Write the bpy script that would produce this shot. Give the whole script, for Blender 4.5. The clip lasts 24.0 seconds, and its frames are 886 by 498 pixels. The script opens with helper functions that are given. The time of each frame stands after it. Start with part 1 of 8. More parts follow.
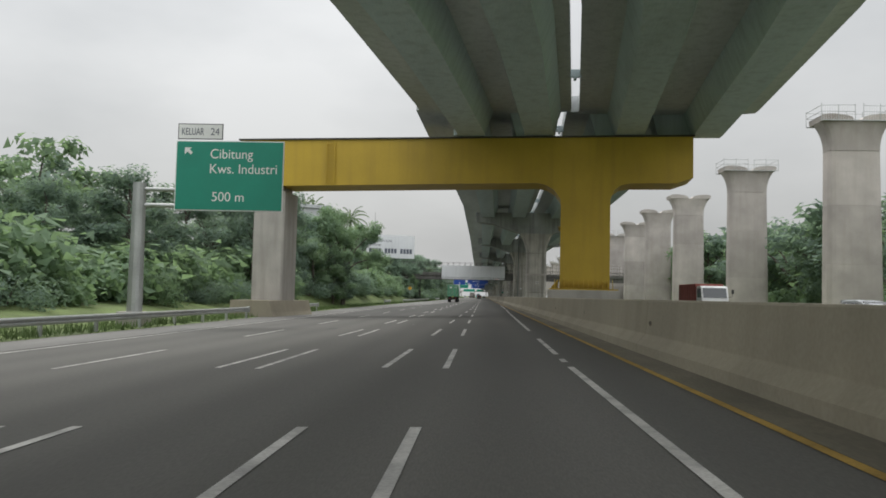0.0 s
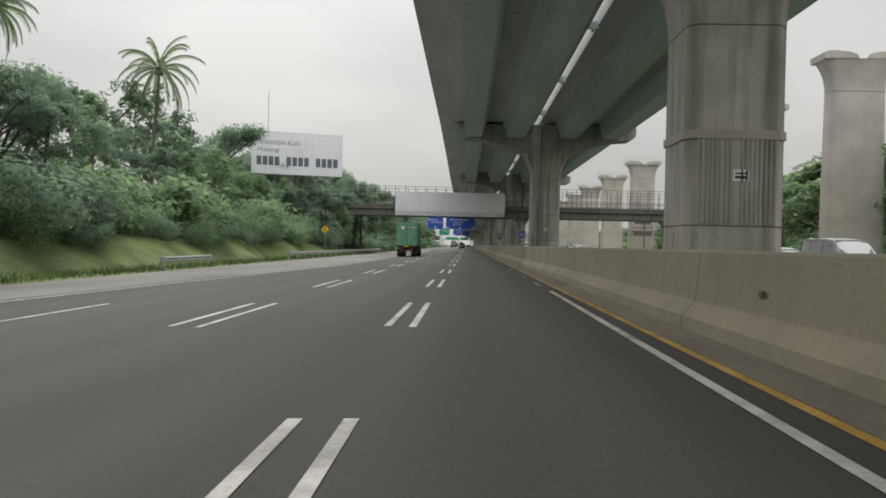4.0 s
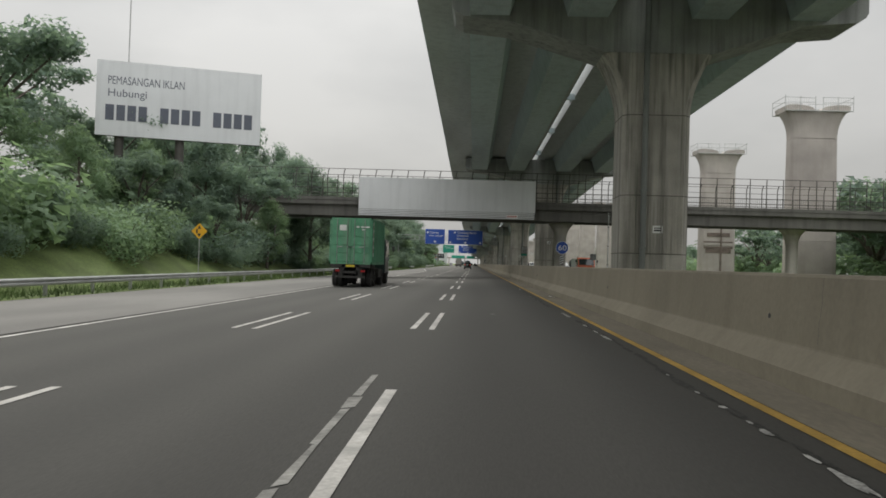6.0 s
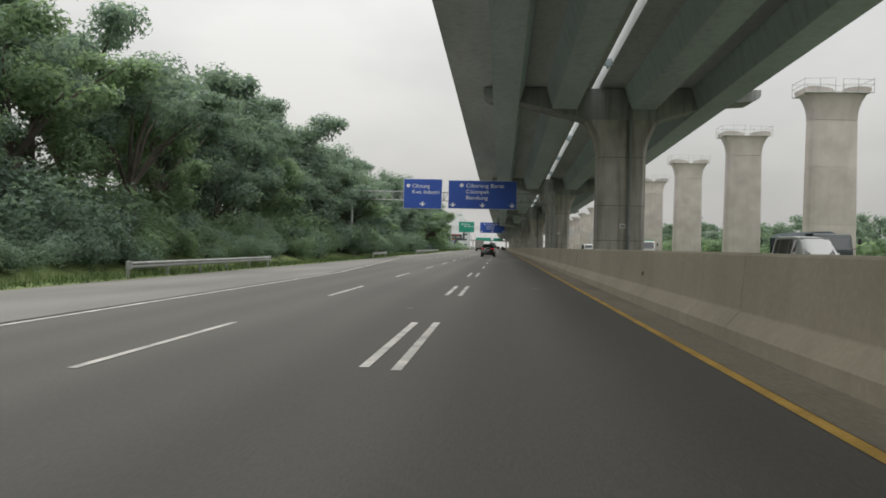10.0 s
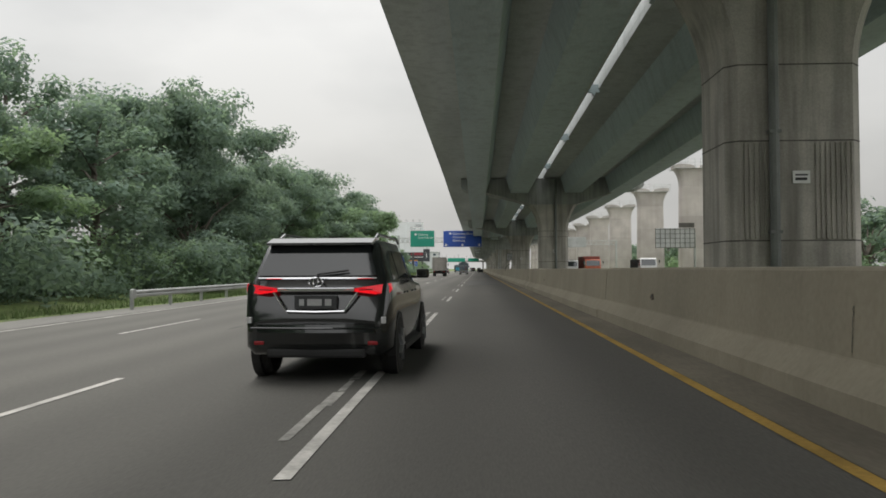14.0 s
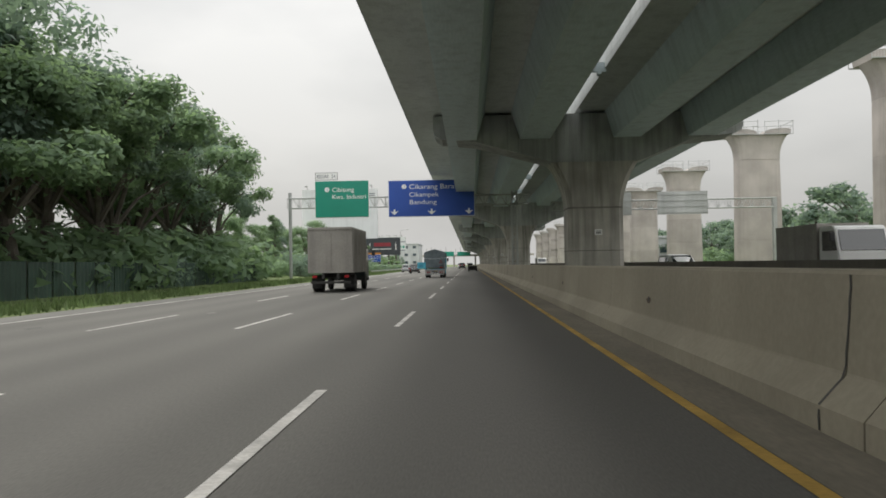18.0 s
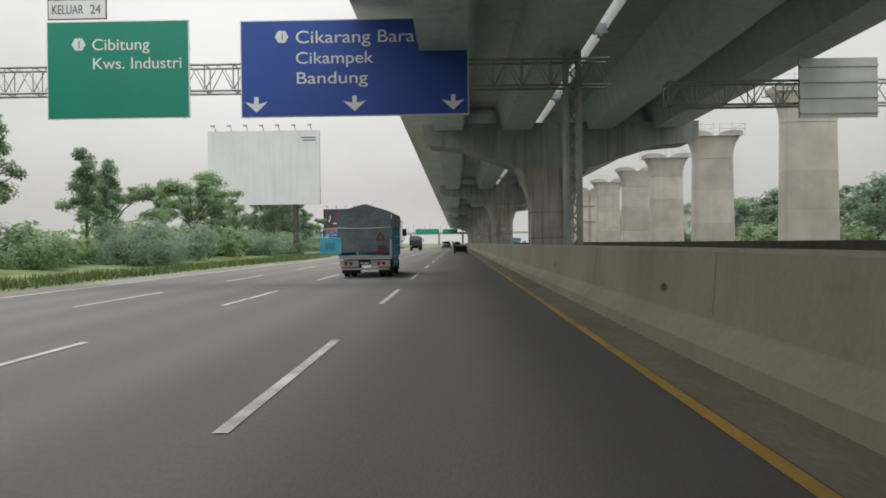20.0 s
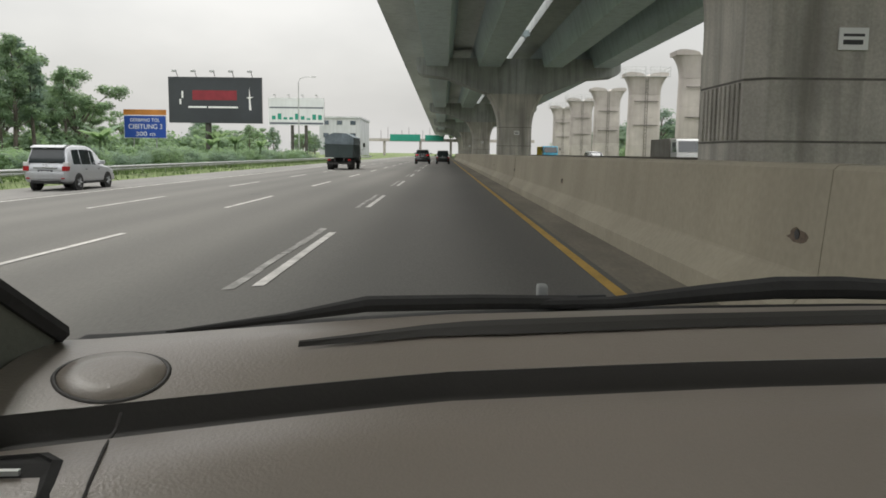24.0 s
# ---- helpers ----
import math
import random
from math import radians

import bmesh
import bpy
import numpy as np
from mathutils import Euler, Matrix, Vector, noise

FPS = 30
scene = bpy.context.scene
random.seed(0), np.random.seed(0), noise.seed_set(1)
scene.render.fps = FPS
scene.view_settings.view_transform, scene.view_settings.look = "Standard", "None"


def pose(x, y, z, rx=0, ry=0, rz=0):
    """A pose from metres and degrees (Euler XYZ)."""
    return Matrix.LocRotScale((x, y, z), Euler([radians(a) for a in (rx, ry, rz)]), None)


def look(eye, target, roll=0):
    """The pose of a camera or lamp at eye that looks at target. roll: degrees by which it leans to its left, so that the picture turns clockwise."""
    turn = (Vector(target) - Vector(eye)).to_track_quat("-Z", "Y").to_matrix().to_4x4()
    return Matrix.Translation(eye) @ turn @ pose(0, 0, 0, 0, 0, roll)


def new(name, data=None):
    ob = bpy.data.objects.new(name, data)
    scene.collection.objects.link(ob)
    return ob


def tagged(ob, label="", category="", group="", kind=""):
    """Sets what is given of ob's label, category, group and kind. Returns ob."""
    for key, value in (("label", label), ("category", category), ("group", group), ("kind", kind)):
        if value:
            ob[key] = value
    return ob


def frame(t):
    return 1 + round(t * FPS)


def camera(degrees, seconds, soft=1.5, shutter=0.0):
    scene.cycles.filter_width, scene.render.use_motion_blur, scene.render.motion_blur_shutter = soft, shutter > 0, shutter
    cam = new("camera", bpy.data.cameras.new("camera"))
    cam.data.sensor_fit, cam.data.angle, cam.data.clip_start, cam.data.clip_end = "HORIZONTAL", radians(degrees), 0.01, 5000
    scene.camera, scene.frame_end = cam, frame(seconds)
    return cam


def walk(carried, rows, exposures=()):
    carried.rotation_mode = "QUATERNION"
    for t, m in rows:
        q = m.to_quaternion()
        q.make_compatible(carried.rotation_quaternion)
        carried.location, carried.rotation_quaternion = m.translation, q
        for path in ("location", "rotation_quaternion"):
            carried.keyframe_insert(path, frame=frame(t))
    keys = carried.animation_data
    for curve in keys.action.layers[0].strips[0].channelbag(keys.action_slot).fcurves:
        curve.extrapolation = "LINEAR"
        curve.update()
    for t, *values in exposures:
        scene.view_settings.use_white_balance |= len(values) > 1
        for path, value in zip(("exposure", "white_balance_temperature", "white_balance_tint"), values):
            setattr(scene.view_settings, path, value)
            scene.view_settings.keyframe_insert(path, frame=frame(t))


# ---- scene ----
# ---- the camera and its drive ----
cam = camera(58.5, 24.0, 1.7)
PATH = [
    (0.0, -0.38, -14.86, 1.33, 93.35, -1.29, 2.83),
    (0.5, -0.33, -3.88, 1.33, 92.44, -1.14, 2.89),
    (1.0, -0.28, 7.10, 1.33, 92.00, -1.08, 2.97),
    (1.5, -0.25, 18.20, 1.33, 91.46, -0.46, 2.98),
    (2.0, -0.23, 29.44, 1.33, 90.22, -0.67, 2.88),
    (2.5, -0.22, 40.78, 1.33, 89.36, -0.81, 2.58),
    (3.0, -0.20, 52.23, 1.33, 88.65, -0.52, 1.73),
    (3.5, -0.19, 63.77, 1.33, 89.06, -0.98, 1.55),
    (5.5, -0.15, 110.28, 1.33, 90.90, -1.95, 2.18),
    (6.0, -0.14, 121.97, 1.33, 91.01, -1.77, 2.21),
    (6.5, -0.12, 133.82, 1.33, 91.12, -1.68, 2.27),
    (7.0, -0.10, 145.87, 1.33, 91.07, -1.51, 2.20),
    (7.5, -0.06, 158.16, 1.33, 90.87, -1.64, 2.27),
    (8.0, -0.02, 170.72, 1.33, 90.97, -1.57, 2.23),
    (8.5, 0.03, 183.27, 1.33, 90.91, -1.84, 2.33),
    (9.0, 0.07, 195.81, 1.33, 90.54, -1.56, 2.98),
    (9.5, 0.13, 208.36, 1.33, 90.11, -1.49, 4.00),
    (10.0, 0.18, 220.87, 1.33, 89.77, -1.35, 4.23),
    (10.5, 0.20, 233.31, 1.33, 89.85, -1.39, 4.22),
    (12.5, 0.25, 282.84, 1.33, 89.64, -1.05, 4.20),
    (13.0, 0.26, 295.19, 1.33, 90.12, -0.02, 3.41),
    (13.5, 0.27, 307.56, 1.33, 91.02, 0.37, 2.95),
    (14.0, 0.27, 319.93, 1.33, 91.43, 0.28, 2.52),
    (14.5, 0.29, 332.29, 1.33, 91.81, 0.25, 2.27),
    (15.0, 0.31, 344.65, 1.33, 91.78, 0.40, 2.35),
    (15.5, 0.36, 356.99, 1.33, 91.67, 0.30, 2.33),
    (16.0, 0.43, 369.33, 1.33, 91.59, 0.48, 2.32),
    (16.5, 0.50, 381.66, 1.33, 91.65, 0.67, 2.27),
    (17.0, 0.56, 393.97, 1.33, 91.61, 0.66, 2.26),
    (17.5, 0.60, 406.25, 1.33, 91.38, 0.76, 2.20),
    (18.0, 0.61, 418.53, 1.33, 91.13, 0.97, 1.94),
    (18.5, 0.63, 430.83, 1.33, 90.38, 0.97, 1.35),
    (20.5, 0.70, 480.34, 1.33, 89.43, 0.41, 0.67),
    (21.0, 0.71, 492.80, 1.33, 88.92, 0.03, 0.18),
    (21.5, 0.72, 505.14, 1.33, 88.02, 0.04, 0.44),
    (22.0, 0.73, 517.12, 1.33, 87.98, 0.08, 0.58),
    (22.5, 0.75, 528.76, 1.33, 88.56, -0.02, 0.35),
    (23.0, 0.78, 540.05, 1.33, 87.73, -1.07, 0.73),
    (23.5, 0.80, 551.27, 1.33, 84.48, -1.58, 1.09),
    (24.0, 0.84, 562.54, 1.33, 83.10, -0.65, 0.01),
]
walk(cam, [(t, pose(x, y, z, rx, ry, rz)) for t, x, y, z, rx, ry, rz in PATH], [(0.0, 0.45, 6350, 7.0), (2.4, 0.51, 6400, 7.0), (3.4, 0.54, 6550, 7.0), (5.6, 0.38, 6550, 7.0), (6.2, 0.36, 6550, 7.0), (7.0, 0.43, 6550, 7.0), (8.0, 0.64, 6550, 7.0), (9.0, 0.67, 6550, 7.0), (10.0, 0.53, 6550, 7.0), (16.0, 0.55, 6550, 7.0), (18.0, 0.59, 6550, 7.0), (20.5, 0.62, 6550, 7.0), (21.5, 0.59, 6550, 7.0), (23.0, 0.57, 6550, 7.0), (24.0, 0.79, 6550, 7.0)])

# ---- sky and light: a bright overcast day ----
world = bpy.data.worlds.new("overcast_sky")
scene.world = world
world.use_nodes = True
wt = world.node_tree
wt.nodes.clear()
w_out = wt.nodes.new("ShaderNodeOutputWorld")
w_bg = wt.nodes.new("ShaderNodeBackground")
w_sky = wt.nodes.new("ShaderNodeTexSky")
w_sky.sky_type, w_sky.sun_disc = "NISHITA", False
w_sky.sun_elevation, w_sky.sun_rotation = radians(58), radians(-20)
w_sky.air_density, w_sky.dust_density = 1.5, 4.0
w_dim = wt.nodes.new("ShaderNodeVectorMath")
w_dim.operation = "SCALE"
w_dim.inputs["Scale"].default_value = 0.9
w_co = wt.nodes.new("ShaderNodeTexCoord")
w_map = wt.nodes.new("ShaderNodeMapping")
w_map.inputs["Scale"].default_value = (1.1, 1.1, 2.6)
w_no = wt.nodes.new("ShaderNodeTexNoise")
w_no.inputs["Scale"].default_value, w_no.inputs["Detail"].default_value, w_no.inputs["Roughness"].default_value = 1.7, 6.0, 0.5
w_ramp = wt.nodes.new("ShaderNodeValToRGB")
w_ramp.color_ramp.elements[0].position, w_ramp.color_ramp.elements[0].color = 0.32, (3.52, 3.5, 3.55, 1)
w_ramp.color_ramp.elements[1].position, w_ramp.color_ramp.elements[1].color = 0.68, (5.2, 5.08, 5.06, 1)
w_mix = wt.nodes.new("ShaderNodeMix")
w_mix.data_type = "RGBA"
w_mix.inputs["Factor"].default_value = 0.93
w_bg.inputs["Strength"].default_value = 0.1
wt.links.new(w_sky.outputs[0], w_dim.inputs[0])
wt.links.new(w_dim.outputs[0], w_mix.inputs["A"])
wt.links.new(w_co.outputs["Generated"], w_map.inputs["Vector"])
wt.links.new(w_map.outputs[0], w_no.inputs["Vector"])
wt.links.new(w_no.outputs["Fac"], w_ramp.inputs["Fac"])
wt.links.new(w_ramp.outputs["Color"], w_mix.inputs["B"])
w_sep = wt.nodes.new("ShaderNodeSeparateXYZ")
w_up = wt.nodes.new("ShaderNodeMath")
w_up.operation, w_up.inputs[1].default_value = "MAXIMUM", 0.0
w_sq = wt.nodes.new("ShaderNodeMath")
w_sq.operation, w_sq.inputs[1].default_value = "POWER", 1.8
w_gain = wt.nodes.new("ShaderNodeMath")
w_gain.operation, w_gain.inputs[1].default_value, w_gain.inputs[2].default_value = "MULTIPLY_ADD", 5.4, 2.0
w_lum = wt.nodes.new("ShaderNodeVectorMath")
w_lum.operation = "SCALE"
wt.links.new(w_co.outputs["Generated"], w_sep.inputs[0])
wt.links.new(w_sep.outputs["Z"], w_up.inputs[0])
wt.links.new(w_up.outputs[0], w_sq.inputs[0])
wt.links.new(w_sq.outputs[0], w_gain.inputs[0])
w_dot = wt.nodes.new("ShaderNodeVectorMath")
w_dot.operation = "DOT_PRODUCT"
w_dot.inputs[1].default_value = (-0.48, 0.877, 0.0)
w_side = wt.nodes.new("ShaderNodeFloatCurve")
w_turn = wt.nodes.new("ShaderNodeMapRange")
w_turn.inputs["From Min"].default_value = -1.0
curve = w_side.mapping.curves[0]
w_side.mapping.use_clip = False
curve.points[0].location, curve.points[1].location = (0.0, 0.9), (1.0, 0.48)
curve.points.new(0.55, 0.43)
w_side.mapping.update()
w_both = wt.nodes.new("ShaderNodeMath")
w_both.operation = "MULTIPLY"
wt.links.new(w_co.outputs["Generated"], w_dot.inputs[0])
wt.links.new(w_dot.outputs["Value"], w_turn.inputs["Value"])
wt.links.new(w_turn.outputs[0], w_side.inputs["Value"])
wt.links.new(w_side.outputs[0], w_both.inputs[0])
wt.links.new(w_gain.outputs[0], w_both.inputs[1])
wt.links.new(w_mix.outputs["Result"], w_lum.inputs[0])
wt.links.new(w_both.outputs[0], w_lum.inputs["Scale"])
wt.links.new(w_lum.outputs[0], w_bg.inputs["Color"])
wt.links.new(w_bg.outputs[0], w_out.inputs[0])

sun = new("sun", bpy.data.lights.new("sun", "SUN"))
sun.data.energy, sun.data.angle, sun.data.color = 1.5, radians(30), (1.0, 0.97, 0.93)
sun.matrix_world = look((0, 0, 100), (30, -55, -20))


# ---- materials ----
def material(name, base, rough=0.6, metal=0.0, vary=0.25, scale=3.0, fine=40.0, bump=0.15, tint=None, stain=0.0, stretch=(1, 1, 1), per=0.0, coat=0.0, streak=0.0):
    """A surface with variation at two scales, optional stains of another tint, and fine relief."""
    m = bpy.data.materials.new(name)
    m.use_nodes = True
    nt = m.node_tree
    n, l = nt.nodes, nt.links
    bs = n["Principled BSDF"]
    bs.inputs["Roughness"].default_value, bs.inputs["Metallic"].default_value = rough, metal
    bs.inputs["Coat Weight"].default_value = coat
    co = n.new("ShaderNodeTexCoord")
    mp = n.new("ShaderNodeMapping")
    mp.inputs["Scale"].default_value = stretch
    geo = n.new("ShaderNodeNewGeometry")
    l.new(geo.outputs["Position"], mp.inputs["Vector"])
    big = n.new("ShaderNodeTexNoise")
    big.inputs["Scale"].default_value, big.inputs["Detail"].default_value = 1 / scale, 5
    sm = n.new("ShaderNodeTexNoise")
    sm.inputs["Scale"].default_value, sm.inputs["Detail"].default_value = fine, 3
    l.new(mp.outputs[0], big.inputs["Vector"])
    l.new(mp.outputs[0], sm.inputs["Vector"])
    ramp = n.new("ShaderNodeValToRGB")
    dark = [c * (1 - vary) for c in base]
    lite = [min(1, c * (1 + vary)) for c in base]
    ramp.color_ramp.elements[0].position, ramp.color_ramp.elements[0].color = 0.3, (*dark, 1)
    ramp.color_ramp.elements[1].position, ramp.color_ramp.elements[1].color = 0.7, (*lite, 1)
    l.new(big.outputs["Fac"], ramp.inputs["Fac"])
    mx = n.new("ShaderNodeMix")
    mx.data_type, mx.blend_type = "RGBA", "OVERLAY"
    mx.inputs["Factor"].default_value = min(0.6, vary * 1.3)
    l.new(ramp.outputs["Color"], mx.inputs["A"])
    l.new(sm.outputs["Fac"], mx.inputs["B"])
    colour = mx.outputs["Result"]
    if stain:
        sn = n.new("ShaderNodeTexNoise")
        sn.inputs["Scale"].default_value, sn.inputs["Detail"].default_value = 1.0, 6
        sp = n.new("ShaderNodeMapping")
        sp.inputs["Scale"].default_value = (1.9, 1.9, 0.14)
        l.new(geo.outputs["Position"], sp.inputs["Vector"])
        l.new(sp.outputs[0], sn.inputs["Vector"])
        sr = n.new("ShaderNodeValToRGB")
        sr.color_ramp.elements[0].position, sr.color_ramp.elements[0].color = 0.47, (0, 0, 0, 1)
        sr.color_ramp.elements[1].position, sr.color_ramp.elements[1].color = 0.72, (stain, stain, stain, 1)
        l.new(sn.outputs["Fac"], sr.inputs["Fac"])
        m2 = n.new("ShaderNodeMix")
        m2.data_type = "RGBA"
        l.new(sr.outputs["Color"], m2.inputs["Factor"])
        l.new(colour, m2.inputs["A"])
        m2.inputs["B"].default_value = (*(tint or [c * 0.4 for c in base]), 1)
        colour = m2.outputs["Result"]
    if streak:
        # narrow runs of grime washed down the face
        kn = n.new("ShaderNodeTexNoise")
        kn.inputs["Scale"].default_value, kn.inputs["Detail"].default_value, kn.inputs["Roughness"].default_value = 1.0, 4, 0.6
        kp = n.new("ShaderNodeMapping")
        kp.inputs["Scale"].default_value = (3.4, 3.4, 0.16)
        kp.inputs["Location"].default_value = (7.3, 2.1, 4.4)
        l.new(geo.outputs["Position"], kp.inputs["Vector"])
        l.new(kp.outputs[0], kn.inputs["Vector"])
        kr = n.new("ShaderNodeValToRGB")
        kr.color_ramp.elements[0].position, kr.color_ramp.elements[0].color = 0.5, (0, 0, 0, 1)
        kr.color_ramp.elements[1].position, kr.color_ramp.elements[1].color = 0.66, (streak, streak, streak, 1)
        l.new(kn.outputs["Fac"], kr.inputs["Fac"])
        m3 = n.new("ShaderNodeMix")
        m3.data_type = "RGBA"
        l.new(kr.outputs["Color"], m3.inputs["Factor"])
        l.new(colour, m3.inputs["A"])
        m3.inputs["B"].default_value = (0.1, 0.102, 0.085, 1)
        colour = m3.outputs["Result"]
    if per:
        oi = n.new("ShaderNodeObjectInfo")
        hs = n.new("ShaderNodeHueSaturation")
        mr = n.new("ShaderNodeMapRange")
        mr.inputs["To Min"].default_value, mr.inputs["To Max"].default_value = 1 - per, 1 + per
        l.new(oi.outputs["Random"], mr.inputs["Value"])
        l.new(mr.outputs[0], hs.inputs["Value"])
        l.new(colour, hs.inputs["Color"])
        colour = hs.outputs["Color"]
    l.new(colour, bs.inputs["Base Color"])
    if bump:
        bp = n.new("ShaderNodeBump")
        bp.inputs["Strength"].default_value, bp.inputs["Distance"].default_value = bump, 0.02
        l.new(sm.outputs["Fac"], bp.inputs["Height"])
        l.new(bp.outputs[0], bs.inputs["Normal"])
    return m


def glass(name, colour, rough=0.05):
    m = bpy.data.materials.new(name)
    m.use_nodes = True
    bs = m.node_tree.nodes["Principled BSDF"]
    bs.inputs["Base Color"].default_value = (*colour, 1)
    bs.inputs["Roughness"].default_value = rough
    bs.inputs["Coat Weight"].default_value = 0.6
    return m


def lamp_glow(name, colour, power):
    m = bpy.data.materials.new(name)
    m.use_nodes = True
    bs = m.node_tree.nodes["Principled BSDF"]
    bs.inputs["Base Color"].default_value = (*colour, 1)
    bs.inputs["Emission Color"].default_value = (*colour, 1)
    bs.inputs["Emission Strength"].default_value = power
    bs.inputs["Roughness"].default_value = 0.2
    return m


ASPHALT = material("asphalt", (0.094, 0.09, 0.081), 0.85, vary=0.26, scale=7.0, fine=60, bump=0.16, stretch=(1, 0.18, 1), stain=0.0)
def road_tone(m):
    """Scales the road colour along its length to its apparent brightness, darker over two stretches."""
    nt = m.node_tree
    n, l = nt.nodes, nt.links
    bs = n["Principled BSDF"]
    src = bs.inputs["Base Color"].links[0].from_socket
    geo = n.new("ShaderNodeNewGeometry")
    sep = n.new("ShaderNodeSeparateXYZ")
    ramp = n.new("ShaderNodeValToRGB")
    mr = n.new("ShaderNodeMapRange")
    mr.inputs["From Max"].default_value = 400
    # pairs of place along the road and factor on the asphalt colour
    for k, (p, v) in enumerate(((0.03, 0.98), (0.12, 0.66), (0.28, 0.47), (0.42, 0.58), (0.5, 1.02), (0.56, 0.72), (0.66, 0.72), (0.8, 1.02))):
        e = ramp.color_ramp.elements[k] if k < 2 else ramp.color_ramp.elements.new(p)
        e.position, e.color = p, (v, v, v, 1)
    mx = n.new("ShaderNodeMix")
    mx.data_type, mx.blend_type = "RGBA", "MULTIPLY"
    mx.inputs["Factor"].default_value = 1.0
    # tyre tracks: faint dark bands along each lane
    w = n.new("ShaderNodeTexWave")
    w.wave_type, w.bands_direction = "BANDS", "X"
    w.inputs["Scale"].default_value, w.inputs["Distortion"].default_value, w.inputs["Detail Scale"].default_value = 0.178, 1.2, 0.15
    wr = n.new("ShaderNodeMapRange")
    wr.inputs["To Min"].default_value, wr.inputs["To Max"].default_value = 0.88, 1.06
    mx2 = n.new("ShaderNodeMix")
    mx2.data_type, mx2.blend_type = "RGBA", "MULTIPLY"
    mx2.inputs["Factor"].default_value = 1.0
    l.new(geo.outputs["Position"], sep.inputs[0])
    l.new(geo.outputs["Position"], w.inputs["Vector"])
    l.new(w.outputs["Fac"], wr.inputs["Value"])
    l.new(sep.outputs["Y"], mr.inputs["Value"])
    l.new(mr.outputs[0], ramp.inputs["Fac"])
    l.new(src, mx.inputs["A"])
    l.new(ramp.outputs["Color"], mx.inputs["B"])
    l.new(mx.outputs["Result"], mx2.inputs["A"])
    l.new(wr.outputs[0], mx2.inputs["B"])
    l.new(mx2.outputs["Result"], bs.inputs["Base Color"])


road_tone(ASPHALT)
SHOULDER = material("shoulder_asphalt", (0.15, 0.145, 0.136), 0.9, vary=0.25, scale=4.0, fine=50, bump=0.3, stretch=(1, 0.3, 1))
CONCRETE = material("concrete", (0.42, 0.395, 0.36), 0.85, vary=0.16, scale=2.2, fine=30, bump=0.2, stain=0.45, tint=(0.24, 0.22, 0.19))
BARRIER = material("barrier_concrete", (0.315, 0.28, 0.212), 0.85, vary=0.13, scale=2.4, fine=14, bump=0.06, stain=0.22, tint=(0.2, 0.172, 0.125), per=0.05)
# barrier colour at three quarters, for the stretch that looks darker
DARKBARRIER = material("dark_barrier_concrete", (0.235, 0.208, 0.158), 0.85, vary=0.13, scale=2.4, fine=14, bump=0.06, stain=0.3, tint=(0.15, 0.13, 0.096), per=0.05)
RAILCON = material("railway_concrete", (0.4, 0.365, 0.335), 0.85, vary=0.15, scale=2.5, fine=25, bump=0.2, stain=0.25, tint=(0.29, 0.25, 0.215), per=0.12)
DECKCON = material("deck_concrete", (0.58, 0.6, 0.595), 0.8, vary=0.2, scale=4.0, fine=20, bump=0.15, stretch=(1, 0.2, 1), stain=0.3)
GIRDER = material("painted_steel_girder", (0.52, 0.605, 0.63), 0.6, vary=0.18, scale=4.0, fine=15, bump=0.05, stretch=(1, 0.15, 1), stain=0.3)
YELLOW = material("yellow_steel", (0.5, 0.335, 0.028), 0.5, vary=0.1, scale=3.0, fine=20, bump=0.05, stain=0.3, tint=(0.33, 0.22, 0.03))
WHITELINE = material("road_marking_white", (0.47, 0.455, 0.43), 0.8, vary=0.3, scale=1.2, fine=25, bump=0.1, stain=0.75, tint=(0.2, 0.195, 0.185))
OLDLINE = material("worn_marking", (0.235, 0.23, 0.215), 0.85, vary=0.5, scale=0.6, fine=18, bump=0.1)
YELLOWLINE = material("road_marking_yellow", (0.4, 0.25, 0.055), 0.8, vary=0.25, scale=1.0, fine=20, bump=0.1)
GRASS_SOIL = material("verge_soil_and_grass", (0.1, 0.135, 0.042), 0.95, vary=0.45, scale=2.5, fine=9, bump=0.6)
GRASS_BLADE = material("grass_blades", (0.105, 0.155, 0.05), 0.8, vary=0.4, scale=3.0, fine=6, bump=0)
GALV = material("galvanised_steel", (0.42, 0.43, 0.42), 0.45, metal=0.6, vary=0.15, scale=1.5, fine=20, bump=0.05, stain=0.2)
DARKSTEEL = material("dark_steel", (0.075, 0.07, 0.062), 0.6, metal=0.3, vary=0.3, scale=1.0, fine=20, bump=0.1)
BLUESIGN = material("blue_sign_sheet", (0.02, 0.075, 0.36), 0.45, vary=0.08, scale=2.0, fine=20, bump=0)
GREENSIGN = material("green_sign_sheet", (0.012, 0.25, 0.17), 0.45, vary=0.08, scale=2.0, fine=20, bump=0)
SIGNDULL = material("grimy_sign_sheet", (0.4, 0.41, 0.4), 0.6, vary=0.15, scale=0.6, fine=20, bump=0, stain=0.3)
SIGNWHITE = material("sign_white", (0.78, 0.78, 0.76), 0.5, vary=0.06, scale=1.0, fine=20, bump=0)
PANELWHITE = material("white_vinyl", (0.66, 0.67, 0.68), 0.6, vary=0.06, scale=3.0, fine=10, bump=0.02, stain=0.15)
BLACKPAINT = material("black_letter", (0.03, 0.03, 0.032), 0.6, vary=0.1, scale=1.0, fine=20, bump=0)
GREYPAINT = material("grey_letter", (0.1, 0.11, 0.14), 0.6, vary=0.1, scale=1.0, fine=20, bump=0)
BARK = material("bark", (0.115, 0.098, 0.082), 0.9, vary=0.3, scale=0.6, fine=14, bump=0.6)


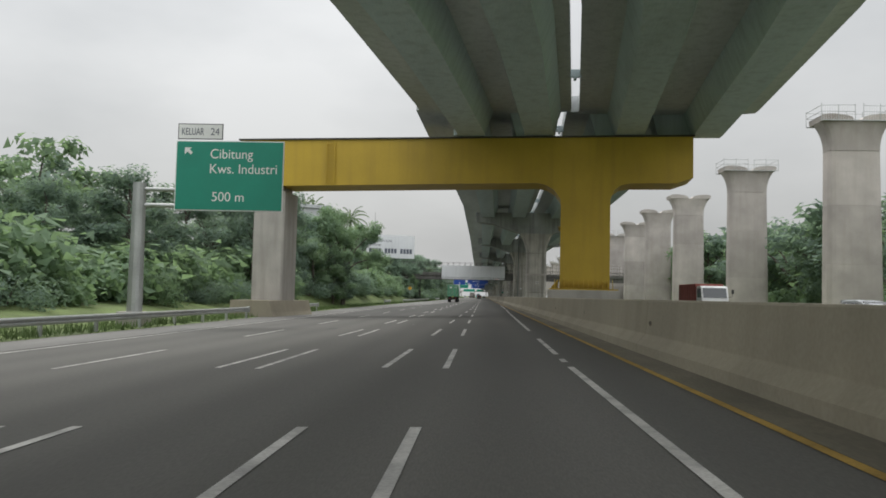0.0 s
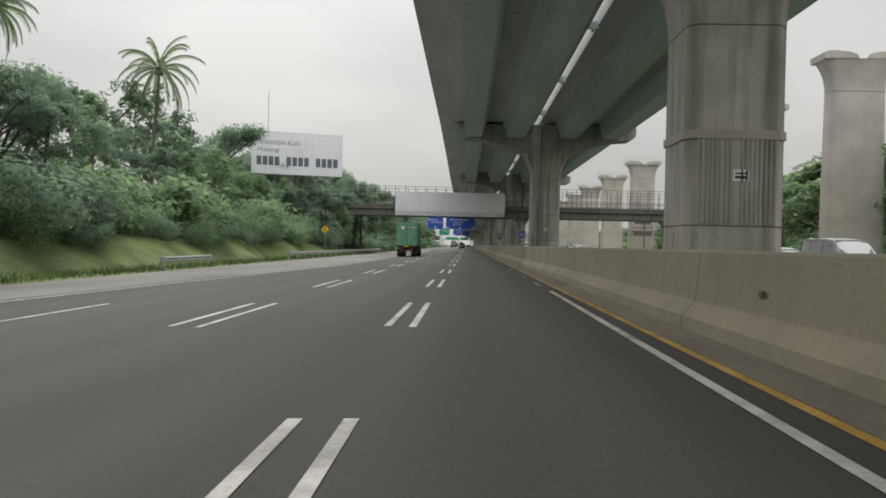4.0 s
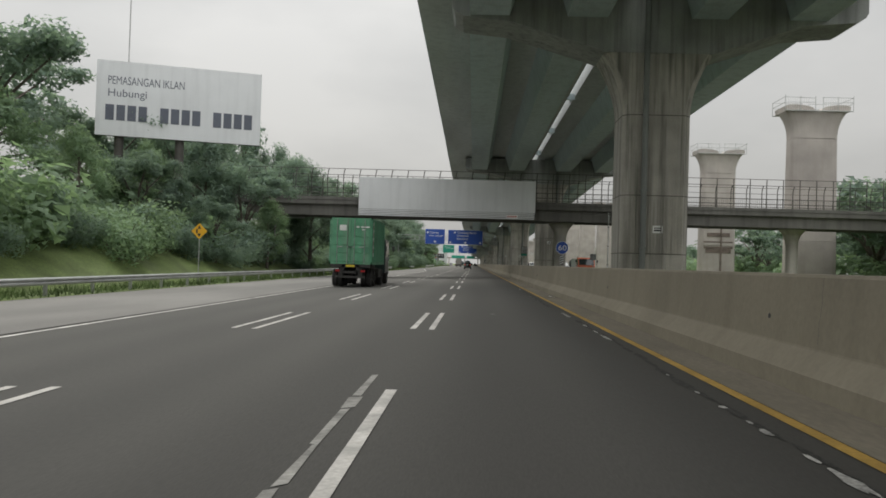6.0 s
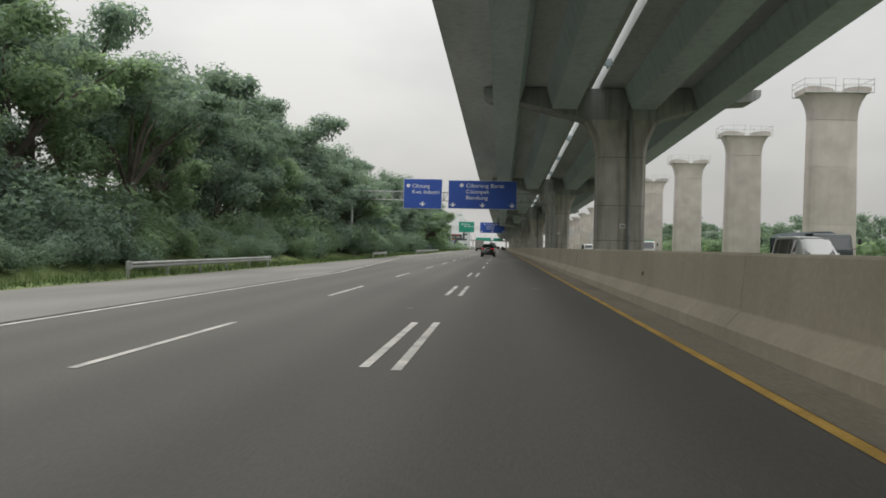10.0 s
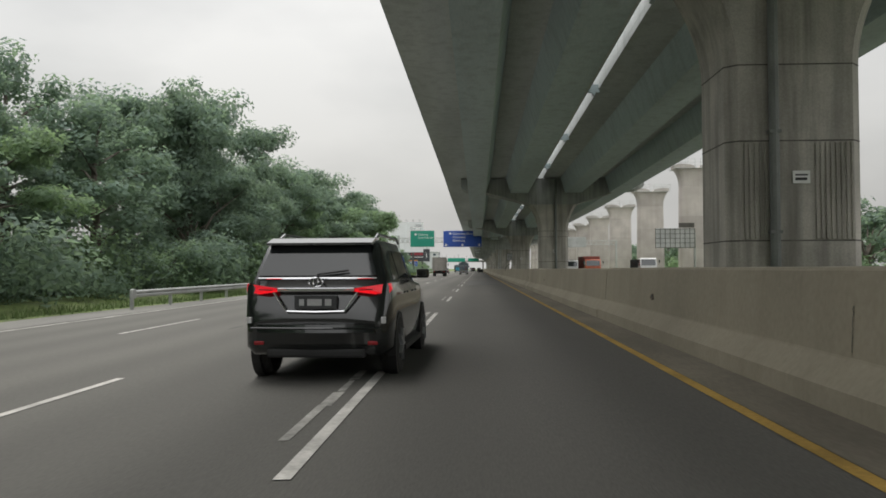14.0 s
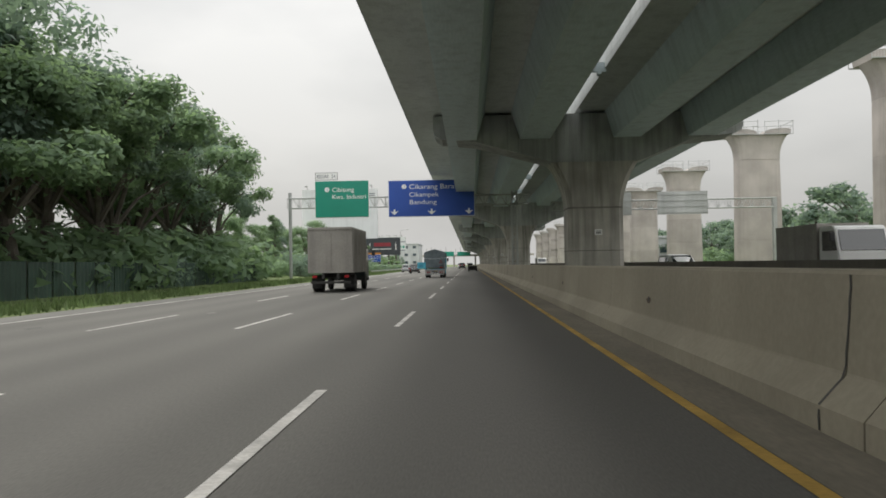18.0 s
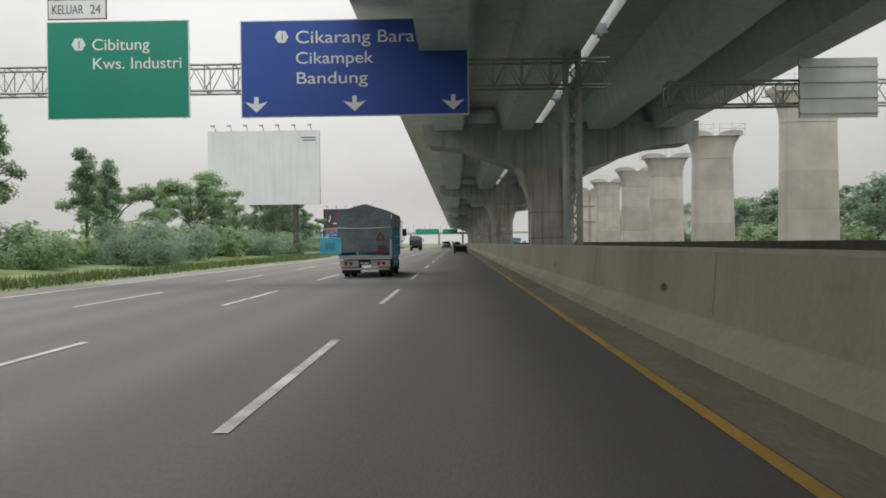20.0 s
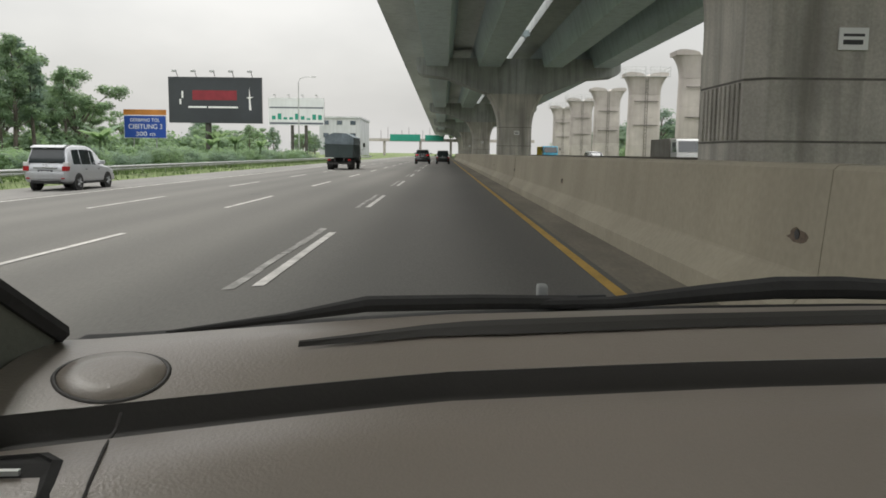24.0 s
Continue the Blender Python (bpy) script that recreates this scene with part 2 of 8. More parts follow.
def leaf_material(name, base):
    m = material(name, base, 0.65, vary=0.22, scale=2.2, fine=3.0, bump=0, per=0.22)
    nt = m.node_tree
    bs = nt.nodes["Principled BSDF"]
    bs.inputs["Roughness"].default_value, bs.inputs["Specular IOR Level"].default_value = 0.7, 0.3
    tr = nt.nodes.new("ShaderNodeBsdfTranslucent")
    tr.inputs["Color"].default_value = (base[0] * 1.5, base[1] * 1.5, base[2] * 1.1, 1)
    mx = nt.nodes.new("ShaderNodeMixShader")
    mx.inputs[0].default_value = 0.5
    out = nt.nodes["Material Output"]
    nt.links.new(bs.outputs[0], mx.inputs[1])
    nt.links.new(tr.outputs[0], mx.inputs[2])
    nt.links.new(mx.outputs[0], out.inputs["Surface"])
    return m


LEAF = leaf_material("leaf_dark_green", (0.165, 0.228, 0.19))
LEAF_B = leaf_material("leaf_fresh_green", (0.172, 0.246, 0.158))
LEAF_P = leaf_material("palm_green", (0.13, 0.185, 0.1))


# ---- building helpers ----
def obj(name, bm, mat, smooth=False):
    me = bpy.data.meshes.new(name)
    bm.to_mesh(me)
    bm.free()
    me.materials.append(mat)
    if smooth:
        for p in me.polygons:
            p.use_smooth = True
    return new(name, me)


def part(name, bm, mat, parent, label="", smooth=False):
    ob = obj(name, bm, mat, smooth)
    ob.parent = parent
    if label:
        ob["label"] = label
    return ob


def share(name, src, parent, m):
    """Another piece on the mesh of src."""
    ob = new(name, src.data)
    ob.parent = parent
    ob.matrix_basis = m
    return ob


def thing(name, label, category, at=(0, 0, 0), turn=0, group="", kind=""):
    e = new(name)
    e.empty_display_size = 0.3
    e.matrix_basis = pose(*at, 0, 0, turn)
    return tagged(e, label, category, group, kind)


def structure(ob, label, category=""):
    return tagged(ob, label, category or ob.name.split(".")[0].replace("_", " "), "", "structure")


def box(bm, x0, x1, y0, y1, z0, z1, bev=0.0):
    vs = [bm.verts.new(p) for p in ((x0, y0, z0), (x1, y0, z0), (x1, y1, z0), (x0, y1, z0), (x0, y0, z1), (x1, y0, z1), (x1, y1, z1), (x0, y1, z1))]
    fs = [bm.faces.new([vs[i] for i in f]) for f in ((0, 3, 2, 1), (4, 5, 6, 7), (0, 1, 5, 4), (1, 2, 6, 5), (2, 3, 7, 6), (3, 0, 4, 7))]
    if bev:
        es = list({e for f in fs for e in f.edges})
        bmesh.ops.bevel(bm, geom=es, offset=bev, segments=2, affect="EDGES", profile=0.6)
    return bm


def boxes(*bs, bev=0.0):
    bm = bmesh.new()
    for b in bs:
        box(bm, *b, bev=bev)
    return bm


def loft(rings, bm=None, caps=True):
    """Closed rings of equally many points, joined one to the next."""
    bm = bm or bmesh.new()
    rows = [[bm.verts.new(p) for p in r] for r in rings]
    k = len(rings[0])
    for a, b in zip(rows, rows[1:]):
        for i in range(k):
            j = (i + 1) % k
            bm.faces.new((a[i], a[j], b[j], b[i]))
    if caps:
        bm.faces.new(rows[0][::-1])
        bm.faces.new(rows[-1])
    return bm


def tube(pts, r, sides=8, bm=None, caps=True):
    """A round bar along points; r one radius or one for each point."""
    bm = bm or bmesh.new()
    pts = [Vector(p) for p in pts]
    rs = r if isinstance(r, (list, tuple)) else [r] * len(pts)
    rings = []
    for i, p in enumerate(pts):
        d = (pts[min(i + 1, len(pts) - 1)] - pts[max(i - 1, 0)]).normalized()
        u = d.cross(Vector((0, 0, 1)) if abs(d.z) < 0.9 else Vector((1, 0, 0))).normalized()
        w = d.cross(u)
        rings.append([p + (u * math.cos(a) + w * math.sin(a)) * rs[i] for a in [2 * math.pi * k / sides for k in range(sides)]])
    return loft(rings, bm, caps)


def disc(bm, c, r, axis="y", depth=0.02, sides=24):
    """A short cylinder round c with its axis along x, y or z."""
    c = Vector(c)
    d = {"x": Vector((1, 0, 0)), "y": Vector((0, 1, 0)), "z": Vector((0, 0, 1))}[axis]
    return tube([c - d * depth / 2, c + d * depth / 2], r, sides, bm)


def extrude(profile, x0, x1, axis="x", bm=None):
    """A profile of (a, z) pairs drawn along x (profile in y, z) or y (profile in x, z)."""
    bm = bm or bmesh.new()
    if axis == "x":
        rings = [[(x, a, z) for a, z in profile] for x in (x0, x1)]
    else:
        rings = [[(a, y, z) for a, z in profile] for y in (x0, x1)]
    loft(rings, bm)
    bmesh.ops.recalc_face_normals(bm, faces=bm.faces)
    return bm


def writing(text, size, mat, parent, at, name="lettering", width=0.0, turn=0):
    """Raised letters facing -y, their lower left corner at the place given."""
    cu = bpy.data.curves.new(name, "FONT")
    cu.body, cu.size, cu.extrude = text, size, 0.004
    tmp = bpy.data.objects.new(name, cu)
    scene.collection.objects.link(tmp)
    bpy.context.view_layer.update()
    me = bpy.data.meshes.new_from_object(tmp.evaluated_get(bpy.context.evaluated_depsgraph_get()))
    bpy.data.objects.remove(tmp)
    me.materials.clear()
    me.materials.append(mat)
    xs = [v.co.x for v in me.vertices]
    k = width / (max(xs) - min(xs)) if width else 1.0
    ob = new(name, me)
    ob.parent = parent
    ob.matrix_basis = pose(*at, 90, 0, turn) @ Matrix.Diagonal((k, 1, 1, 1))
    return ob


def lerp(x, pts):
    return float(np.interp(x, [p[0] for p in pts], [p[1] for p in pts]))


def fall(y):
    """Crossfall of the carriageway."""
    return lerp(y, [(330, 0.028), (420, 0.0), (520, 0.0), (560, 0.015)])


def road_z(x, y):
    return fall(y) * max(-17, min(x, 3.4))


GRASS_EDGE = [(-60, -14.6), (20, -15.2), (80, -16.5), (180, -16.2), (250, -15.8), (345, -15.5), (368, -13.6), (440, -12.9), (540, -13.2), (575, -15.8), (950, -16.0)]
EDGE_LINE = [(-60, -12.0), (85, -12.3), (130, -8.5), (262, -8.45), (325, -12.9), (400, -11.3), (560, -11.6), (950, -11.9)]
BANK = [(-60, 0.5), (50, 0.7), (75, 2.6), (175, 3.2), (196, 2.2), (215, 2.6), (290, 1.6), (340, 0.7), (420, 0.4), (950, 0.4)]
DECK_Z = [(-80, 14.3), (250, 14.3), (300, 13.0), (350, 11.7), (420, 10.7), (520, 10.3), (950, 10.3)]
PIER_AT = [(98.7, 7.2, 1.38), (158.8, 7.87, 1.5), (217.3, 8.6, 1.42), (281.8, 9.0, 1.75), (342.1, 8.55, 1.75), (404.2, 8.22, 1.48), (467.3, 8.2, 1.65), (520.3, 6.9, 1.38), (576.1, 6.9, 1.4), (631.3, 6.9, 1.4), (691.3, 6.9, 1.4), (751.3, 6.9, 1.4), (811.3, 6.9, 1.4)]
CAP_LOW = [(98.7, 10.35), (158.8, 11.0), (282, 11.0), (342, 9.4), (404, 8.0), (467, 7.35), (520, 6.1), (576, 6.35), (950, 6.3)]
CAP_RIGHT = [(98.7, 15.9), (158.8, 17.0), (282, 18.9), (342, 18.6), (404, 17.6), (467, 17.0), (520, 16.3), (576, 15.6), (950, 15.6)]

# ---- ground, road and verges ----
def strip(stations, cols, name, mat):
    """A sheet over y stations; cols are functions of y giving (x, z)."""
    bm = bmesh.new()
    rows = [[bm.verts.new((c(y)[0], y, c(y)[1])) for c in cols] for y in stations]
    for a, b in zip(rows, rows[1:]):
        for i in range(len(cols) - 1):
            bm.faces.new((a[i], a[i + 1], b[i + 1], b[i]))
    return obj(name, bm, mat)


YS = [-60 + 8 * i for i in range(127)]
edge = lambda y: lerp(y, GRASS_EDGE)
bank = lambda y: lerp(y, BANK)
wob = lambda y, k: 0.25 * noise.noise((y * 0.11, k * 3.7, 0))
far = [-2500, -600] + YS + [1500, 2500]
ground = strip(far, [
    lambda y: (-2500, 0.4 + bank(y) * 0.4), lambda y: (-120, 0.4 + bank(y)), lambda y: (-45, 0.2 + bank(y)), lambda y: (-30, 0.1 + bank(y) + wob(y, 1)),
    lambda y: (-24, bank(y) * 0.85 + wob(y, 2)), lambda y: (-20.5, bank(y) * 0.4 - 0.1 + wob(y, 3)), lambda y: (edge(y) - 1.6, -0.42 + 0.4 * (y > 400)),
    lambda y: (edge(y) - 0.2, road_z(edge(y), y) + 0.03), lambda y: (edge(y) + 0.4, road_z(edge(y), y) - 0.08), lambda y: (-9, -0.75), lambda y: (3.3, -0.3), lambda y: (3.9, 0.0),
    lambda y: (10.0, 0.03), lambda y: (10.5, -0.05), lambda y: (27.0, -0.05), lambda y: (28.0, 0.1), lambda y: (60, 0.5), lambda y: (2500, 0.5)], "ground", GRASS_SOIL)
structure(ground, "grassy verge and bare soil beside the toll road", "ground")
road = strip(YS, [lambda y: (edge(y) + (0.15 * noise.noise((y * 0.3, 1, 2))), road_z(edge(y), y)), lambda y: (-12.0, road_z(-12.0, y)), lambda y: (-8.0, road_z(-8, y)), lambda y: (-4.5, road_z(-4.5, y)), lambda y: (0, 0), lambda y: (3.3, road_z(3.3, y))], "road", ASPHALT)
structure(road, "grey asphalt carriageway worn along the wheel tracks", "road")
shoulder = strip(YS, [lambda y: (edge(y) + 0.05, road_z(edge(y), y) + 0.006), lambda y: (lerp(y, EDGE_LINE) - 0.25, road_z(lerp(y, EDGE_LINE), y) + 0.006)], "hard_shoulder", SHOULDER)
structure(shoulder, "paler dusty asphalt hard shoulder along the verge", "road")
road2 = strip(YS, [lambda y: (10.6, 0.0), lambda y: (18, 0.06), lambda y: (26.8, 0.0)], "opposite_road", ASPHALT)
structure(road2, "asphalt carriageway of the opposite direction", "road")

# markings
def mark(name, mat, runs, half):
    bm = bmesh.new()
    for fx, y0, y1 in runs:
        n = max(1, int((y1 - y0) / 8))
        rows = []
        for i in range(n + 1):
            y = y0 + (y1 - y0) * i / n
            x = fx(y)
            rows.append([bm.verts.new((x + s * half, y, road_z(x + s * half, y) + 0.008)) for s in (-1, 1)])
        for a, b in zip(rows, rows[1:]):
            bm.faces.new((a[0], a[1], b[1], b[0]))
    return obj(name, bm, mat)


FAR_END = [(0, -6.7), (1, 5.3), (2, 17.5), (3, 29.9), (4, 42.5), (5, 55.4), (6, 68.5), (7, 81.4), (10, 117.9), (11, 130.3), (12, 143.3), (13, 156.2), (20, 247.8), (24, 303.6), (26, 330.4), (30, 385.4), (31, 398.3), (33, 427.0), (35, 455.1), (39, 502.6), (40, 515.4), (41, 527.7), (42, 539.7), (43, 551.5), (44, 563.7), (45, 575.75), (46, 587.4), (66, 847.0)]


def dashes(fx, y0, y1, length=5.4):
    """Broken line: all lanes keep step with one another."""
    out = []
    for k in range(-3, 60):
        y = lerp(k, FAR_END) if k >= 0 else -6.7 + 12.6 * k
        if y0 < y < y1:
            out.append((fx, y - length, y))
    return out


lane_lines = thing("lane_markings", "broken white lane lines painted on the asphalt", "road marking", kind="structure")
def lay(name, runs, mat=None, half=0.06):
    for r in runs:
        m = mark(name, mat or WHITELINE, [r], half)
        m.parent = lane_lines
lay("lane_dash", dashes(lambda y: lerp(y, [(100, -1.03), (150, -0.92), (250, -0.92), (310, -1.0)]), -40, 720))
lay("lane_dash", dashes(lambda y: lerp(y, [(0, -4.57), (600, -4.5)]), -40, 720))
lay("lane_dash", dashes(lambda y: -8.5, -40, 95) + dashes(lambda y: lerp(y, [(340, -8.4), (420, -7.8), (560, -7.9)]), 310, 720))
lay("second_dash", [d for d in dashes(lambda y: lerp(y, [(0, -2.2), (17, -2.02), (42, -1.82), (67, -1.5), (150, -1.31), (300, -1.3)]), -40, 262, 5.2) if not 125 < d[2] < 135])
lay("second_dash", dashes(lambda y: lerp(y, [(0, -5.4), (17, -5.22), (70, -5.1), (200, -4.98)]), -40, 215, 5.2))
RW = random.Random(12)
def worn_dash(fx, y0, y1):
    """A half worn-off dash: ragged flakes of old paint."""
    bm = bmesh.new()
    y = y0
    while y < y1:
        ln = RW.uniform(0.6, 1.7)
        a, b = RW.uniform(-0.075, -0.035), RW.uniform(0.03, 0.075)
        pts = [(a, y), (b, y + RW.uniform(-0.08, 0.08)), (b + RW.uniform(-0.03, 0.02), y + ln), (a + RW.uniform(-0.02, 0.03), y + ln + RW.uniform(-0.1, 0.1))]
        bm.faces.new([bm.verts.new((fx + dx, yy, road_z(fx + dx, yy) + 0.006)) for dx, yy in pts])
        y += ln + RW.uniform(0.0, 0.07)
    m = obj("worn_dash", bm, OLDLINE)
    m.parent = lane_lines
for y0, y1 in ((101, 103), (108, 109), (117, 118.5), (142, 142.8), (163, 163.7)):
    worn_dash(lerp(y0, [(100, 2.22), (160, 2.34)]), y0, y1)
worn_dash(-1.27, 125.1, 130.3)
for fx, a, b, ln in ((-1.27, 300, 420, 4.2), (-1.25, 530, 720, 5.6)):
    for f, y0, y1 in dashes(None, a, b, ln):
        worn_dash(fx, y0, y1)
structure(mark("edge_line", WHITELINE, [(lambda y: lerp(y, EDGE_LINE), -50.0, 900.0)], 0.07), "solid white edge line beside the shoulder", "road marking")
structure(mark("median_white_line", WHITELINE, [(lambda y: lerp(y, [(0, 1.3), (40, 1.68), (54, 1.8), (60, 1.95), (75, 2.1), (130, 2.45)]), a, b) for a, b in ((-50.0, 0.2), (1.3, 2.1), (3.4, 5.2), (5.4, 10.0), (15.7, 45.4), (46.4, 61.8), (66.5, 98.0))], 0.062), "worn white line of an older lane layout", "road marking")
structure(mark("yellow_edge_line", YELLOWLINE, [(lambda y: lerp(y, [(535, 2.58), (550, 2.51)]), -50.0, 900.0)], 0.062), "yellow edge line along the median barrier", "road marking")

# the gutter and the concrete median barrier
GUTTER = material("dusty_gutter_concrete", (0.18, 0.16, 0.125), 0.9, vary=0.22, scale=0.9, fine=24, bump=0.2, stretch=(1, 0.25, 1), stain=0.2, tint=(0.11, 0.097, 0.076))
gutter = strip(YS, [lambda y: (2.655, road_z(2.655, y) + 0.007), lambda y: (3.32, road_z(3.3, y) + 0.012)], "gutter", GUTTER)
structure(gutter, "dusty concrete gutter at the foot of the barrier", "gutter")
barrier = thing("median_barrier", "weathered concrete median barrier of cast panels with drain holes", "barrier", kind="structure")
PROF = [(3.25, -0.1), (3.256, 0.205), (3.27, 0.222), (3.455, 0.43), (3.464, 0.452), (3.525, 1.2), (3.555, 1.23), (3.72, 1.24), (3.76, 1.2), (3.84, 0.32), (4.0, 0.05), (4.0, -0.1)]
first = None
for i in range(64):
    y = -44 + 12 * i
    m = pose(0.02 * noise.noise((i * 1.7, 0, 0)), y, road_z(3.4, y) + 0.008 * noise.noise((i * 2.3, 5, 0)))
    if first is None:
        first = part("panel", extrude(PROF, 0.004, 11.996, "y"), BARRIER, barrier)
        dark_panel = part("panel", extrude(PROF, 0.004, 11.996, "y"), DARKBARRIER, barrier, "panel in a darker tone of the same concrete")
        dark_panel.matrix_basis = pose(0, 724, road_z(3.4, 724))
        first.matrix_basis = m
    else:
        share("panel", dark_panel if 112 < y < 190 else first, barrier, m)
# cracks that cross the barrier here and there
RC = random.Random(31)
def face_x(z):
    return lerp(z, [(0.0, 3.253), (0.205, 3.256), (0.222, 3.27), (0.43, 3.455), (0.452, 3.464), (1.2, 3.525)])
CRACK_AT = [400.35, 424.68, 551.4, 554.0, 556.6] + [-20 + 11.6 * k + RC.uniform(-4, 4) for k in range(56)]
for y in CRACK_AT:
    z0 = road_z(3.4, y)
    top, lean = RC.choice((1.2, 1.2, 1.2, 0.9)), RC.uniform(-0.06, 0.06)
    low = RC.choice((0.02, 0.55, 0.5))
    w = RC.uniform(0.003, 0.007)
    if y in (400.35, 424.68):
        low, w, lean = 0.02, 0.017, 0.0
    va, vb, bm = [], [], bmesh.new()
    for j in range(13):
        z = low + (top - low) * j / 12
        yy = y + lean * z + RC.uniform(-0.014, 0.014)
        va.append(bm.verts.new((face_x(z) - 0.006, yy - w * RC.uniform(0.6, 1.3), z + z0)))
        vb.append(bm.verts.new((face_x(z) - 0.006, yy + w * RC.uniform(0.6, 1.3), z + z0)))
    for j in range(12):
        bm.faces.new((va[j], va[j + 1], vb[j + 1], vb[j]))
    part("crack", bm, DARKSTEEL, barrier, "dark open joint crossing the concrete")
# drain holes with a ragged brown rim
HOLE_AT = [(-3, -20.0), (0, 15.35), (4, 61.92), (12, 155.05), (14, 178.99), (16, 203.19), (19, 239.63), (29, 358.5), (31, 382.4), (33, 406.8), (35, 431.4), (41, 502.3), (45, 546.25), (47, 568.4), (62, 745.0)]
RUST = material("damp_rust", (0.12, 0.09, 0.065), 0.9, vary=0.4, scale=0.2, fine=25, bump=0.2)
for k in range(-3, 63):
    y = lerp(k, HOLE_AT)
    z0 = road_z(3.4, y)
    stain = bmesh.new()
    def ragged(r, dx):
        return [(face_x(0.7 + r * 0.62 * math.sin(a)) + dx, y + r * RC.uniform(1.1, 2.2) * math.cos(a), z0 + 0.7 + r * 0.62 * RC.uniform(0.75, 1.15) * math.sin(a)) for a in [2 * math.pi * j / 14 for j in range(14)]]
    loft([ragged(0.1, 0.004), ragged(0.092, -0.003), ragged(0.05, -0.002)], stain)
    o = part("damp_stain", stain, RUST, barrier, "ragged brown stain round the drain hole")
    hole = bmesh.new()
    tube([(face_x(0.7) - 0.006, y, z0 + 0.71), (face_x(0.7) + 0.03, y, z0 + 0.71)], [0.04, 0.04], 12, hole)
    part("drain_hole", hole, BLACKPAINT, o, "dark drain hole")

# ---- the elevated road ----
deck = thing("elevated_road", "elevated twin-deck toll viaduct on steel box girders", "viaduct", kind="structure")
DY = [-70, 0, 38.9] + [p[0] for p in PIER_AT] + [950]
DYS = sorted(set(DY + [-40, 10, 20, 39.9, 40.1, 55, 70, 205, 240, 300, 340, 380, 420, 490, 580]))
dz = lambda y: lerp(y, DECK_Z)
bend = lambda y: lerp(y, [(-80, -23.0), (0, -7.3), (20, -4.2), (39, -2.0), (55, -1.1), (70, -0.6), (97, 0.0)])
DECK_LEFT = [(-80, -3.1), (36, -3.1), (48, -3.8), (70, -3.6), (98, -3.35), (180, -3.3), (230, -3.7), (330, -3.6), (400, -3.2), (950, -3.2)]
DECK_RIGHT = [(46, 17.1), (205, 17.2), (240, 18.4), (340, 18.4), (420, 17.7), (520, 17.0), (580, 16.8), (950, 16.8)]
def wide(x, y):
    """The outer edges of the decks swing in and out along the way."""
    if y < 40:
        return -3.1 + (x + 3.2) * 1.068
    if x < -1:
        return x + 3.2 + lerp(y, DECK_LEFT)
    return x if x < 7.2 else 7.2 + (x - 7.2) * (lerp(y, DECK_RIGHT) - 7.2) / 11.3
def sweep(profile, name, mat, ys=DYS, label=""):
    bm = loft([[(wide(x, y) + bend(y), y, z + dz(y)) for x, z in profile] for y in ys])
    bmesh.ops.recalc_face_normals(bm, faces=bm.faces)
    return part(name, bm, mat, deck, label)
sweep([(-3.2, 0.0), (-3.2, 1.15), (-2.95, 1.15), (-2.9, 0.32), (6.7, 0.32), (6.7, 0.0), (5.5, -0.12), (-1.9, -0.12)], "slab", DECKCON)
sweep([(18.5, 0.0), (18.5, 1.15), (18.25, 1.15), (18.2, 0.32), (7.2, 0.32), (7.2, 0.0), (8.6, -0.12), (17.2, -0.12)][::-1], "slab", DECKCON)
for x in (-0.9, 3.5, 9.3, 14.2):
    sweep([(x - 0.25 + (x < 0) * 0.45, -0.13), (x + 0.25, -1.75), (x + 2.05, -1.75), (x + 2.55, -0.13)], "box_girder", GIRDER)
for x in (6.5, 7.2):
    sweep([(x, 0.33), (x, 1.1), (x + 0.2, 1.1), (x + 0.2, 0.33)], "inner_parapet", DECKCON)
# clamps that bridge the slot between the two decks
for k in range(44):
    y = -30 + 15.2 * k
    o = part("slot_clamp", boxes((6.62, 7.28, -0.09, 0.09, -0.16, 0.3), (6.86, 7.0, -0.2, 0.2, -0.3, -0.16)), GIRDER, deck)
    o.matrix_basis = pose(bend(y) + wide(6.95, y) - 6.95, y, dz(y))

# piers
def ring(hx, hy, z, c=0.28, cx=0.0):
    return [(cx - hx + c, -hy, z), (cx + hx - c, -hy, z), (cx + hx, -hy + c, z), (cx + hx, hy - c, z), (cx + hx - c, hy, z), (cx - hx + c, hy, z), (cx - hx, hy - c, z), (cx - hx, -hy + c, z)]


CAPCON = material("cap_concrete", (0.37, 0.38, 0.37), 0.85, vary=0.2, scale=2.0, fine=20, bump=0.2, stain=0.5, streak=0.35)
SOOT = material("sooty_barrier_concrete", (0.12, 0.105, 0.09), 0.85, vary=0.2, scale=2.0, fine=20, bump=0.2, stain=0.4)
PIERCON = material("streaked_pier_concrete", (0.44, 0.415, 0.37), 0.85, vary=0.2, scale=1.6, fine=22, bump=0.25, stain=0.75, tint=(0.15, 0.14, 0.125), per=0.1, streak=0.22)
WEATHERED = material("weathered_pier_concrete", (0.44, 0.415, 0.37), 0.85, vary=0.2, scale=1.6, fine=22, bump=0.25, stain=0.75, tint=(0.15, 0.14, 0.125), streak=0.7)
JOINT = material("grimy_casting_joint", (0.12, 0.112, 0.1), 0.9, vary=0.3, scale=0.6, fine=20, bump=0.2)
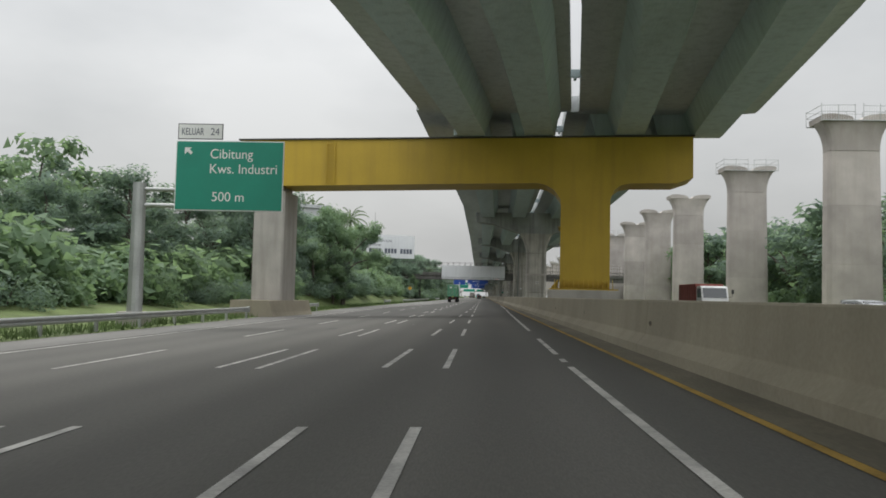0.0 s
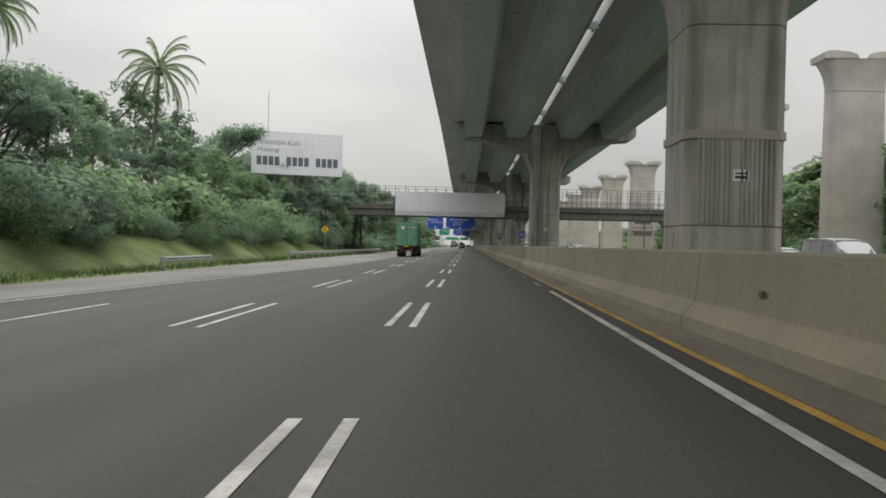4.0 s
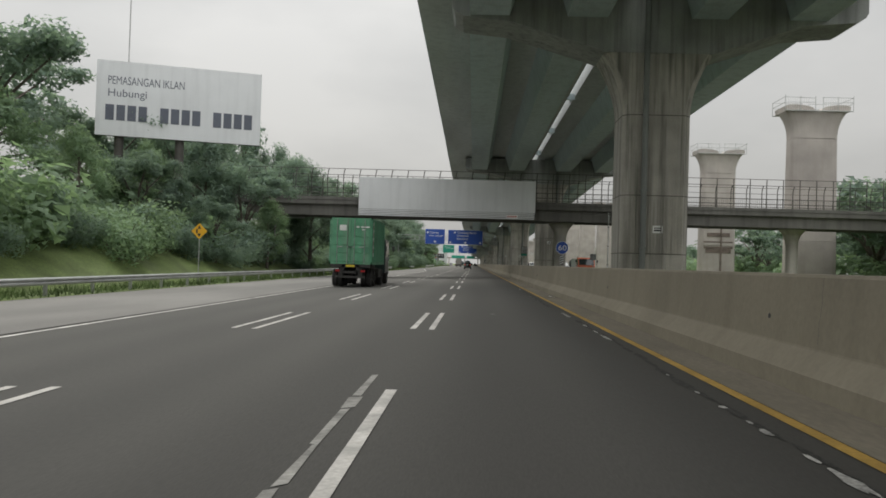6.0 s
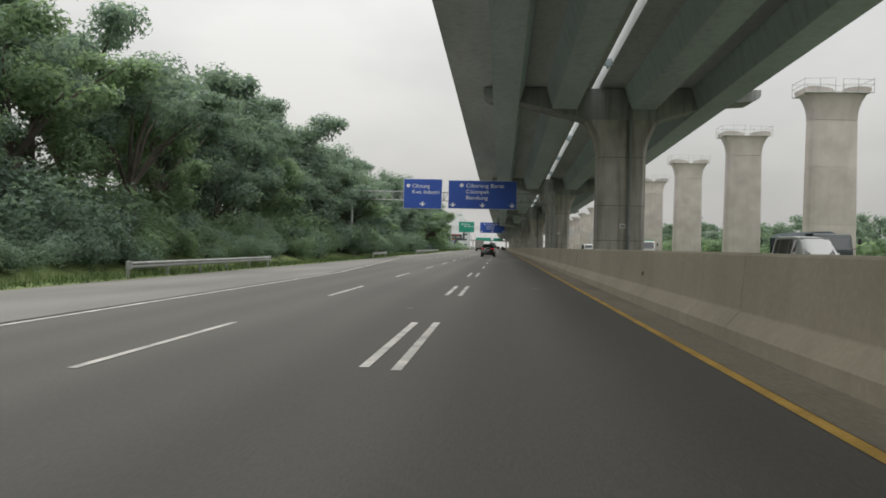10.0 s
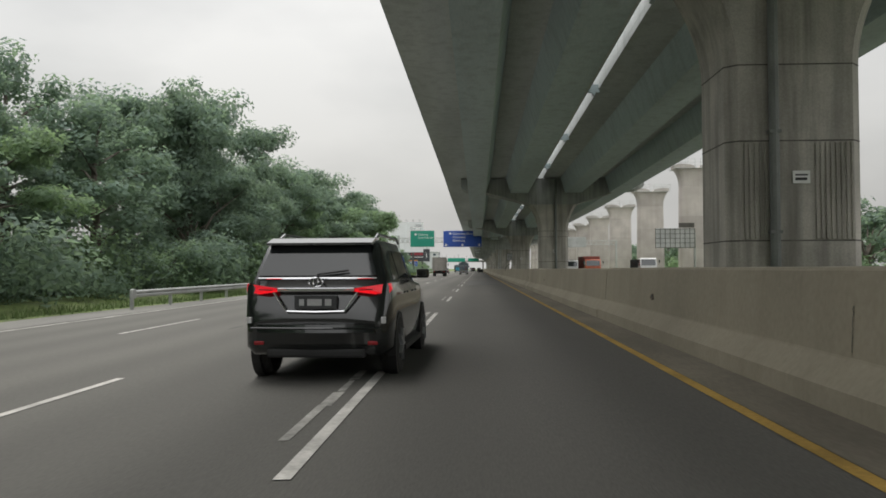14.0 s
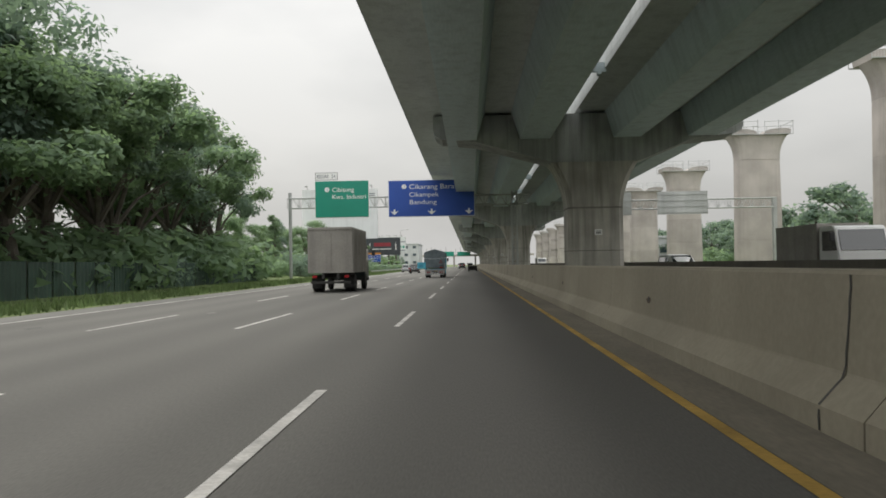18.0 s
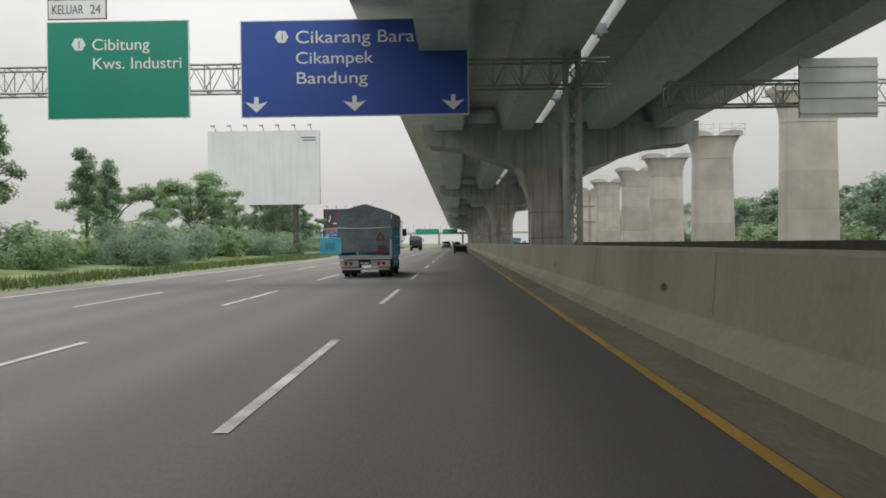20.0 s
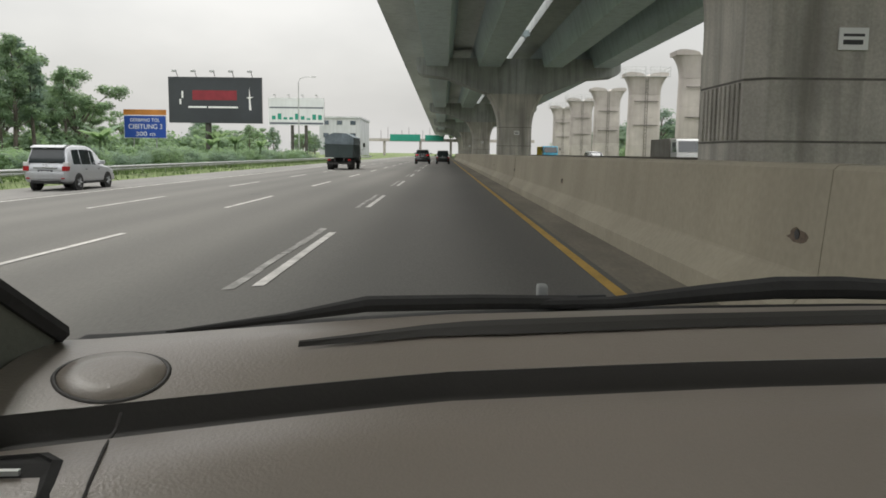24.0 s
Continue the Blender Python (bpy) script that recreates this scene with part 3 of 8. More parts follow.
def viaduct_pier(y, x, hw, flutes, pipe_x):
    top = lerp(y, CAP_LOW)
    p = thing("viaduct_pier", "tall concrete viaduct pier with a flared head and hammerhead cap", "pier", (x, y, 0), group="viaduct piers")
    z0 = top - 2.8
    rings = [ring(hw, 1.3, -0.5), ring(hw, 1.3, z0)]
    for k in range(1, 9):
        f = k / 8
        rings.append(ring(hw + 0.95 * f ** 1.9, 1.3, z0 + 2.8 * f))
    part("shaft", loft(rings), WEATHERED if y in (158.8, 520.3) else PIERCON, p)
    for z in {520.3: (1.57, 3.23), 576.1: (1.55, 2.5)}.get(y, (2.0, 4.6, z0)):
        if z <= z0 + 0.1:
            part("joint_band", loft([ring(hw + 0.006, 1.306, z), ring(hw + 0.006, 1.306, z + 0.035)]), JOINT, p, "dark casting joint")
    if y == 576.1:
        for k in range(9):
            part("flute", boxes((-hw - 0.03, -hw + 0.01, -0.92 + 0.21 * k, -0.85 + 0.21 * k, 1.6, 2.48), bev=0.008), PIERCON, p)
    if flutes:
        for k in range(8):
            for side in (-1, 1):
                xx = side * (hw - 0.32 - 0.13 * k)
                part("flute", boxes((xx - 0.035, xx + 0.035, -1.33, -1.29, 2.06, 4.56), bev=0.008), PIERCON, p)
    # hammerhead cap, its underside curving up to the ends
    low, hi = top, min(top + 2.9, dz(y) - 0.17)
    end = min(low + 1.95, hi - 0.4)
    c0, c1 = -1.45 - x + bend(y), lerp(y, CAP_RIGHT) - x
    neck = hw + 0.93
    prof = [(c0, end), (c0 + 0.12, end - 0.22), (c0 + 0.5, end - 0.44), (c0 + 2.6, low + 1.3), (-neck - 0.6, low + 0.22), (-neck, low)]
    prof += [(neck, low), (neck + 0.6, low + 0.22), (c1 - 2.9, low + 1.3), (c1 - 0.5, end - 0.44), (c1 - 0.12, end - 0.22), (c1, end), (c1, hi), (c0, hi)]
    bm = bmesh.new()
    loft([[(a, yy, z) for a, z in prof] for yy in (-1.35, 1.35)], bm)
    bmesh.ops.recalc_face_normals(bm, faces=bm.faces)
    part("cap", bm, CAPCON, p)
    if pipe_x is not None:
        pipe = tube([(pipe_x, -1.42, 0.9), (pipe_x, -1.42, z0 + 1.2), (pipe_x, -1.5, hi - 0.2)], 0.13, 10)
        part("downpipe", pipe, GREYPIPE, p, "grey drain downpipe")
        for z in (2.2, 4.8):
            part("pipe_clamp", boxes((pipe_x - 0.15, pipe_x + 0.15, -1.54, -1.3, z, z + 0.08)), GREYPIPE, p)
    up = {98.7: 0.3, 217.3: 1.0, 342.1: 0.55}.get(y, 0.0)
    if y == 520.3:
        return p
    plate = part("number_plate", boxes((-0.1, 0.34, -1.33, -1.3, 2.95 + up, 3.28 + up)), SIGNWHITE, p, "small white pier plate")
    part("plate_line", boxes((-0.04, 0.28, -1.336, -1.331, 3.15 + up, 3.19 + up)), BLACKPAINT, plate)
    part("plate_line", boxes((-0.04, 0.26, -1.336, -1.331, 3.03 + up, 3.1 + up)), BLACKPAINT, plate)
    return p


GREYPIPE = material("grey_pipe_paint", (0.2, 0.21, 0.2), 0.6, vary=0.15, scale=1.0, fine=20, bump=0.05, stain=0.3)
for i, (y, x, hw) in enumerate(PIER_AT):
    vp = viaduct_pier(y, x, hw, i in (0, 1, 2, 4), {1: -0.55, 2: 0.9, 3: 0.5, 4: -0.6, 5: 0.2}.get(i))
    if i == 0:
        part("collar", loft([ring(hw + 0.05, 1.35, 4.42), ring(hw + 0.05, 1.35, 4.66)]), RAILCON, vp, "pale band round the shaft")

# low wall on the far side of the median
far_wall = thing("opposite_barrier", "low sooty concrete barrier beside the opposite carriageway", "barrier", kind="structure")
wall_piece = None
for i in range(63):
    y = -44 + 12 * i
    if wall_piece is None:
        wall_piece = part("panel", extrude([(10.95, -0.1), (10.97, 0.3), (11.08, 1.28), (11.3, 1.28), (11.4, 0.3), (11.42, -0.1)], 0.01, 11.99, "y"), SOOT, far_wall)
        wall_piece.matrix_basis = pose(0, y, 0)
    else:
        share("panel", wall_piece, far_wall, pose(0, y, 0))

# the yellow portal frame over the carriageway
portal = thing("portal_frame", "yellow painted steel portal beam carrying the viaduct", "portal frame", (6.5, 39.6, 0), -6.0, kind="structure")
bm = bmesh.new()
prof = [(-18.5, 9.0), (3.3, 9.25), (3.9, 9.1), (4.45, 8.75), (4.9, 8.1), (4.9, 2.0), (8.25, 2.0), (8.25, 8.1), (8.5, 8.75), (8.95, 9.1), (9.6, 9.22), (12.6, 9.22), (13.7, 9.6), (13.7, 12.4), (-18.5, 12.4)]
loft([[(a, yy, z) for a, z in prof] for yy in (-0.1, 3.1)], bm)
bmesh.ops.recalc_face_normals(bm, faces=bm.faces)
part("beam_and_column", bm, YELLOW, portal)
part("plinth", boxes((4.1, 8.9, -0.8, 3.8, -0.3, 1.9), bev=0.06), CONCRETE, portal, "concrete plinth")
bm = bmesh.new()
for k in range(13):
    xx = 4.55 + k * 0.325
    extrude([(-0.1, 1.98), (-0.5, 1.98), (-0.5, 2.06), (-0.1, 2.62)], xx - 0.015, xx + 0.015, "x", bm)
part("stiffener_row", bm, YELLOW, portal, "row of triangular base stiffeners")
bm = bmesh.new()
for k in range(10):
    yy = 0.05 + k * 0.325
    extrude([(4.76, 1.98), (4.32, 1.98), (4.32, 2.06), (4.76, 2.62)], yy - 0.015, yy + 0.015, "y", bm)
part("stiffener_row", bm, YELLOW, portal, "row of triangular base stiffeners along the side")
part("base_plate", boxes((4.2, 8.8, -0.55, 3.5, 1.9, 1.98)), YELLOW, portal)
for z in (6.2,):
    part("weld_seam", boxes((4.74, 8.26, -0.115, 3.115, z, z + 0.03)), YELLOW, portal)
for x in (-12, -5.8, 0.4, 9.9):
    part("splice_seam", boxes((x, x + 0.04, -0.112, -0.1, 9.3, 12.38)), YELLOW, portal)
part("top_edge", boxes((-18.6, 13.8, -0.25, 3.25, 12.4, 12.5)), DARKSTEEL, portal)
bm = boxes((-11.9, -11.84, -0.28, -0.22, 9.2, 12.2), (-11.3, -11.24, -0.28, -0.22, 9.2, 12.2))
for k in range(11):
    box(bm, -11.9, -11.24, -0.27, -0.23, 9.35 + 0.27 * k, 9.39 + 0.27 * k)
part("ladder", bm, YELLOW, portal)
lp = part("side_column", loft([ring(1.17, 1.5, -0.6, 0.12, -16.2), ring(1.17, 1.5, 8.65, 0.12, -16.2)]), CONCRETE, portal, "square concrete side column")
for v in lp.data.vertices:
    v.co.y += 1.5
part("bearing", boxes((-17.0, -15.4, 0.3, 2.7, 8.65, 9.05)), CONCRETE, portal)
for o in portal.children:
    for v in o.data.vertices:
        v.co.x -= 6.5
fp = thing("column_guard", "low concrete crash block around the portal column", "barrier", (-16.0, 41.3, -0.45), -6.0, kind="structure")
bm = loft([[(a, yy, z) for a, z in ((-1.5, 0), (1.75, 0), (1.6, 0.35), (1.4, 1.15), (-1.4, 1.15))] for yy in (-2.6, 5.8)])
bmesh.ops.recalc_face_normals(bm, faces=bm.faces)
part("guard_block", bm, BARRIER, fp)

# a darker relaid rectangle of asphalt in the inner lane
RELAID = material("relaid_asphalt", (0.1, 0.098, 0.094), 0.85, vary=0.25, scale=2.0, fine=50, bump=0.2, stretch=(1, 0.3, 1))
relaid = strip([384.0, 390.0, 398.0, 405.6], [lambda y: (-0.7, road_z(-0.7, y) + 0.004), lambda y: (0.9, road_z(0.9, y) + 0.004), lambda y: (2.46, road_z(2.46, y) + 0.004)], "relaid_patch", RELAID)
structure(relaid, "darker relaid rectangle of asphalt beside the median", "road")

# tar patches and pale scuffs on the road
TAR = material("tar_patch", (0.06, 0.058, 0.055), 0.8, vary=0.2, scale=0.3, fine=40, bump=0.3)
SCUFF = material("pale_scuff", (0.17, 0.165, 0.155), 0.9, vary=0.3, scale=0.2, fine=30, bump=0.2)
def blot(name, mat, x, y, rx, ry, seed):
    R2 = random.Random(seed)
    bm = bmesh.new()
    c = bm.verts.new((x, y, road_z(x, y) + 0.007))
    ringv = []
    for k in range(14):
        a = 2 * math.pi * k / 14
        f = R2.uniform(0.6, 1.1)
        px, py = x + rx * f * math.cos(a), y + ry * f * math.sin(a)
        ringv.append(bm.verts.new((px, py, road_z(px, py) + 0.005)))
    for k in range(14):
        bm.faces.new((c, ringv[k], ringv[(k + 1) % 14]))
    return part(name, bm, mat, stains)
stains = thing("road_stains", "dark tar patches and pale scuffs on the worn asphalt", "road surface", kind="structure")
RS = random.Random(77)
for k in range(60):
    y = 10 + 640 * (k + RS.random()) / 60
    x = RS.choice((RS.uniform(-11, 2.2), RS.uniform(-6, 1.5)))
    if RS.random() < 0.6:
        blot("tar_patch", TAR, x, y, RS.uniform(0.08, 0.22), RS.uniform(0.25, 0.9), k)
    else:
        blot("scuff", SCUFF, x, y, RS.uniform(0.06, 0.2), RS.uniform(0.1, 0.35), k)
for k in range(70):
    y = 5 + 640 * (k + RS.random()) / 70
    blot("grit_patch", SCUFF, RS.uniform(2.8, 3.15), y, RS.uniform(0.03, 0.08), RS.uniform(0.05, 0.25), 300 + k)

FLAKE = material("flaking_white_paint", (0.34, 0.335, 0.32), 0.85, vary=0.6, scale=0.12, fine=40, bump=0.3)
CRUMBLE = material("crumbled_asphalt", (0.03, 0.029, 0.027), 0.9, vary=0.5, scale=0.1, fine=40, bump=0.6)
# crumbled joint and flakes of an old white line beside the yellow one
def old_joint(y):
    return lerp(y, [(120, 2.22), (131, 2.24), (136, 2.31), (142, 2.33), (148, 2.25), (155, 2.26), (158, 2.31), (162, 2.31)])
for k in range(46):
    y = 122.5 + 0.85 * k
    if 141 < y < 147:
        continue
    blot("crumbled_joint", CRUMBLE, old_joint(y) + RS.uniform(-0.02, 0.05), y, RS.uniform(0.03, 0.07), RS.uniform(0.35, 0.6), 500 + k)
for k, (y, rx, ry) in enumerate(((126.9, 0.07, 0.42), (127.5, 0.035, 0.2), (128.35, 0.05, 0.2), (128.75, 0.03, 0.12), (129.45, 0.05, 0.11), (130.3, 0.03, 0.14), (131.6, 0.025, 0.1), (136.4, 0.05, 0.8), (137.6, 0.04, 0.4), (139.2, 0.04, 0.5), (150.9, 0.025, 0.25), (151.5, 0.022, 0.2), (152.9, 0.028, 0.16), (154.15, 0.022, 0.3), (154.9, 0.03, 0.27))):
    flake = blot("paint_flake", FLAKE, old_joint(y) - 0.02, y, rx * 0.75, ry * 0.8, 600 + k)
    flake.location.z = 0.004
SCRAP = material("pale_scrap", (0.6, 0.6, 0.58), 0.7, vary=0.15, scale=0.1, fine=20, bump=0.1)
for k, (x, y, w) in enumerate(((3.03, 154.4, 0.065), (3.12, 153.95, 0.03))):
    RP = random.Random(640 + k)
    scrap = bmesh.new()
    bmesh.ops.create_grid(scrap, x_segments=5, y_segments=5, size=w)
    for v in scrap.verts:
        v.co.x *= RP.uniform(0.85, 1.2)
        v.co.z = RP.uniform(0.0, 0.4) * w
    bmesh.ops.solidify(scrap, geom=scrap.faces[:], thickness=0.003)
    o = obj("paper_scrap", scrap, SCRAP)
    o.location = (x, y, road_z(x, y) + 0.012)
    tagged(o, "crumpled pale scrap of litter in the dusty gutter", "litter")

# ---- piers of the railway under construction ----
FORMWORK = material("rusty_formwork", (0.15, 0.118, 0.1), 0.8, vary=0.35, scale=0.8, fine=20, bump=0.2, stain=0.5)
def rail_pier(x, y, top, rails, seed):
    p = thing("railway_pier", "pale concrete railway pier with a flared unfinished head", "pier", (x, y, 0), group="railway piers")
    R = random.Random(seed)
    def rr(hx, hy, z):
        return [(hx * math.copysign(abs(math.cos(a)) ** 0.35, math.cos(a)), hy * math.copysign(abs(math.sin(a)) ** 0.5, math.sin(a)), z) for a in [2 * math.pi * (k + 0.5) / 20 for k in range(20)]]
    levels = [-0.3] + [(top - 3.6) * f + R.uniform(-0.4, 0.4) for f in (0.3, 0.66)] + [top - 3.6]
    for a, b in zip(levels, levels[1:]):
        wa, wb = (2.72 - 0.18 * (z + 0.3) / (top - 3.3) for z in (a, b))
        part("shaft_lift", loft([rr(wa, wa * 0.458, a), rr(wb, wb * 0.458, b - 0.05), rr(wb - 0.03, wb * 0.458 - 0.03, b)]), RAILCON, p)
    rings = [rr(2.54, 1.2, top - 3.6)]
    for k in range(1, 8):
        f = k / 7
        rings.append(rr(2.54 + 0.9 * f ** 2.4, 1.2 + 0.35 * f ** 2, top - 3.6 + 2.9 * f))
    part("flared_head", loft(rings), RAILCON, p)
    for s in (-1, 1):
        prof = [(s * 0.35, top - 0.72), (s * 3.42, top - 0.72), (s * 3.5, top - 0.16), (s * 3.0, top - 0.02), (s * 2.3, top), (s * 1.2, top - 0.12), (s * 0.6, top - 0.3), (s * 0.42, top - 0.5)]
        part("bearing_seat", extrude(prof, -1.6, 1.6, "y"), RAILCON, p)
    if rails:
        pl = part("work_platform", boxes((-3.65, 3.65, -1.9, -1.7, top - 0.75, top - 0.68), (-3.65, 3.65, 1.7, 1.9, top - 0.75, top - 0.68)), GALV, p, "narrow steel work platform")
        for z in (top + 0.15, top + 0.75):
            for yy in (-1.85, 1.85):
                part("hand_rail", tube([(-3.65, yy, z), (-0.4, yy, z + R.uniform(-0.1, 0.1))], 0.03, 5), GALV, pl)
                part("hand_rail", tube([(0.4, yy, z), (3.65, yy, z + R.uniform(-0.1, 0.1))], 0.03, 5), GALV, pl)
            for xx in (-3.65, 3.65):
                part("hand_rail", tube([(xx, -1.85, z), (xx, 1.85, z)], 0.03, 5), GALV, pl)
        for xx in (-3.65, -2.0, -0.4, 0.4, 2.0, 3.65):
            for yy in (-1.85, 1.85):
                part("rail_post", tube([(xx, yy, top - 0.75), (xx, yy, top + 0.8 + R.uniform(-0.05, 0.2))], 0.035, 5), GALV, pl)
        net = bmesh.new()
        for k in range(32):
            for yy in (-1.85,):
                xx = -3.65 + 7.3 * k / 31
                if abs(xx) > 0.4:
                    tube([(xx, yy, top - 0.7), (xx + R.uniform(-0.04, 0.04), yy, top + 0.72)], 0.008, 3, net)
        part("safety_net", net, SIGNWHITE, pl)
    return p


RAIL_Y = [65.5, 96.3, 126.8, 150.5, 177.0, 211.0, 244.0, 277.0, 311.2, 344.0, 378.5, 414.0, 449.5, 481.5, 513.5, 544.5, 572.0, 594.0, 615.0, 642.0, 667.0, 695.0, 725.0, 755.0, 785.0]
RAIL_X = [(0, 36.6), (100, 36.0), (150, 35.7), (177, 36.2), (211, 36.9), (311, 36.2), (350, 36.5), (500, 35.0), (600, 33.9), (900, 33.9)]
RAIL_TOP = [(0, 20.2), (350, 19.6), (440, 18.2), (500, 16.9), (600, 14.9), (900, 14.6)]
for i, y in enumerate(RAIL_Y):
    rp = rail_pier(lerp(y, RAIL_X), y, lerp(y, RAIL_TOP), i not in (2, 3, 4, 18, 20, 22), i)
    if i == 6:
        # brown bands of old formwork and a dark pipe up the shaft
        for z0, z1, q in ((4.1, 4.75, 1.9), (4.78, 5.05, 2.15), (5.7, 5.85, 2.2), (6.55, 7.15, 1.7)):
            part("formwork_band", boxes((-q, q * 0.98, -1.27, -1.1, z0, z1), bev=0.03), FORMWORK, rp, "rusty brown band")
        part("ledge", boxes((-2.25, 2.2, -1.3, -1.1, 5.25, 5.5), bev=0.03), RAILCON, rp)
        part("standing_pipe", tube([(0.35, -1.36, 0.2), (0.35, -1.36, 9.5)], 0.11, 8), FORMWORK, rp, "dark brown pipe")
    if i >= 20:
        # form ties and a ladder left on the younger piers
        top = lerp(y, RAIL_TOP)
        ladder = part("ladder", boxes((-0.22, -0.17, -1.5, -1.44, 1.0, top - 0.7), (0.17, 0.22, -1.5, -1.44, 1.0, top - 0.7)), DARKSTEEL, rp, "dark site ladder up the shaft")
        for k in range(int(top / 0.6) - 3):
            part("rung", boxes((-0.18, 0.18, -1.49, -1.46, 1.3 + 0.6 * k, 1.34 + 0.6 * k)), DARKSTEEL, ladder)
        for f in (0.42, 0.68):
            part("form_tie_band", boxes((-2.0, 2.0, -1.47, -1.3, top * f, top * f + 0.09)), DARKSTEEL, rp)

# ---- road bridge across, with its fence and white panel ----
OLDCON = material("sooty_concrete", (0.13, 0.125, 0.115), 0.85, vary=0.2, scale=2.0, fine=20, bump=0.2, stain=0.5)
bridge = thing("overpass_bridge", "narrow dark concrete overpass with steel mesh fences", "bridge", (0, 198.2, 0), kind="structure")
part("deck", boxes((-34, 58, 0.6, 6.4, 6.75, 7.2), bev=0.04), OLDCON, bridge)
for yy in (0.9, 2.9, 4.9):
    part("deck_girder", boxes((-26, 52, yy, yy + 0.7, 5.68, 6.75)), OLDCON, bridge)
for yy in (0.55, 6.2):
    part("kerb", boxes((-34, 58, yy, yy + 0.25, 7.2, 7.5)), OLDCON, bridge)
for yy in (0.66, 6.3):
    rail = bmesh.new()
    for z, rad in ((7.62, 0.03), (8.38, 0.04), (9.42, 0.022), (10.27, 0.03)):
        tube([(-34, yy, z), (58, yy, z)], rad, 6, rail)
    part("fence_rail", rail, DARKSTEEL, bridge)
    n = 0
    post = None
    x = -33.5
    while x < 58:
        if post is None:
            post = part("fence_post", tube([(0, yy, 7.4), (0, yy, 9.6), (0.03, yy + (0.06 if yy < 3 else -0.06), 9.95), (0.09, yy + (0.2 if yy < 3 else -0.2), 10.27)], 0.045, 6), DARKSTEEL, bridge)
            post.matrix_basis = pose(x, 0, 0)
        else:
            share("fence_post", post, bridge, pose(x, 0, 0))
        x += 1.57
    bars = bmesh.new()
    x = -33.4
    while x < 58:
        if yy < 3:
            tube([(x, yy, 7.4), (x, yy, 8.38)], 0.012, 4, bars)
        x += 0.18
    if yy < 3:
        tagged(part("fence_bars", bars, DARKSTEEL, bridge), kind="stuff")
    else:
        bars.free()
for x in (8.45, 31.2):
    rings = []
    for z, r in ((-0.3, 0.55), (3.6, 0.55), (4.5, 0.62), (5.1, 0.85), (5.45, 1.15), (5.68, 1.3)):
        rings.append([(x + r * math.cos(a), 3.2 + (0.6 + 0.5 * (r - 0.55)) * math.sin(a), z) for a in [2 * math.pi * k / 18 for k in range(18)]])
    part("column", loft(rings), CONCRETE, bridge, "round flared column", smooth=False)
for x0, x1 in ((-34, -25), (50, 58)):
    part("abutment", boxes((x0, x1, 0.3, 6.7, -0.5, 6.75)), CONCRETE, bridge)

REDMARK = material("red_mark", (0.5, 0.07, 0.06), 0.6, vary=0.1, scale=0.5, fine=10, bump=0)
panel = thing("wide_billboard", "long blank white billboard fixed along the bridge side", "billboard", (-2.9, 198.0, 0))
part("sheet", boxes((-8.5, 8.5, -0.06, 0.0, 6.35, 9.4)), PANELWHITE, panel)
for k in range(4):
    z = 5.72 + 0.16 * k
    part("lower_strip", boxes((-8.5, 8.45, -0.05, 0.0, z, z + 0.12)), PANELWHITE, panel, "narrow white slat")
part("frame", boxes((-8.5, 8.5, 0.0, 0.12, 5.7, 9.4)), DARKSTEEL, panel)
for k in range(8):
    part("bracket", boxes((-8.2 + 2.3 * k, -8.1 + 2.3 * k, 0.1, 0.95, 6.9, 7.0)), DARKSTEEL, panel)

label_plate = part("label_plate", boxes((5.75, 6.85, -0.075, -0.055, 5.8, 6.14)), SIGNWHITE, panel, "small white label with red marks")
for k in range(5):
    part("label_mark", boxes((5.85 + 0.19 * k, 5.97 + 0.19 * k, -0.081, -0.076, 5.9, 6.05)), REDMARK, label_plate)

dp = thing("drain_pipe", "thin pale drain pipe hanging from the overpass edge", "pipe", (12.7, 198.45, 0))
part("pipe", tube([(0, 0, 0), (0, 0, 6.3), (0, 0.25, 6.6)], 0.05, 8), SIGNDULL, dp)
for z in (1.6, 3.4, 5.2):
    part("clamp", boxes((-0.08, 0.08, -0.07, 0.07, z, z + 0.06)), DARKSTEEL, dp)
sq = thing("square_sign", "small square sign back on a post beyond the median", "road sign", (13.2, 211.0, 0))
part("post", tube([(0, 0, -0.1), (0, 0, 2.9)], 0.04, 8), GALV, sq)
part("plate", boxes((-0.34, 0.34, -0.03, 0.0, 2.15, 2.85), bev=0.008), GREYPIPE, sq)

# round blue minimum speed sign on the bridge column
s60 = thing("speed_sign", "round blue sign with white number sixty on the column", "road sign", (8.55, 200.5, 3.2))
part("disc", disc(bmesh.new(), (0, 0, 0), 0.6, "y", 0.03), BLUESIGN, s60)
bm = bmesh.new()
rim = [[(r * math.cos(a), yy, r * math.sin(a)) for a in [2 * math.pi * k / 28 for k in range(28)]] for r, yy in ((0.6, -0.018), (0.64, -0.018), (0.64, 0.02))]
loft(rim, bm, caps=False)
part("rim", bm, SIGNWHITE, s60)
writing("60", 0.72, SIGNWHITE, s60, (-0.4, -0.02, -0.26), "number", 0.8)
hz = thing("hazard_marker", "striped hazard plate fixed below the speed sign", "road sign", (8.55, 200.62, 1.5))
part("plate", boxes((-0.18, 0.18, -0.02, 0, 0, 0.95)), BLACKPAINT, hz)
for k in range(4):
    st = bmesh.new()
    extrude([(-0.18, 0.05 + 0.22 * k), (0.18, 0.2 + 0.22 * k), (0.18, 0.3 + 0.22 * k), (-0.18, 0.15 + 0.22 * k)], -0.026, -0.021, "y", st)
    part("stripe", st, SIGNWHITE, hz)

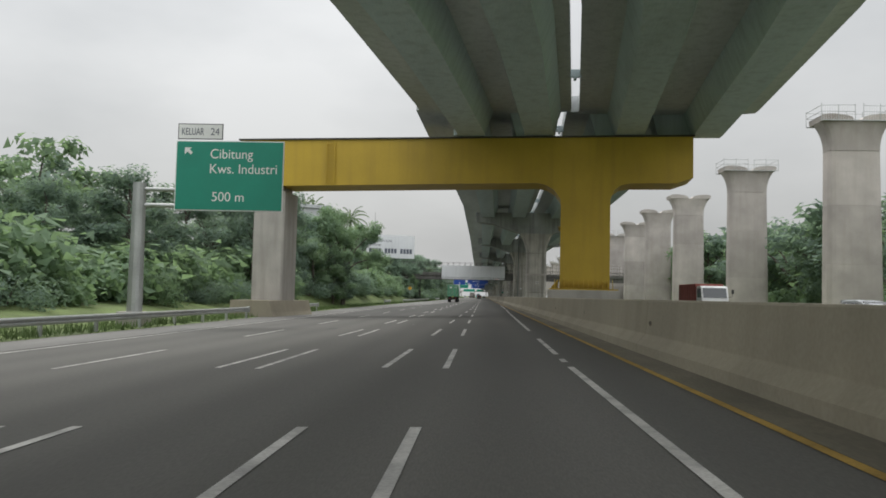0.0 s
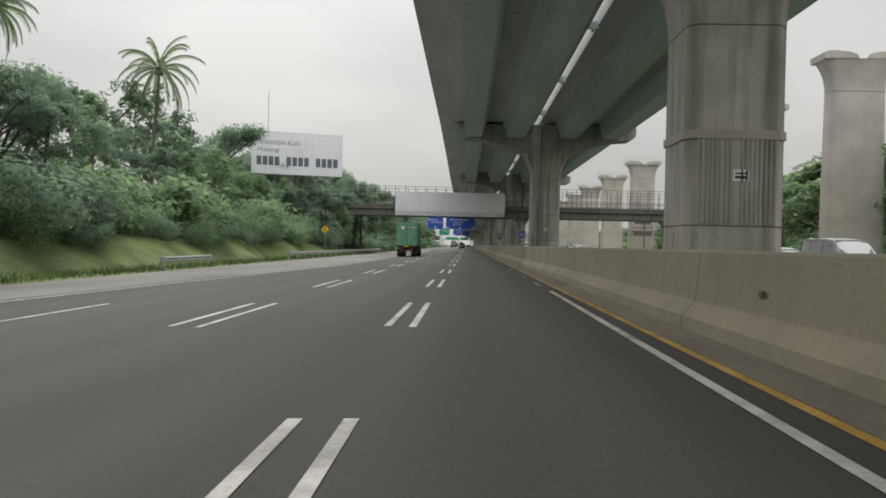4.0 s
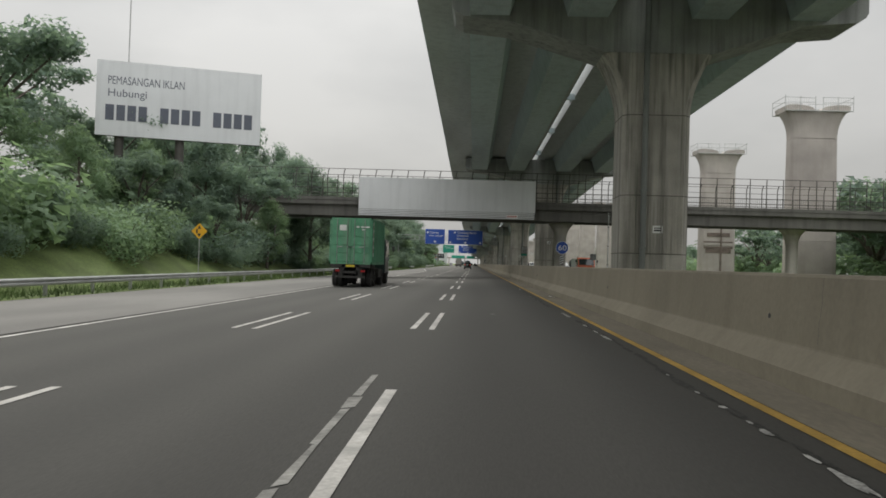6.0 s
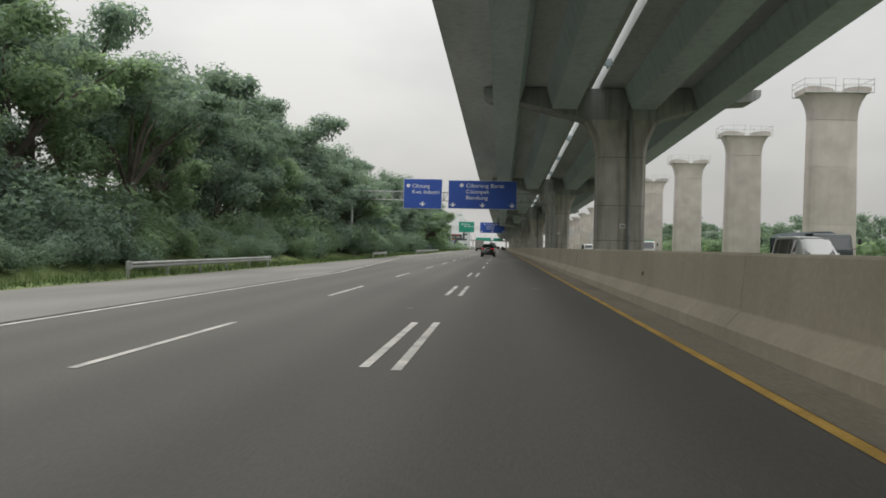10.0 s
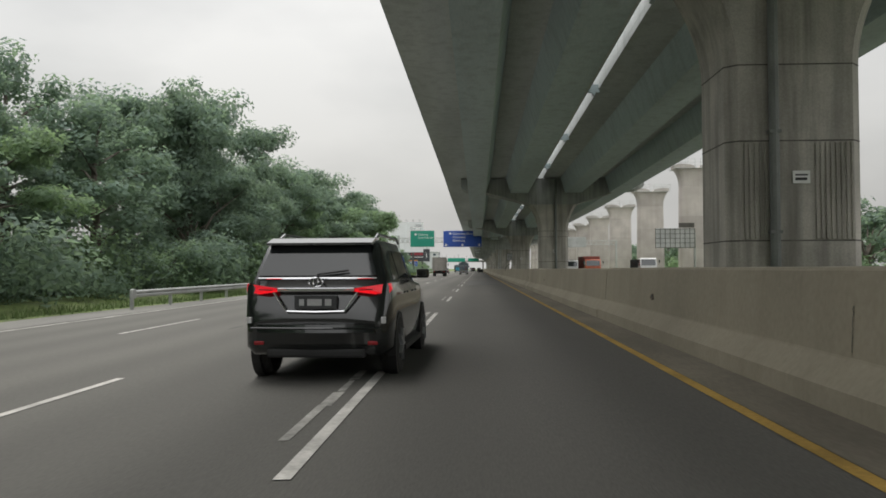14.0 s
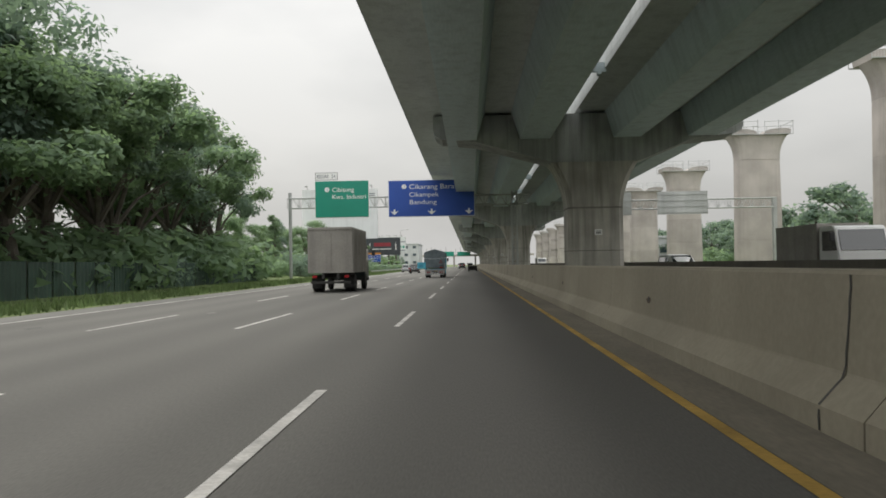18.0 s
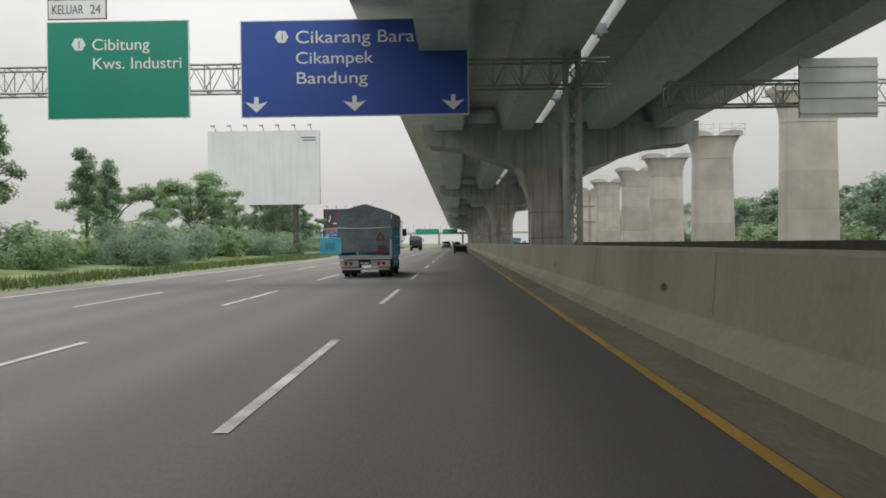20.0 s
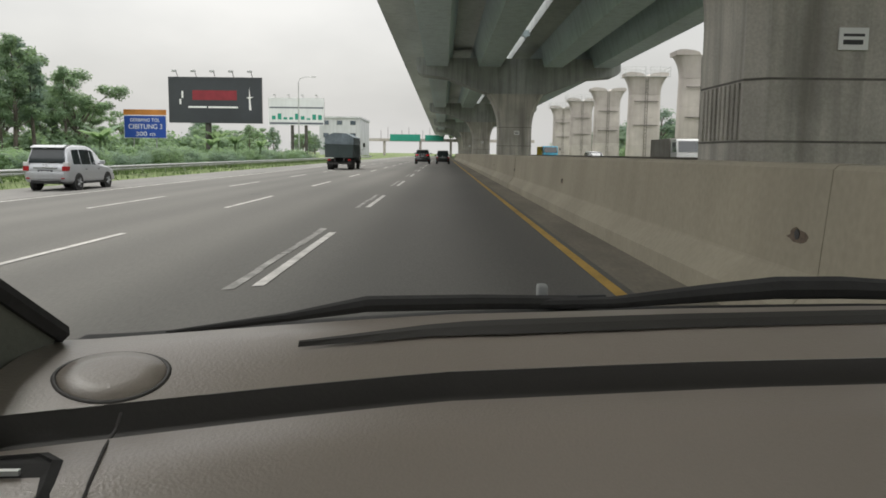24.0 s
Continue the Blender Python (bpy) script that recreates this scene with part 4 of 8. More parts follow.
# ---- sign gantries ----
def truss(parent, x0, x1, z, h=0.9, dy=0.7, step=1.1):
    for zz in (z, z + h):
        for yy in (0.0, dy):
            part("truss_chord", tube([(x0, yy, zz), (x1, yy, zz)], 0.055, 6), GALV, parent)
    n = int((x1 - x0) / step)
    web = None
    for k in range(n):
        m = pose(x0 + k * (x1 - x0) / n, 0, 0)
        if web is None:
            w = (x1 - x0) / n
            bm = bmesh.new()
            for yy in (0.0, dy):
                tube([(0, yy, z), (w / 2, yy, z + h), (w, yy, z)], 0.028, 4, bm)
                tube([(0, yy, z), (0, yy, z + h)], 0.028, 4, bm)
            tube([(0, 0, z), (0, dy, z)], 0.028, 4, bm)
            tube([(0, 0, z + h), (0, dy, z + h)], 0.028, 4, bm)
            web = part("truss_web", bm, GALV, parent)
            web.matrix_basis = m
        else:
            share("truss_web", web, parent, m)


def arrow_down(parent, x, z, s, mat):
    bm = bmesh.new()
    extrude([(x - 0.09 * s, z + 0.5 * s), (x - 0.09 * s, z + 0.22 * s), (x - 0.45 * s, z + 0.3 * s), (x, z - 0.12 * s), (x + 0.45 * s, z + 0.3 * s), (x + 0.09 * s, z + 0.22 * s), (x + 0.09 * s, z + 0.5 * s)], -0.045, -0.031, "y", bm)
    part("arrow", bm, mat, parent)


def board(name, label, at, w, h, mat, lines, arrows=(), tag=None, shield=None):
    """A road sign board; its lower left corner at the place; lines of (text, x, z, letter height, width)."""
    s = thing(name, label, "road sign", at)
    part("sheet", boxes((0, w, 0, 0.05, 0, h)), SIGNWHITE, s)
    part("face", boxes((0.05, w - 0.05, -0.03, 0, 0.05, h - 0.05)), mat, s)
    part("back_frame", boxes((0.2, 0.3, 0.05, 0.16, 0, h), (w - 0.3, w - 0.2, 0.05, 0.16, 0, h), (0, w, 0.05, 0.12, h * 0.3, h * 0.3 + 0.1), (0, w, 0.05, 0.12, h * 0.7, h * 0.7 + 0.1)), GALV, s)
    for text, x, z, size, wd in lines:
        writing(text, size, SIGNWHITE, s, (x, -0.036, z), "lettering", wd)
    for x, z, k in arrows:
        arrow_down(s, x, z, k, SIGNWHITE)
    if shield:
        x, z, r = shield
        bm = bmesh.new()
        tube([(x, -0.045, z), (x, -0.031, z)], r, 6, bm)
        part("route_shield", bm, SIGNWHITE, s)
        writing("1", r * 1.35, BLUESIGN, s, (x - r * 0.25, -0.05, z - r * 0.48), "shield_number")
    if tag:
        text, w2, h2 = tag
        part("exit_tab", boxes((0.1, 0.1 + w2, -0.02, 0.03, h + 0.1, h + 0.1 + h2)), SIGNWHITE, s, "grey-white exit tab")
        part("tab_border", boxes((0.06, 0.14 + w2, -0.012, 0.02, h + 0.06, h + 0.14 + h2)), BLACKPAINT, s)
        for tx, tt, tw in text:
            writing(tt, h2 * 0.72, GREYPAINT, s, (0.1 + tx, -0.026, h + 0.1 + h2 * 0.25), "tab_lettering", tw)
    return s


g1 = thing("cantilever_gantry", "grey steel cantilever sign post on a concrete foot", "sign gantry", (-16.0, 21.2, 0))
part("post", tube([(-0.6, 0.25, 0.2), (-0.6, 0.25, 6.3)], [0.36, 0.3], 14), GALV, g1)
part("footing", boxes((-1.2, 0.0, -0.35, 0.85, -0.6, 0.25), bev=0.05), CONCRETE, g1)
for z in (5.25, 6.0):
    part("arm", tube([(-0.6, 0.25, z), (6.2, 0.25, z)], 0.1, 8), GALV, g1)
board("exit_sign", "green exit sign naming Cibitung, five hundred metres ahead", (-14.78, 21.1, 5.0), 5.1, 3.28, GREENSIGN,
      [("Cibitung", 1.62, 2.45, 0.64, 2.0), ("Kws. Industri", 1.6, 1.75, 0.64, 3.15), ("500 m", 1.75, 0.45, 0.62, 1.5)], tag=([(0.12, "KELUAR", 1.05), (1.5, "24", 0.4)], 2.05, 0.66))
s = bpy.data.objects["exit_sign"]
bm = bmesh.new()
extrude([(0.42, 2.62), (0.42, 2.95), (0.75, 2.95), (0.65, 2.86), (0.8, 2.72), (0.7, 2.62), (0.55, 2.76)], -0.045, -0.031, "y", bm)
part("exit_arrow", bm, SIGNWHITE, s)

g2 = thing("sign_gantry", "galvanised truss gantry spanning the carriageway", "sign gantry", (0, 322.6, 0), group="sign gantries")
truss(g2, -19.6, 7.0, 7.15, 1.1)
part("post", tube([(-19.4, 0.35, -0.2), (-19.4, 0.35, 8.5)], 0.17, 12), GALV, g2)
part("footing", boxes((-20.0, -18.8, -0.25, 0.95, -0.7, 0.55), bev=0.05), CONCRETE, g2)
for dx in (-0.22, 0.22):
    part("lattice_leg", boxes((6.52 + dx - 0.06, 6.52 + dx + 0.06, 0.0, 0.12, 0.9, 8.7), (6.52 + dx - 0.06, 6.52 + dx + 0.06, 0.58, 0.7, 0.9, 8.7)), GALV, g2)
for k in range(14):
    z = 1.0 + 0.55 * k
    part("lattice_brace", tube([(6.3, 0.06, z), (6.74, 0.06, z + 0.55)], 0.025, 4), GALV, g2)
    part("lattice_brace", tube([(6.3, 0.64, z + 0.55), (6.74, 0.64, z)], 0.025, 4), GALV, g2)
board("direction_sign", "blue overhead sign naming Cibitung and the industrial estate", (-12.6, 322.4, 6.05), 5.0, 3.85, BLUESIGN,
      [("Cibitung", 1.1, 2.72, 0.66, 2.25), ("Kws. Industri", 1.1, 1.95, 0.66, 3.45)], [(2.5, 0.45, 0.95)], shield=(0.62, 2.95, 0.26))
board("direction_sign", "wide blue overhead sign naming Cikarang Barat, Cikampek and Bandung", (-6.8, 322.35, 6.15), 8.8, 3.65, BLUESIGN,
      [("Cikarang Barat", 2.25, 2.75, 0.7, 4.85), ("Cikampek", 2.25, 1.98, 0.66, 3.0), ("Bandung", 2.25, 1.22, 0.66, 2.75)], [(0.6, 0.3, 0.95), (4.4, 0.3, 0.95), (8.2, 0.3, 0.95)], shield=(1.7, 3.0, 0.26))

g3 = thing("sign_gantry", "galvanised truss gantry reaching over to the exit lane", "sign gantry", (0, 498.2, 0), group="sign gantries")
truss(g3, -17.8, 6.6, 7.3, 1.0)
part("post", tube([(-17.6, 0.35, -0.2), (-17.6, 0.35, 8.9)], 0.17, 12), GALV, g3)
for dx in (-0.25, 0.25):
    part("lattice_leg", boxes((5.2 + dx - 0.07, 5.2 + dx + 0.07, 0.0, 0.14, 0.9, 8.9), (5.2 + dx - 0.07, 5.2 + dx + 0.07, 0.58, 0.72, 0.9, 8.9)), GALV, g3)
for k in range(14):
    z = 1.0 + 0.55 * k
    part("lattice_brace", tube([(4.95, 0.06, z), (5.45, 0.06, z + 0.55)], 0.03, 4), GALV, g3)
    part("lattice_brace", tube([(4.95, 0.64, z + 0.55), (5.45, 0.64, z)], 0.03, 4), GALV, g3)
board("exit_sign", "green overhead exit sign naming Cibitung", (-14.95, 498.05, 6.25), 5.5, 3.75, GREENSIGN,
      [("Cibitung", 1.75, 2.62, 0.62, 2.2), ("Kws. Industri", 1.75, 1.9, 0.62, 3.4)], shield=(1.25, 2.85, 0.27), tag=([(0.12, "KELUAR", 1.2), (1.6, "24", 0.4)], 2.2, 0.7))
board("direction_sign", "wide blue overhead sign naming Cikarang Barat, Cikampek and Bandung", (-7.48, 498.0, 6.2), 8.7, 3.7, BLUESIGN,
      [("Cikarang Barat", 2.1, 2.8, 0.68, 4.8), ("Cikampek", 2.1, 2.02, 0.64, 2.95), ("Bandung", 2.1, 1.26, 0.64, 2.7)], [(0.6, 0.3, 0.95), (4.35, 0.3, 0.95), (8.1, 0.3, 0.95)], shield=(1.6, 3.05, 0.26))

# gantry of the opposite carriageway, seen from behind
g4 = thing("opposite_gantry", "grey sign gantry over the opposite carriageway seen from behind", "sign gantry", (0, 499.0, 0))
truss(g4, 9.0, 31.4, 6.6, 0.9)
part("post", boxes((31.2, 31.6, 0.1, 0.5, -0.1, 7.6)), GALV, g4)
for x0, x1 in ((14.0, 17.0), (19.6, 24.6)):
    part("board_back", boxes((x0, x1, -0.25, -0.15, 6.0, 8.3)), GALV, g4, "bare metal back of a sign")
    for k in range(4):
        part("board_rib", boxes((x0, x1, -0.32, -0.25, 6.15 + 0.6 * k, 6.23 + 0.6 * k)), GALV, g4)

g5 = thing("tilted_sign_back", "lattice back of a large sign over the opposite road", "road sign", (26.2, 425.0, 0))
part("post", tube([(2.6, 0.3, -0.1), (2.6, 0.3, 5.9)], 0.14, 10), GALV, g5)
bm = boxes((-2.6, 2.6, 0.05, 0.1, 3.9, 6.5))
part("board_back", bm, GALV, g5)
bm = bmesh.new()
for k in range(9):
    box(bm, -2.6 + 0.64 * k, -2.54 + 0.64 * k, -0.03, 0.05, 3.9, 6.5)
for k in range(5):
    box(bm, -2.6, 2.6, -0.03, 0.05, 3.95 + 0.6 * k, 4.0 + 0.6 * k)
part("grid_frame", bm, DARKSTEEL, g5)
part("exit_tab", boxes((0.5, 2.5, 0.0, 0.08, 6.6, 7.2)), DARKSTEEL, g5)

# kilometre posts on the barrier
def km_sign(x, y, z, num, green):
    k = thing("kilometre_sign", "white kilometre sign on a bent post above the barrier", "road sign", (x, y, z), group="kilometre signs")
    part("plate", boxes((-0.32, 0.32, 0, 0.03, 0, 0.79), bev=0.008), BLACKPAINT, k)
    part("face", boxes((-0.285, 0.285, -0.012, 0, 0.035, 0.755)), SIGNDULL, k)
    writing("KM", 0.18, BLACKPAINT, k, (-0.12, -0.02, 0.54), "lettering", 0.24)
    writing(num, 0.43, BLACKPAINT, k, (-0.21, -0.02, 0.13), "number", 0.41)
    if green:
        part("lower_panel", boxes((-0.32, 0.32, -0.012, 0.02, -0.24, 0.0)), GREENSIGN, k, "small green lower panel")
    part("bent_post", tube([(0.0, 0.05, 0.1), (0.0, 0.05, -0.45), (-0.5, 0.05, -0.9), (-0.5, 0.05, -z + 1.05)], 0.04, 8), DARKSTEEL, k)
    return k


km_sign(5.36, 209.0, 2.62, "22", True)
km_sign(4.0, 413.2, 2.3, "23", False)

# ---- billboards ----
def billboard(label, x0, x1, y, z0, z1, mat, posts, turn=0, lamps=0):
    b = thing("billboard", label, "billboard", ((x0 + x1) / 2, y, 0), turn)
    w = (x1 - x0) / 2
    part("sheet", boxes((-w, w, -0.08, 0, z0, z1)), mat, b)
    part("frame", boxes((-w, w, 0, 0.35, z0, z0 + 0.25), (-w, w, 0, 0.35, z1 - 0.25, z1), (-w, -w + 0.25, 0, 0.35, z0, z1), (w - 0.25, w, 0, 0.35, z0, z1)), DARKSTEEL, b)
    for x in posts:
        part("post", tube([(x, 0.5, -0.5), (x, 0.5, z1 - 0.3)], 0.35, 14), DARKSTEEL, b)
    for k in range(lamps):
        x = -w + 2 * w * (k + 0.5) / lamps
        l = part("lamp_arm", tube([(x, 0.1, z1), (x, -0.5, z1 + 0.55), (x, -1.1, z1 + 0.6)], 0.04, 6), DARKSTEEL, b)
        part("flood_lamp", boxes((x - 0.25, x + 0.25, -1.35, -1.0, z1 + 0.45, z1 + 0.68), bev=0.03), GALV, l)
    return b


b1 = billboard("white roadside billboard with dark lines of print", -29.9, -17.5, 183.6, 10.4, 16.2, PANELWHITE, (-4.5, 0.0), 19)
writing("PEMASANGAN IKLAN", 0.9, GREYPAINT, b1, (-5.4, -0.085, 14.4), "print_line", 5.6)
writing("Hubungi", 0.85, GREYPAINT, b1, (-5.4, -0.085, 13.45), "print_line", 2.8)
for k, (a, c) in enumerate(((-5.5, -2.3), (-1.5, 1.7), (2.5, 5.7))):
    n = 4
    for j in range(n):
        w = (c - a) / n
        part("print_block", boxes((a + w * j, a + w * j + w * 0.78, -0.1, -0.081, 11.6, 12.8)), GREYPAINT, b1, "bold dark print")
part("mast", tube([(-4.0, 0.6, 16.0), (-4.0, 0.6, 21.8)], 0.05, 6), GALV, b1)
b2 = billboard("large blank white billboard with a row of floodlights", -31.6, -17.0, 570.6, 6.6, 16.2, PANELWHITE, (-4.0, 4.0), 0, 7)
part("small_print", boxes((4.9, 6.8, -0.1, -0.081, 15.2, 15.35), (5.1, 6.8, -0.1, -0.081, 14.85, 15.0)), GREYPAINT, b2)
DARKVINYL = material("dark_grey_vinyl", (0.035, 0.04, 0.045), 0.6, vary=0.15, scale=2.0, fine=10, bump=0)
REDPRINT = material("red_print", (0.22, 0.02, 0.03), 0.6, vary=0.2, scale=1.0, fine=10, bump=0)
b3 = billboard("dark billboard with red and white print on a single mast", -30.8, -20.1, 655.0, 4.5, 9.7, DARKVINYL, (1.0 - 2.0,), 0, 5)
part("red_line", boxes((-2.6, 2.5, -0.1, -0.081, 7.1, 8.2)), REDPRINT, b3)
part("white_line", boxes((-3.1, -1.0, -0.1, -0.081, 6.2, 6.4), (-0.8, 2.6, -0.1, -0.081, 6.2, 6.4)), SIGNWHITE, b3)
bm = bmesh.new()
extrude([(3.9, 6.0), (4.15, 6.0), (4.05, 7.3), (4.4, 7.5), (4.05, 7.5), (3.95, 8.6), (3.9, 7.5), (3.55, 7.4), (3.88, 7.3)], -0.1, -0.081, "y", bm)
part("white_emblem", bm, SIGNWHITE, b3, "pale upright shape")
part("white_emblem", boxes((-4.1, -3.9, -0.1, -0.081, 6.6, 7.2), (-3.85, -3.65, -0.1, -0.081, 7.3, 8.1)), SIGNWHITE, b3)
b4 = billboard("pale billboard with a band of grey-green print", -37.0, -25.0, 736.0, 7.0, 12.8, PANELWHITE, (-1.0, 2.0), 0, 4)
part("grey_band", boxes((-5.8, 5.8, -0.1, -0.081, 10.6, 10.9), (-5.8, 5.8, -0.1, -0.081, 7.2, 7.6)), GREYPAINT, b4)
for k in range(9):
    x = -5.3 + 1.25 * k
    part("print_shape", boxes((x, x + 0.8, -0.1, -0.081, 8.2, 9.0 + 0.5 * math.sin(k * 1.9))), GREENSIGN, b4)

rest = board("toll_gate_sign", "blue roadside sign for the Cibitung toll gate, three hundred metres", (-27.3, 633.0, 2.35), 3.75, 2.0, BLUESIGN,
             [("GERBANG TOL", 0.55, 1.45, 0.42, 2.6), ("CIBITUNG 3", 0.4, 0.82, 0.6, 2.95), ("300 m", 1.0, 0.2, 0.55, 1.7)])
ORANGE = material("orange_sheet", (0.5, 0.2, 0.04), 0.6, vary=0.15, scale=1.0, fine=12, bump=0)
part("orange_top", boxes((0, 3.75, -0.02, 0.05, 2.03, 2.5)), ORANGE, rest, "orange upper strip")
for x in (0.8, 2.8):
    part("post", tube([(x, 0.15, -2.6), (x, 0.15, 2.0)], 0.06, 8), GALV, rest)

diamond = thing("warning_sign", "yellow diamond warning sign on a thin post", "road sign", (-17.4, 171.0, 0))
SIGNYELLOW = material("sign_yellow", (0.7, 0.38, 0.02), 0.5, vary=0.06, scale=1.0, fine=10, bump=0)
bm = bmesh.new()
extrude([(0, 2.35), (0.5, 2.85), (0, 3.35), (-0.5, 2.85)], -0.02, 0.02, "y", bm)
part("plate", bm, SIGNYELLOW, diamond)
bm = bmesh.new()
extrude([(-0.12, 3.0), (0.12, 3.0), (0, 3.2)], -0.03, -0.021, "y", bm)
extrude([(-0.12, 2.7), (0, 2.5), (0.12, 2.7)], -0.03, -0.021, "y", bm)
extrude([(-0.2, 2.72), (-0.1, 2.72), (-0.1, 2.98), (-0.2, 2.98)], -0.03, -0.021, "y", bm)
part("symbol", bm, BLACKPAINT, diamond)
part("post", tube([(0, 0.05, -0.6), (0, 0.05, 3.0)], 0.035, 8), GALV, diamond)

# ---- guard rails along the verge ----
def guard_rail(x, y0, y1, z):
    g = thing("guard_rail", "galvanised W-beam guard rail on short posts", "guard rail", (x, y0, z), group="guard rails")
    L = y1 - y0
    prof = [(0, 0.42), (0.05, 0.47), (0.05, 0.52), (0, 0.57), (0.05, 0.62), (0.05, 0.67), (0, 0.72), (-0.02, 0.72), (0.03, 0.66), (0.03, 0.63), (-0.02, 0.57), (0.03, 0.51), (0.03, 0.48), (-0.02, 0.42)]
    part("beam", extrude(prof, 0, L, "y"), GALV, g)
    post = None
    n = max(2, int(L / 3.8) + 1)
    for k in range(n):
        y = 0.1 + (L - 0.2) * k / (n - 1)
        if post is None:
            post = part("post", boxes((-0.16, -0.04, -0.06, 0.06, -0.4, 0.72)), GALV, g)
            post.matrix_basis = pose(0, y, 0)
        else:
            share("post", post, g, pose(0, y, 0))
    for y in (0.0, L):
        part("end_terminal", boxes((-0.06, 0.09, y - 0.25, y + 0.12, 0.38, 0.76), bev=0.04), GALV, g, "rounded rusty end piece")
    return g


for y0, y1 in ((-40, 35.5), (50, 61.6), (118, 126), (148, 224), (254.5, 275.6), (320, 331), (351.9, 397)):
    guard_rail(lerp((y0 + y1) / 2, GRASS_EDGE) - 0.35, y0, y1, road_z(-15, (y0 + y1) / 2))
guard_rail(-17.0, 560, 760, -0.25)

# ---- green sheet fence behind the roadside trees ----
SHEETGREEN = material("dark_green_sheet", (0.05, 0.085, 0.066), 0.55, vary=0.25, scale=1.5, fine=12, bump=0.05, stain=0.3, per=0.12)
fence = thing("sheet_fence", "dark green corrugated sheet fence behind the roadside trees", "fence", (-20.4, 391.0, 0))
wave = [(0.2 * k, 0.0 if k % 2 else 0.035) for k in range(12)]
first_sheet = first_post = None
for k in range(46):
    m = pose(0.03 * noise.noise((k * 1.3, 2, 0)), 2.3 * k, 0.03 * noise.noise((k * 0.9, 7, 0)))
    if first_sheet is None:
        bm = bmesh.new()
        loft([[(x + 0.02, y, z) for y, x in wave] + [(x, y, z) for y, x in wave[::-1]] for z in (-0.4, 1.8)], bm)
        bmesh.ops.recalc_face_normals(bm, faces=bm.faces)
        first_sheet = part("sheet", bm, SHEETGREEN, fence)
        first_sheet.matrix_basis = m
        first_post = part("post", boxes((-0.08, -0.02, -0.04, 0.02, -0.5, 1.86)), DARKSTEEL, fence)
        first_post.matrix_basis = m
    else:
        share("sheet", first_sheet, fence, m)
        share("post", first_post, fence, m)

# ---- far end: bridge with green boards, street lamps, buildings ----
far_bridge = thing("far_footbridge", "distant pale bridge with green boards and thin masts", "bridge", (0, 905, 0), kind="structure")
part("deck", boxes((-40, 40, 0, 3, 6.2, 7.4)), RAILCON, far_bridge)
part("green_board", boxes((-22, -9, -0.3, 0, 6.4, 9.2)), GREENSIGN, far_bridge)
part("green_board", boxes((-7, 1, -0.3, 0, 6.6, 9.0)), GREENSIGN, far_bridge)
part("column", boxes((-25, -24, 0.5, 2, 0, 6.2), (3.6, 4.6, 0.5, 2, 0, 6.2), (-9.5, -8.5, 0.5, 2, 0, 6.2)), RAILCON, far_bridge)
for k in range(16):
    part("mast", tube([(-26 + 3 * k, 1.5, 7.4), (-26 + 3 * k, 1.5, 11 + 1.3 * math.sin(k * 2.1))], 0.09, 5), DARKSTEEL, far_bridge)


def street_lamp(x, y, h):
    s = thing("street_lamp", "grey street lamp with a curved arm", "street lamp", (x, y, 0), group="street lamps")
    part("pole", tube([(0, 0, -0.3), (0, 0, h - 1.0), (0.3, 0, h - 0.25), (1.2, 0, h), (2.4, 0, h)], [0.12, 0.08, 0.06, 0.05, 0.05], 8), GALV, s)
    part("lamp_head", boxes((2.2, 3.0, -0.14, 0.14, h - 0.06, h + 0.08), bev=0.03), GALV, s)


street_lamp(-24.0, 700, 14.0)
street_lamp(-20.5, 202.0, 5.5)
up = thing("utility_pole", "thin pale pole with a stay wire behind the verge", "pole", (-27.0, 600.0, 0))
part("pole", tube([(0, 0, -0.2), (0, 0, 7.0)], [0.08, 0.05], 8), GALV, up)
part("stay_wire", tube([(0, 0, 6.6), (-2.4, 0, 0.2)], 0.012, 4), DARKSTEEL, up)

PLASTER = material("grey_plaster", (0.5, 0.51, 0.52), 0.8, vary=0.12, scale=4.0, fine=6, bump=0.05, stain=0.3)
WINDOWGLASS = glass("window_glass", (0.06, 0.08, 0.1))
def building(label, x0, x1, y0, y1, h, floors, base=0.3, turn=0):
    b = thing("building", label, "building", (x0, y0, base), turn)
    w, d = x1 - x0, y1 - y0
    part("wall", boxes((0, w, 0, d, 0, h)), PLASTER, b)
    part("roof", boxes((-0.3, w + 0.3, -0.3, d + 0.3, h, h + 0.5)), PLASTER, b)
    n = max(2, int(w / 4))
    for f in range(floors):
        for k in range(n):
            xx = w * (k + 0.5) / n
            zz = h * (f + 0.45) / floors
            wn = part("window", boxes((xx - 0.9, xx + 0.9, -0.06, 0.02, zz, zz + 1.4)), GALV, b)
            part("pane", boxes((xx - 0.8, xx + 0.8, -0.08, -0.061, zz + 0.1, zz + 1.3)), WINDOWGLASS, wn)
    return b


building("plain grey hall behind the roadside trees", -35.4, -22.9, 101.4, 115.4, 14.1, 0, 0.3, 29)
building("low grey shed beyond the railway piers", 42, 60, 598, 618, 6.2, 1)
building("grey factory block behind billboards", -36, -24, 800, 830, 11, 3)

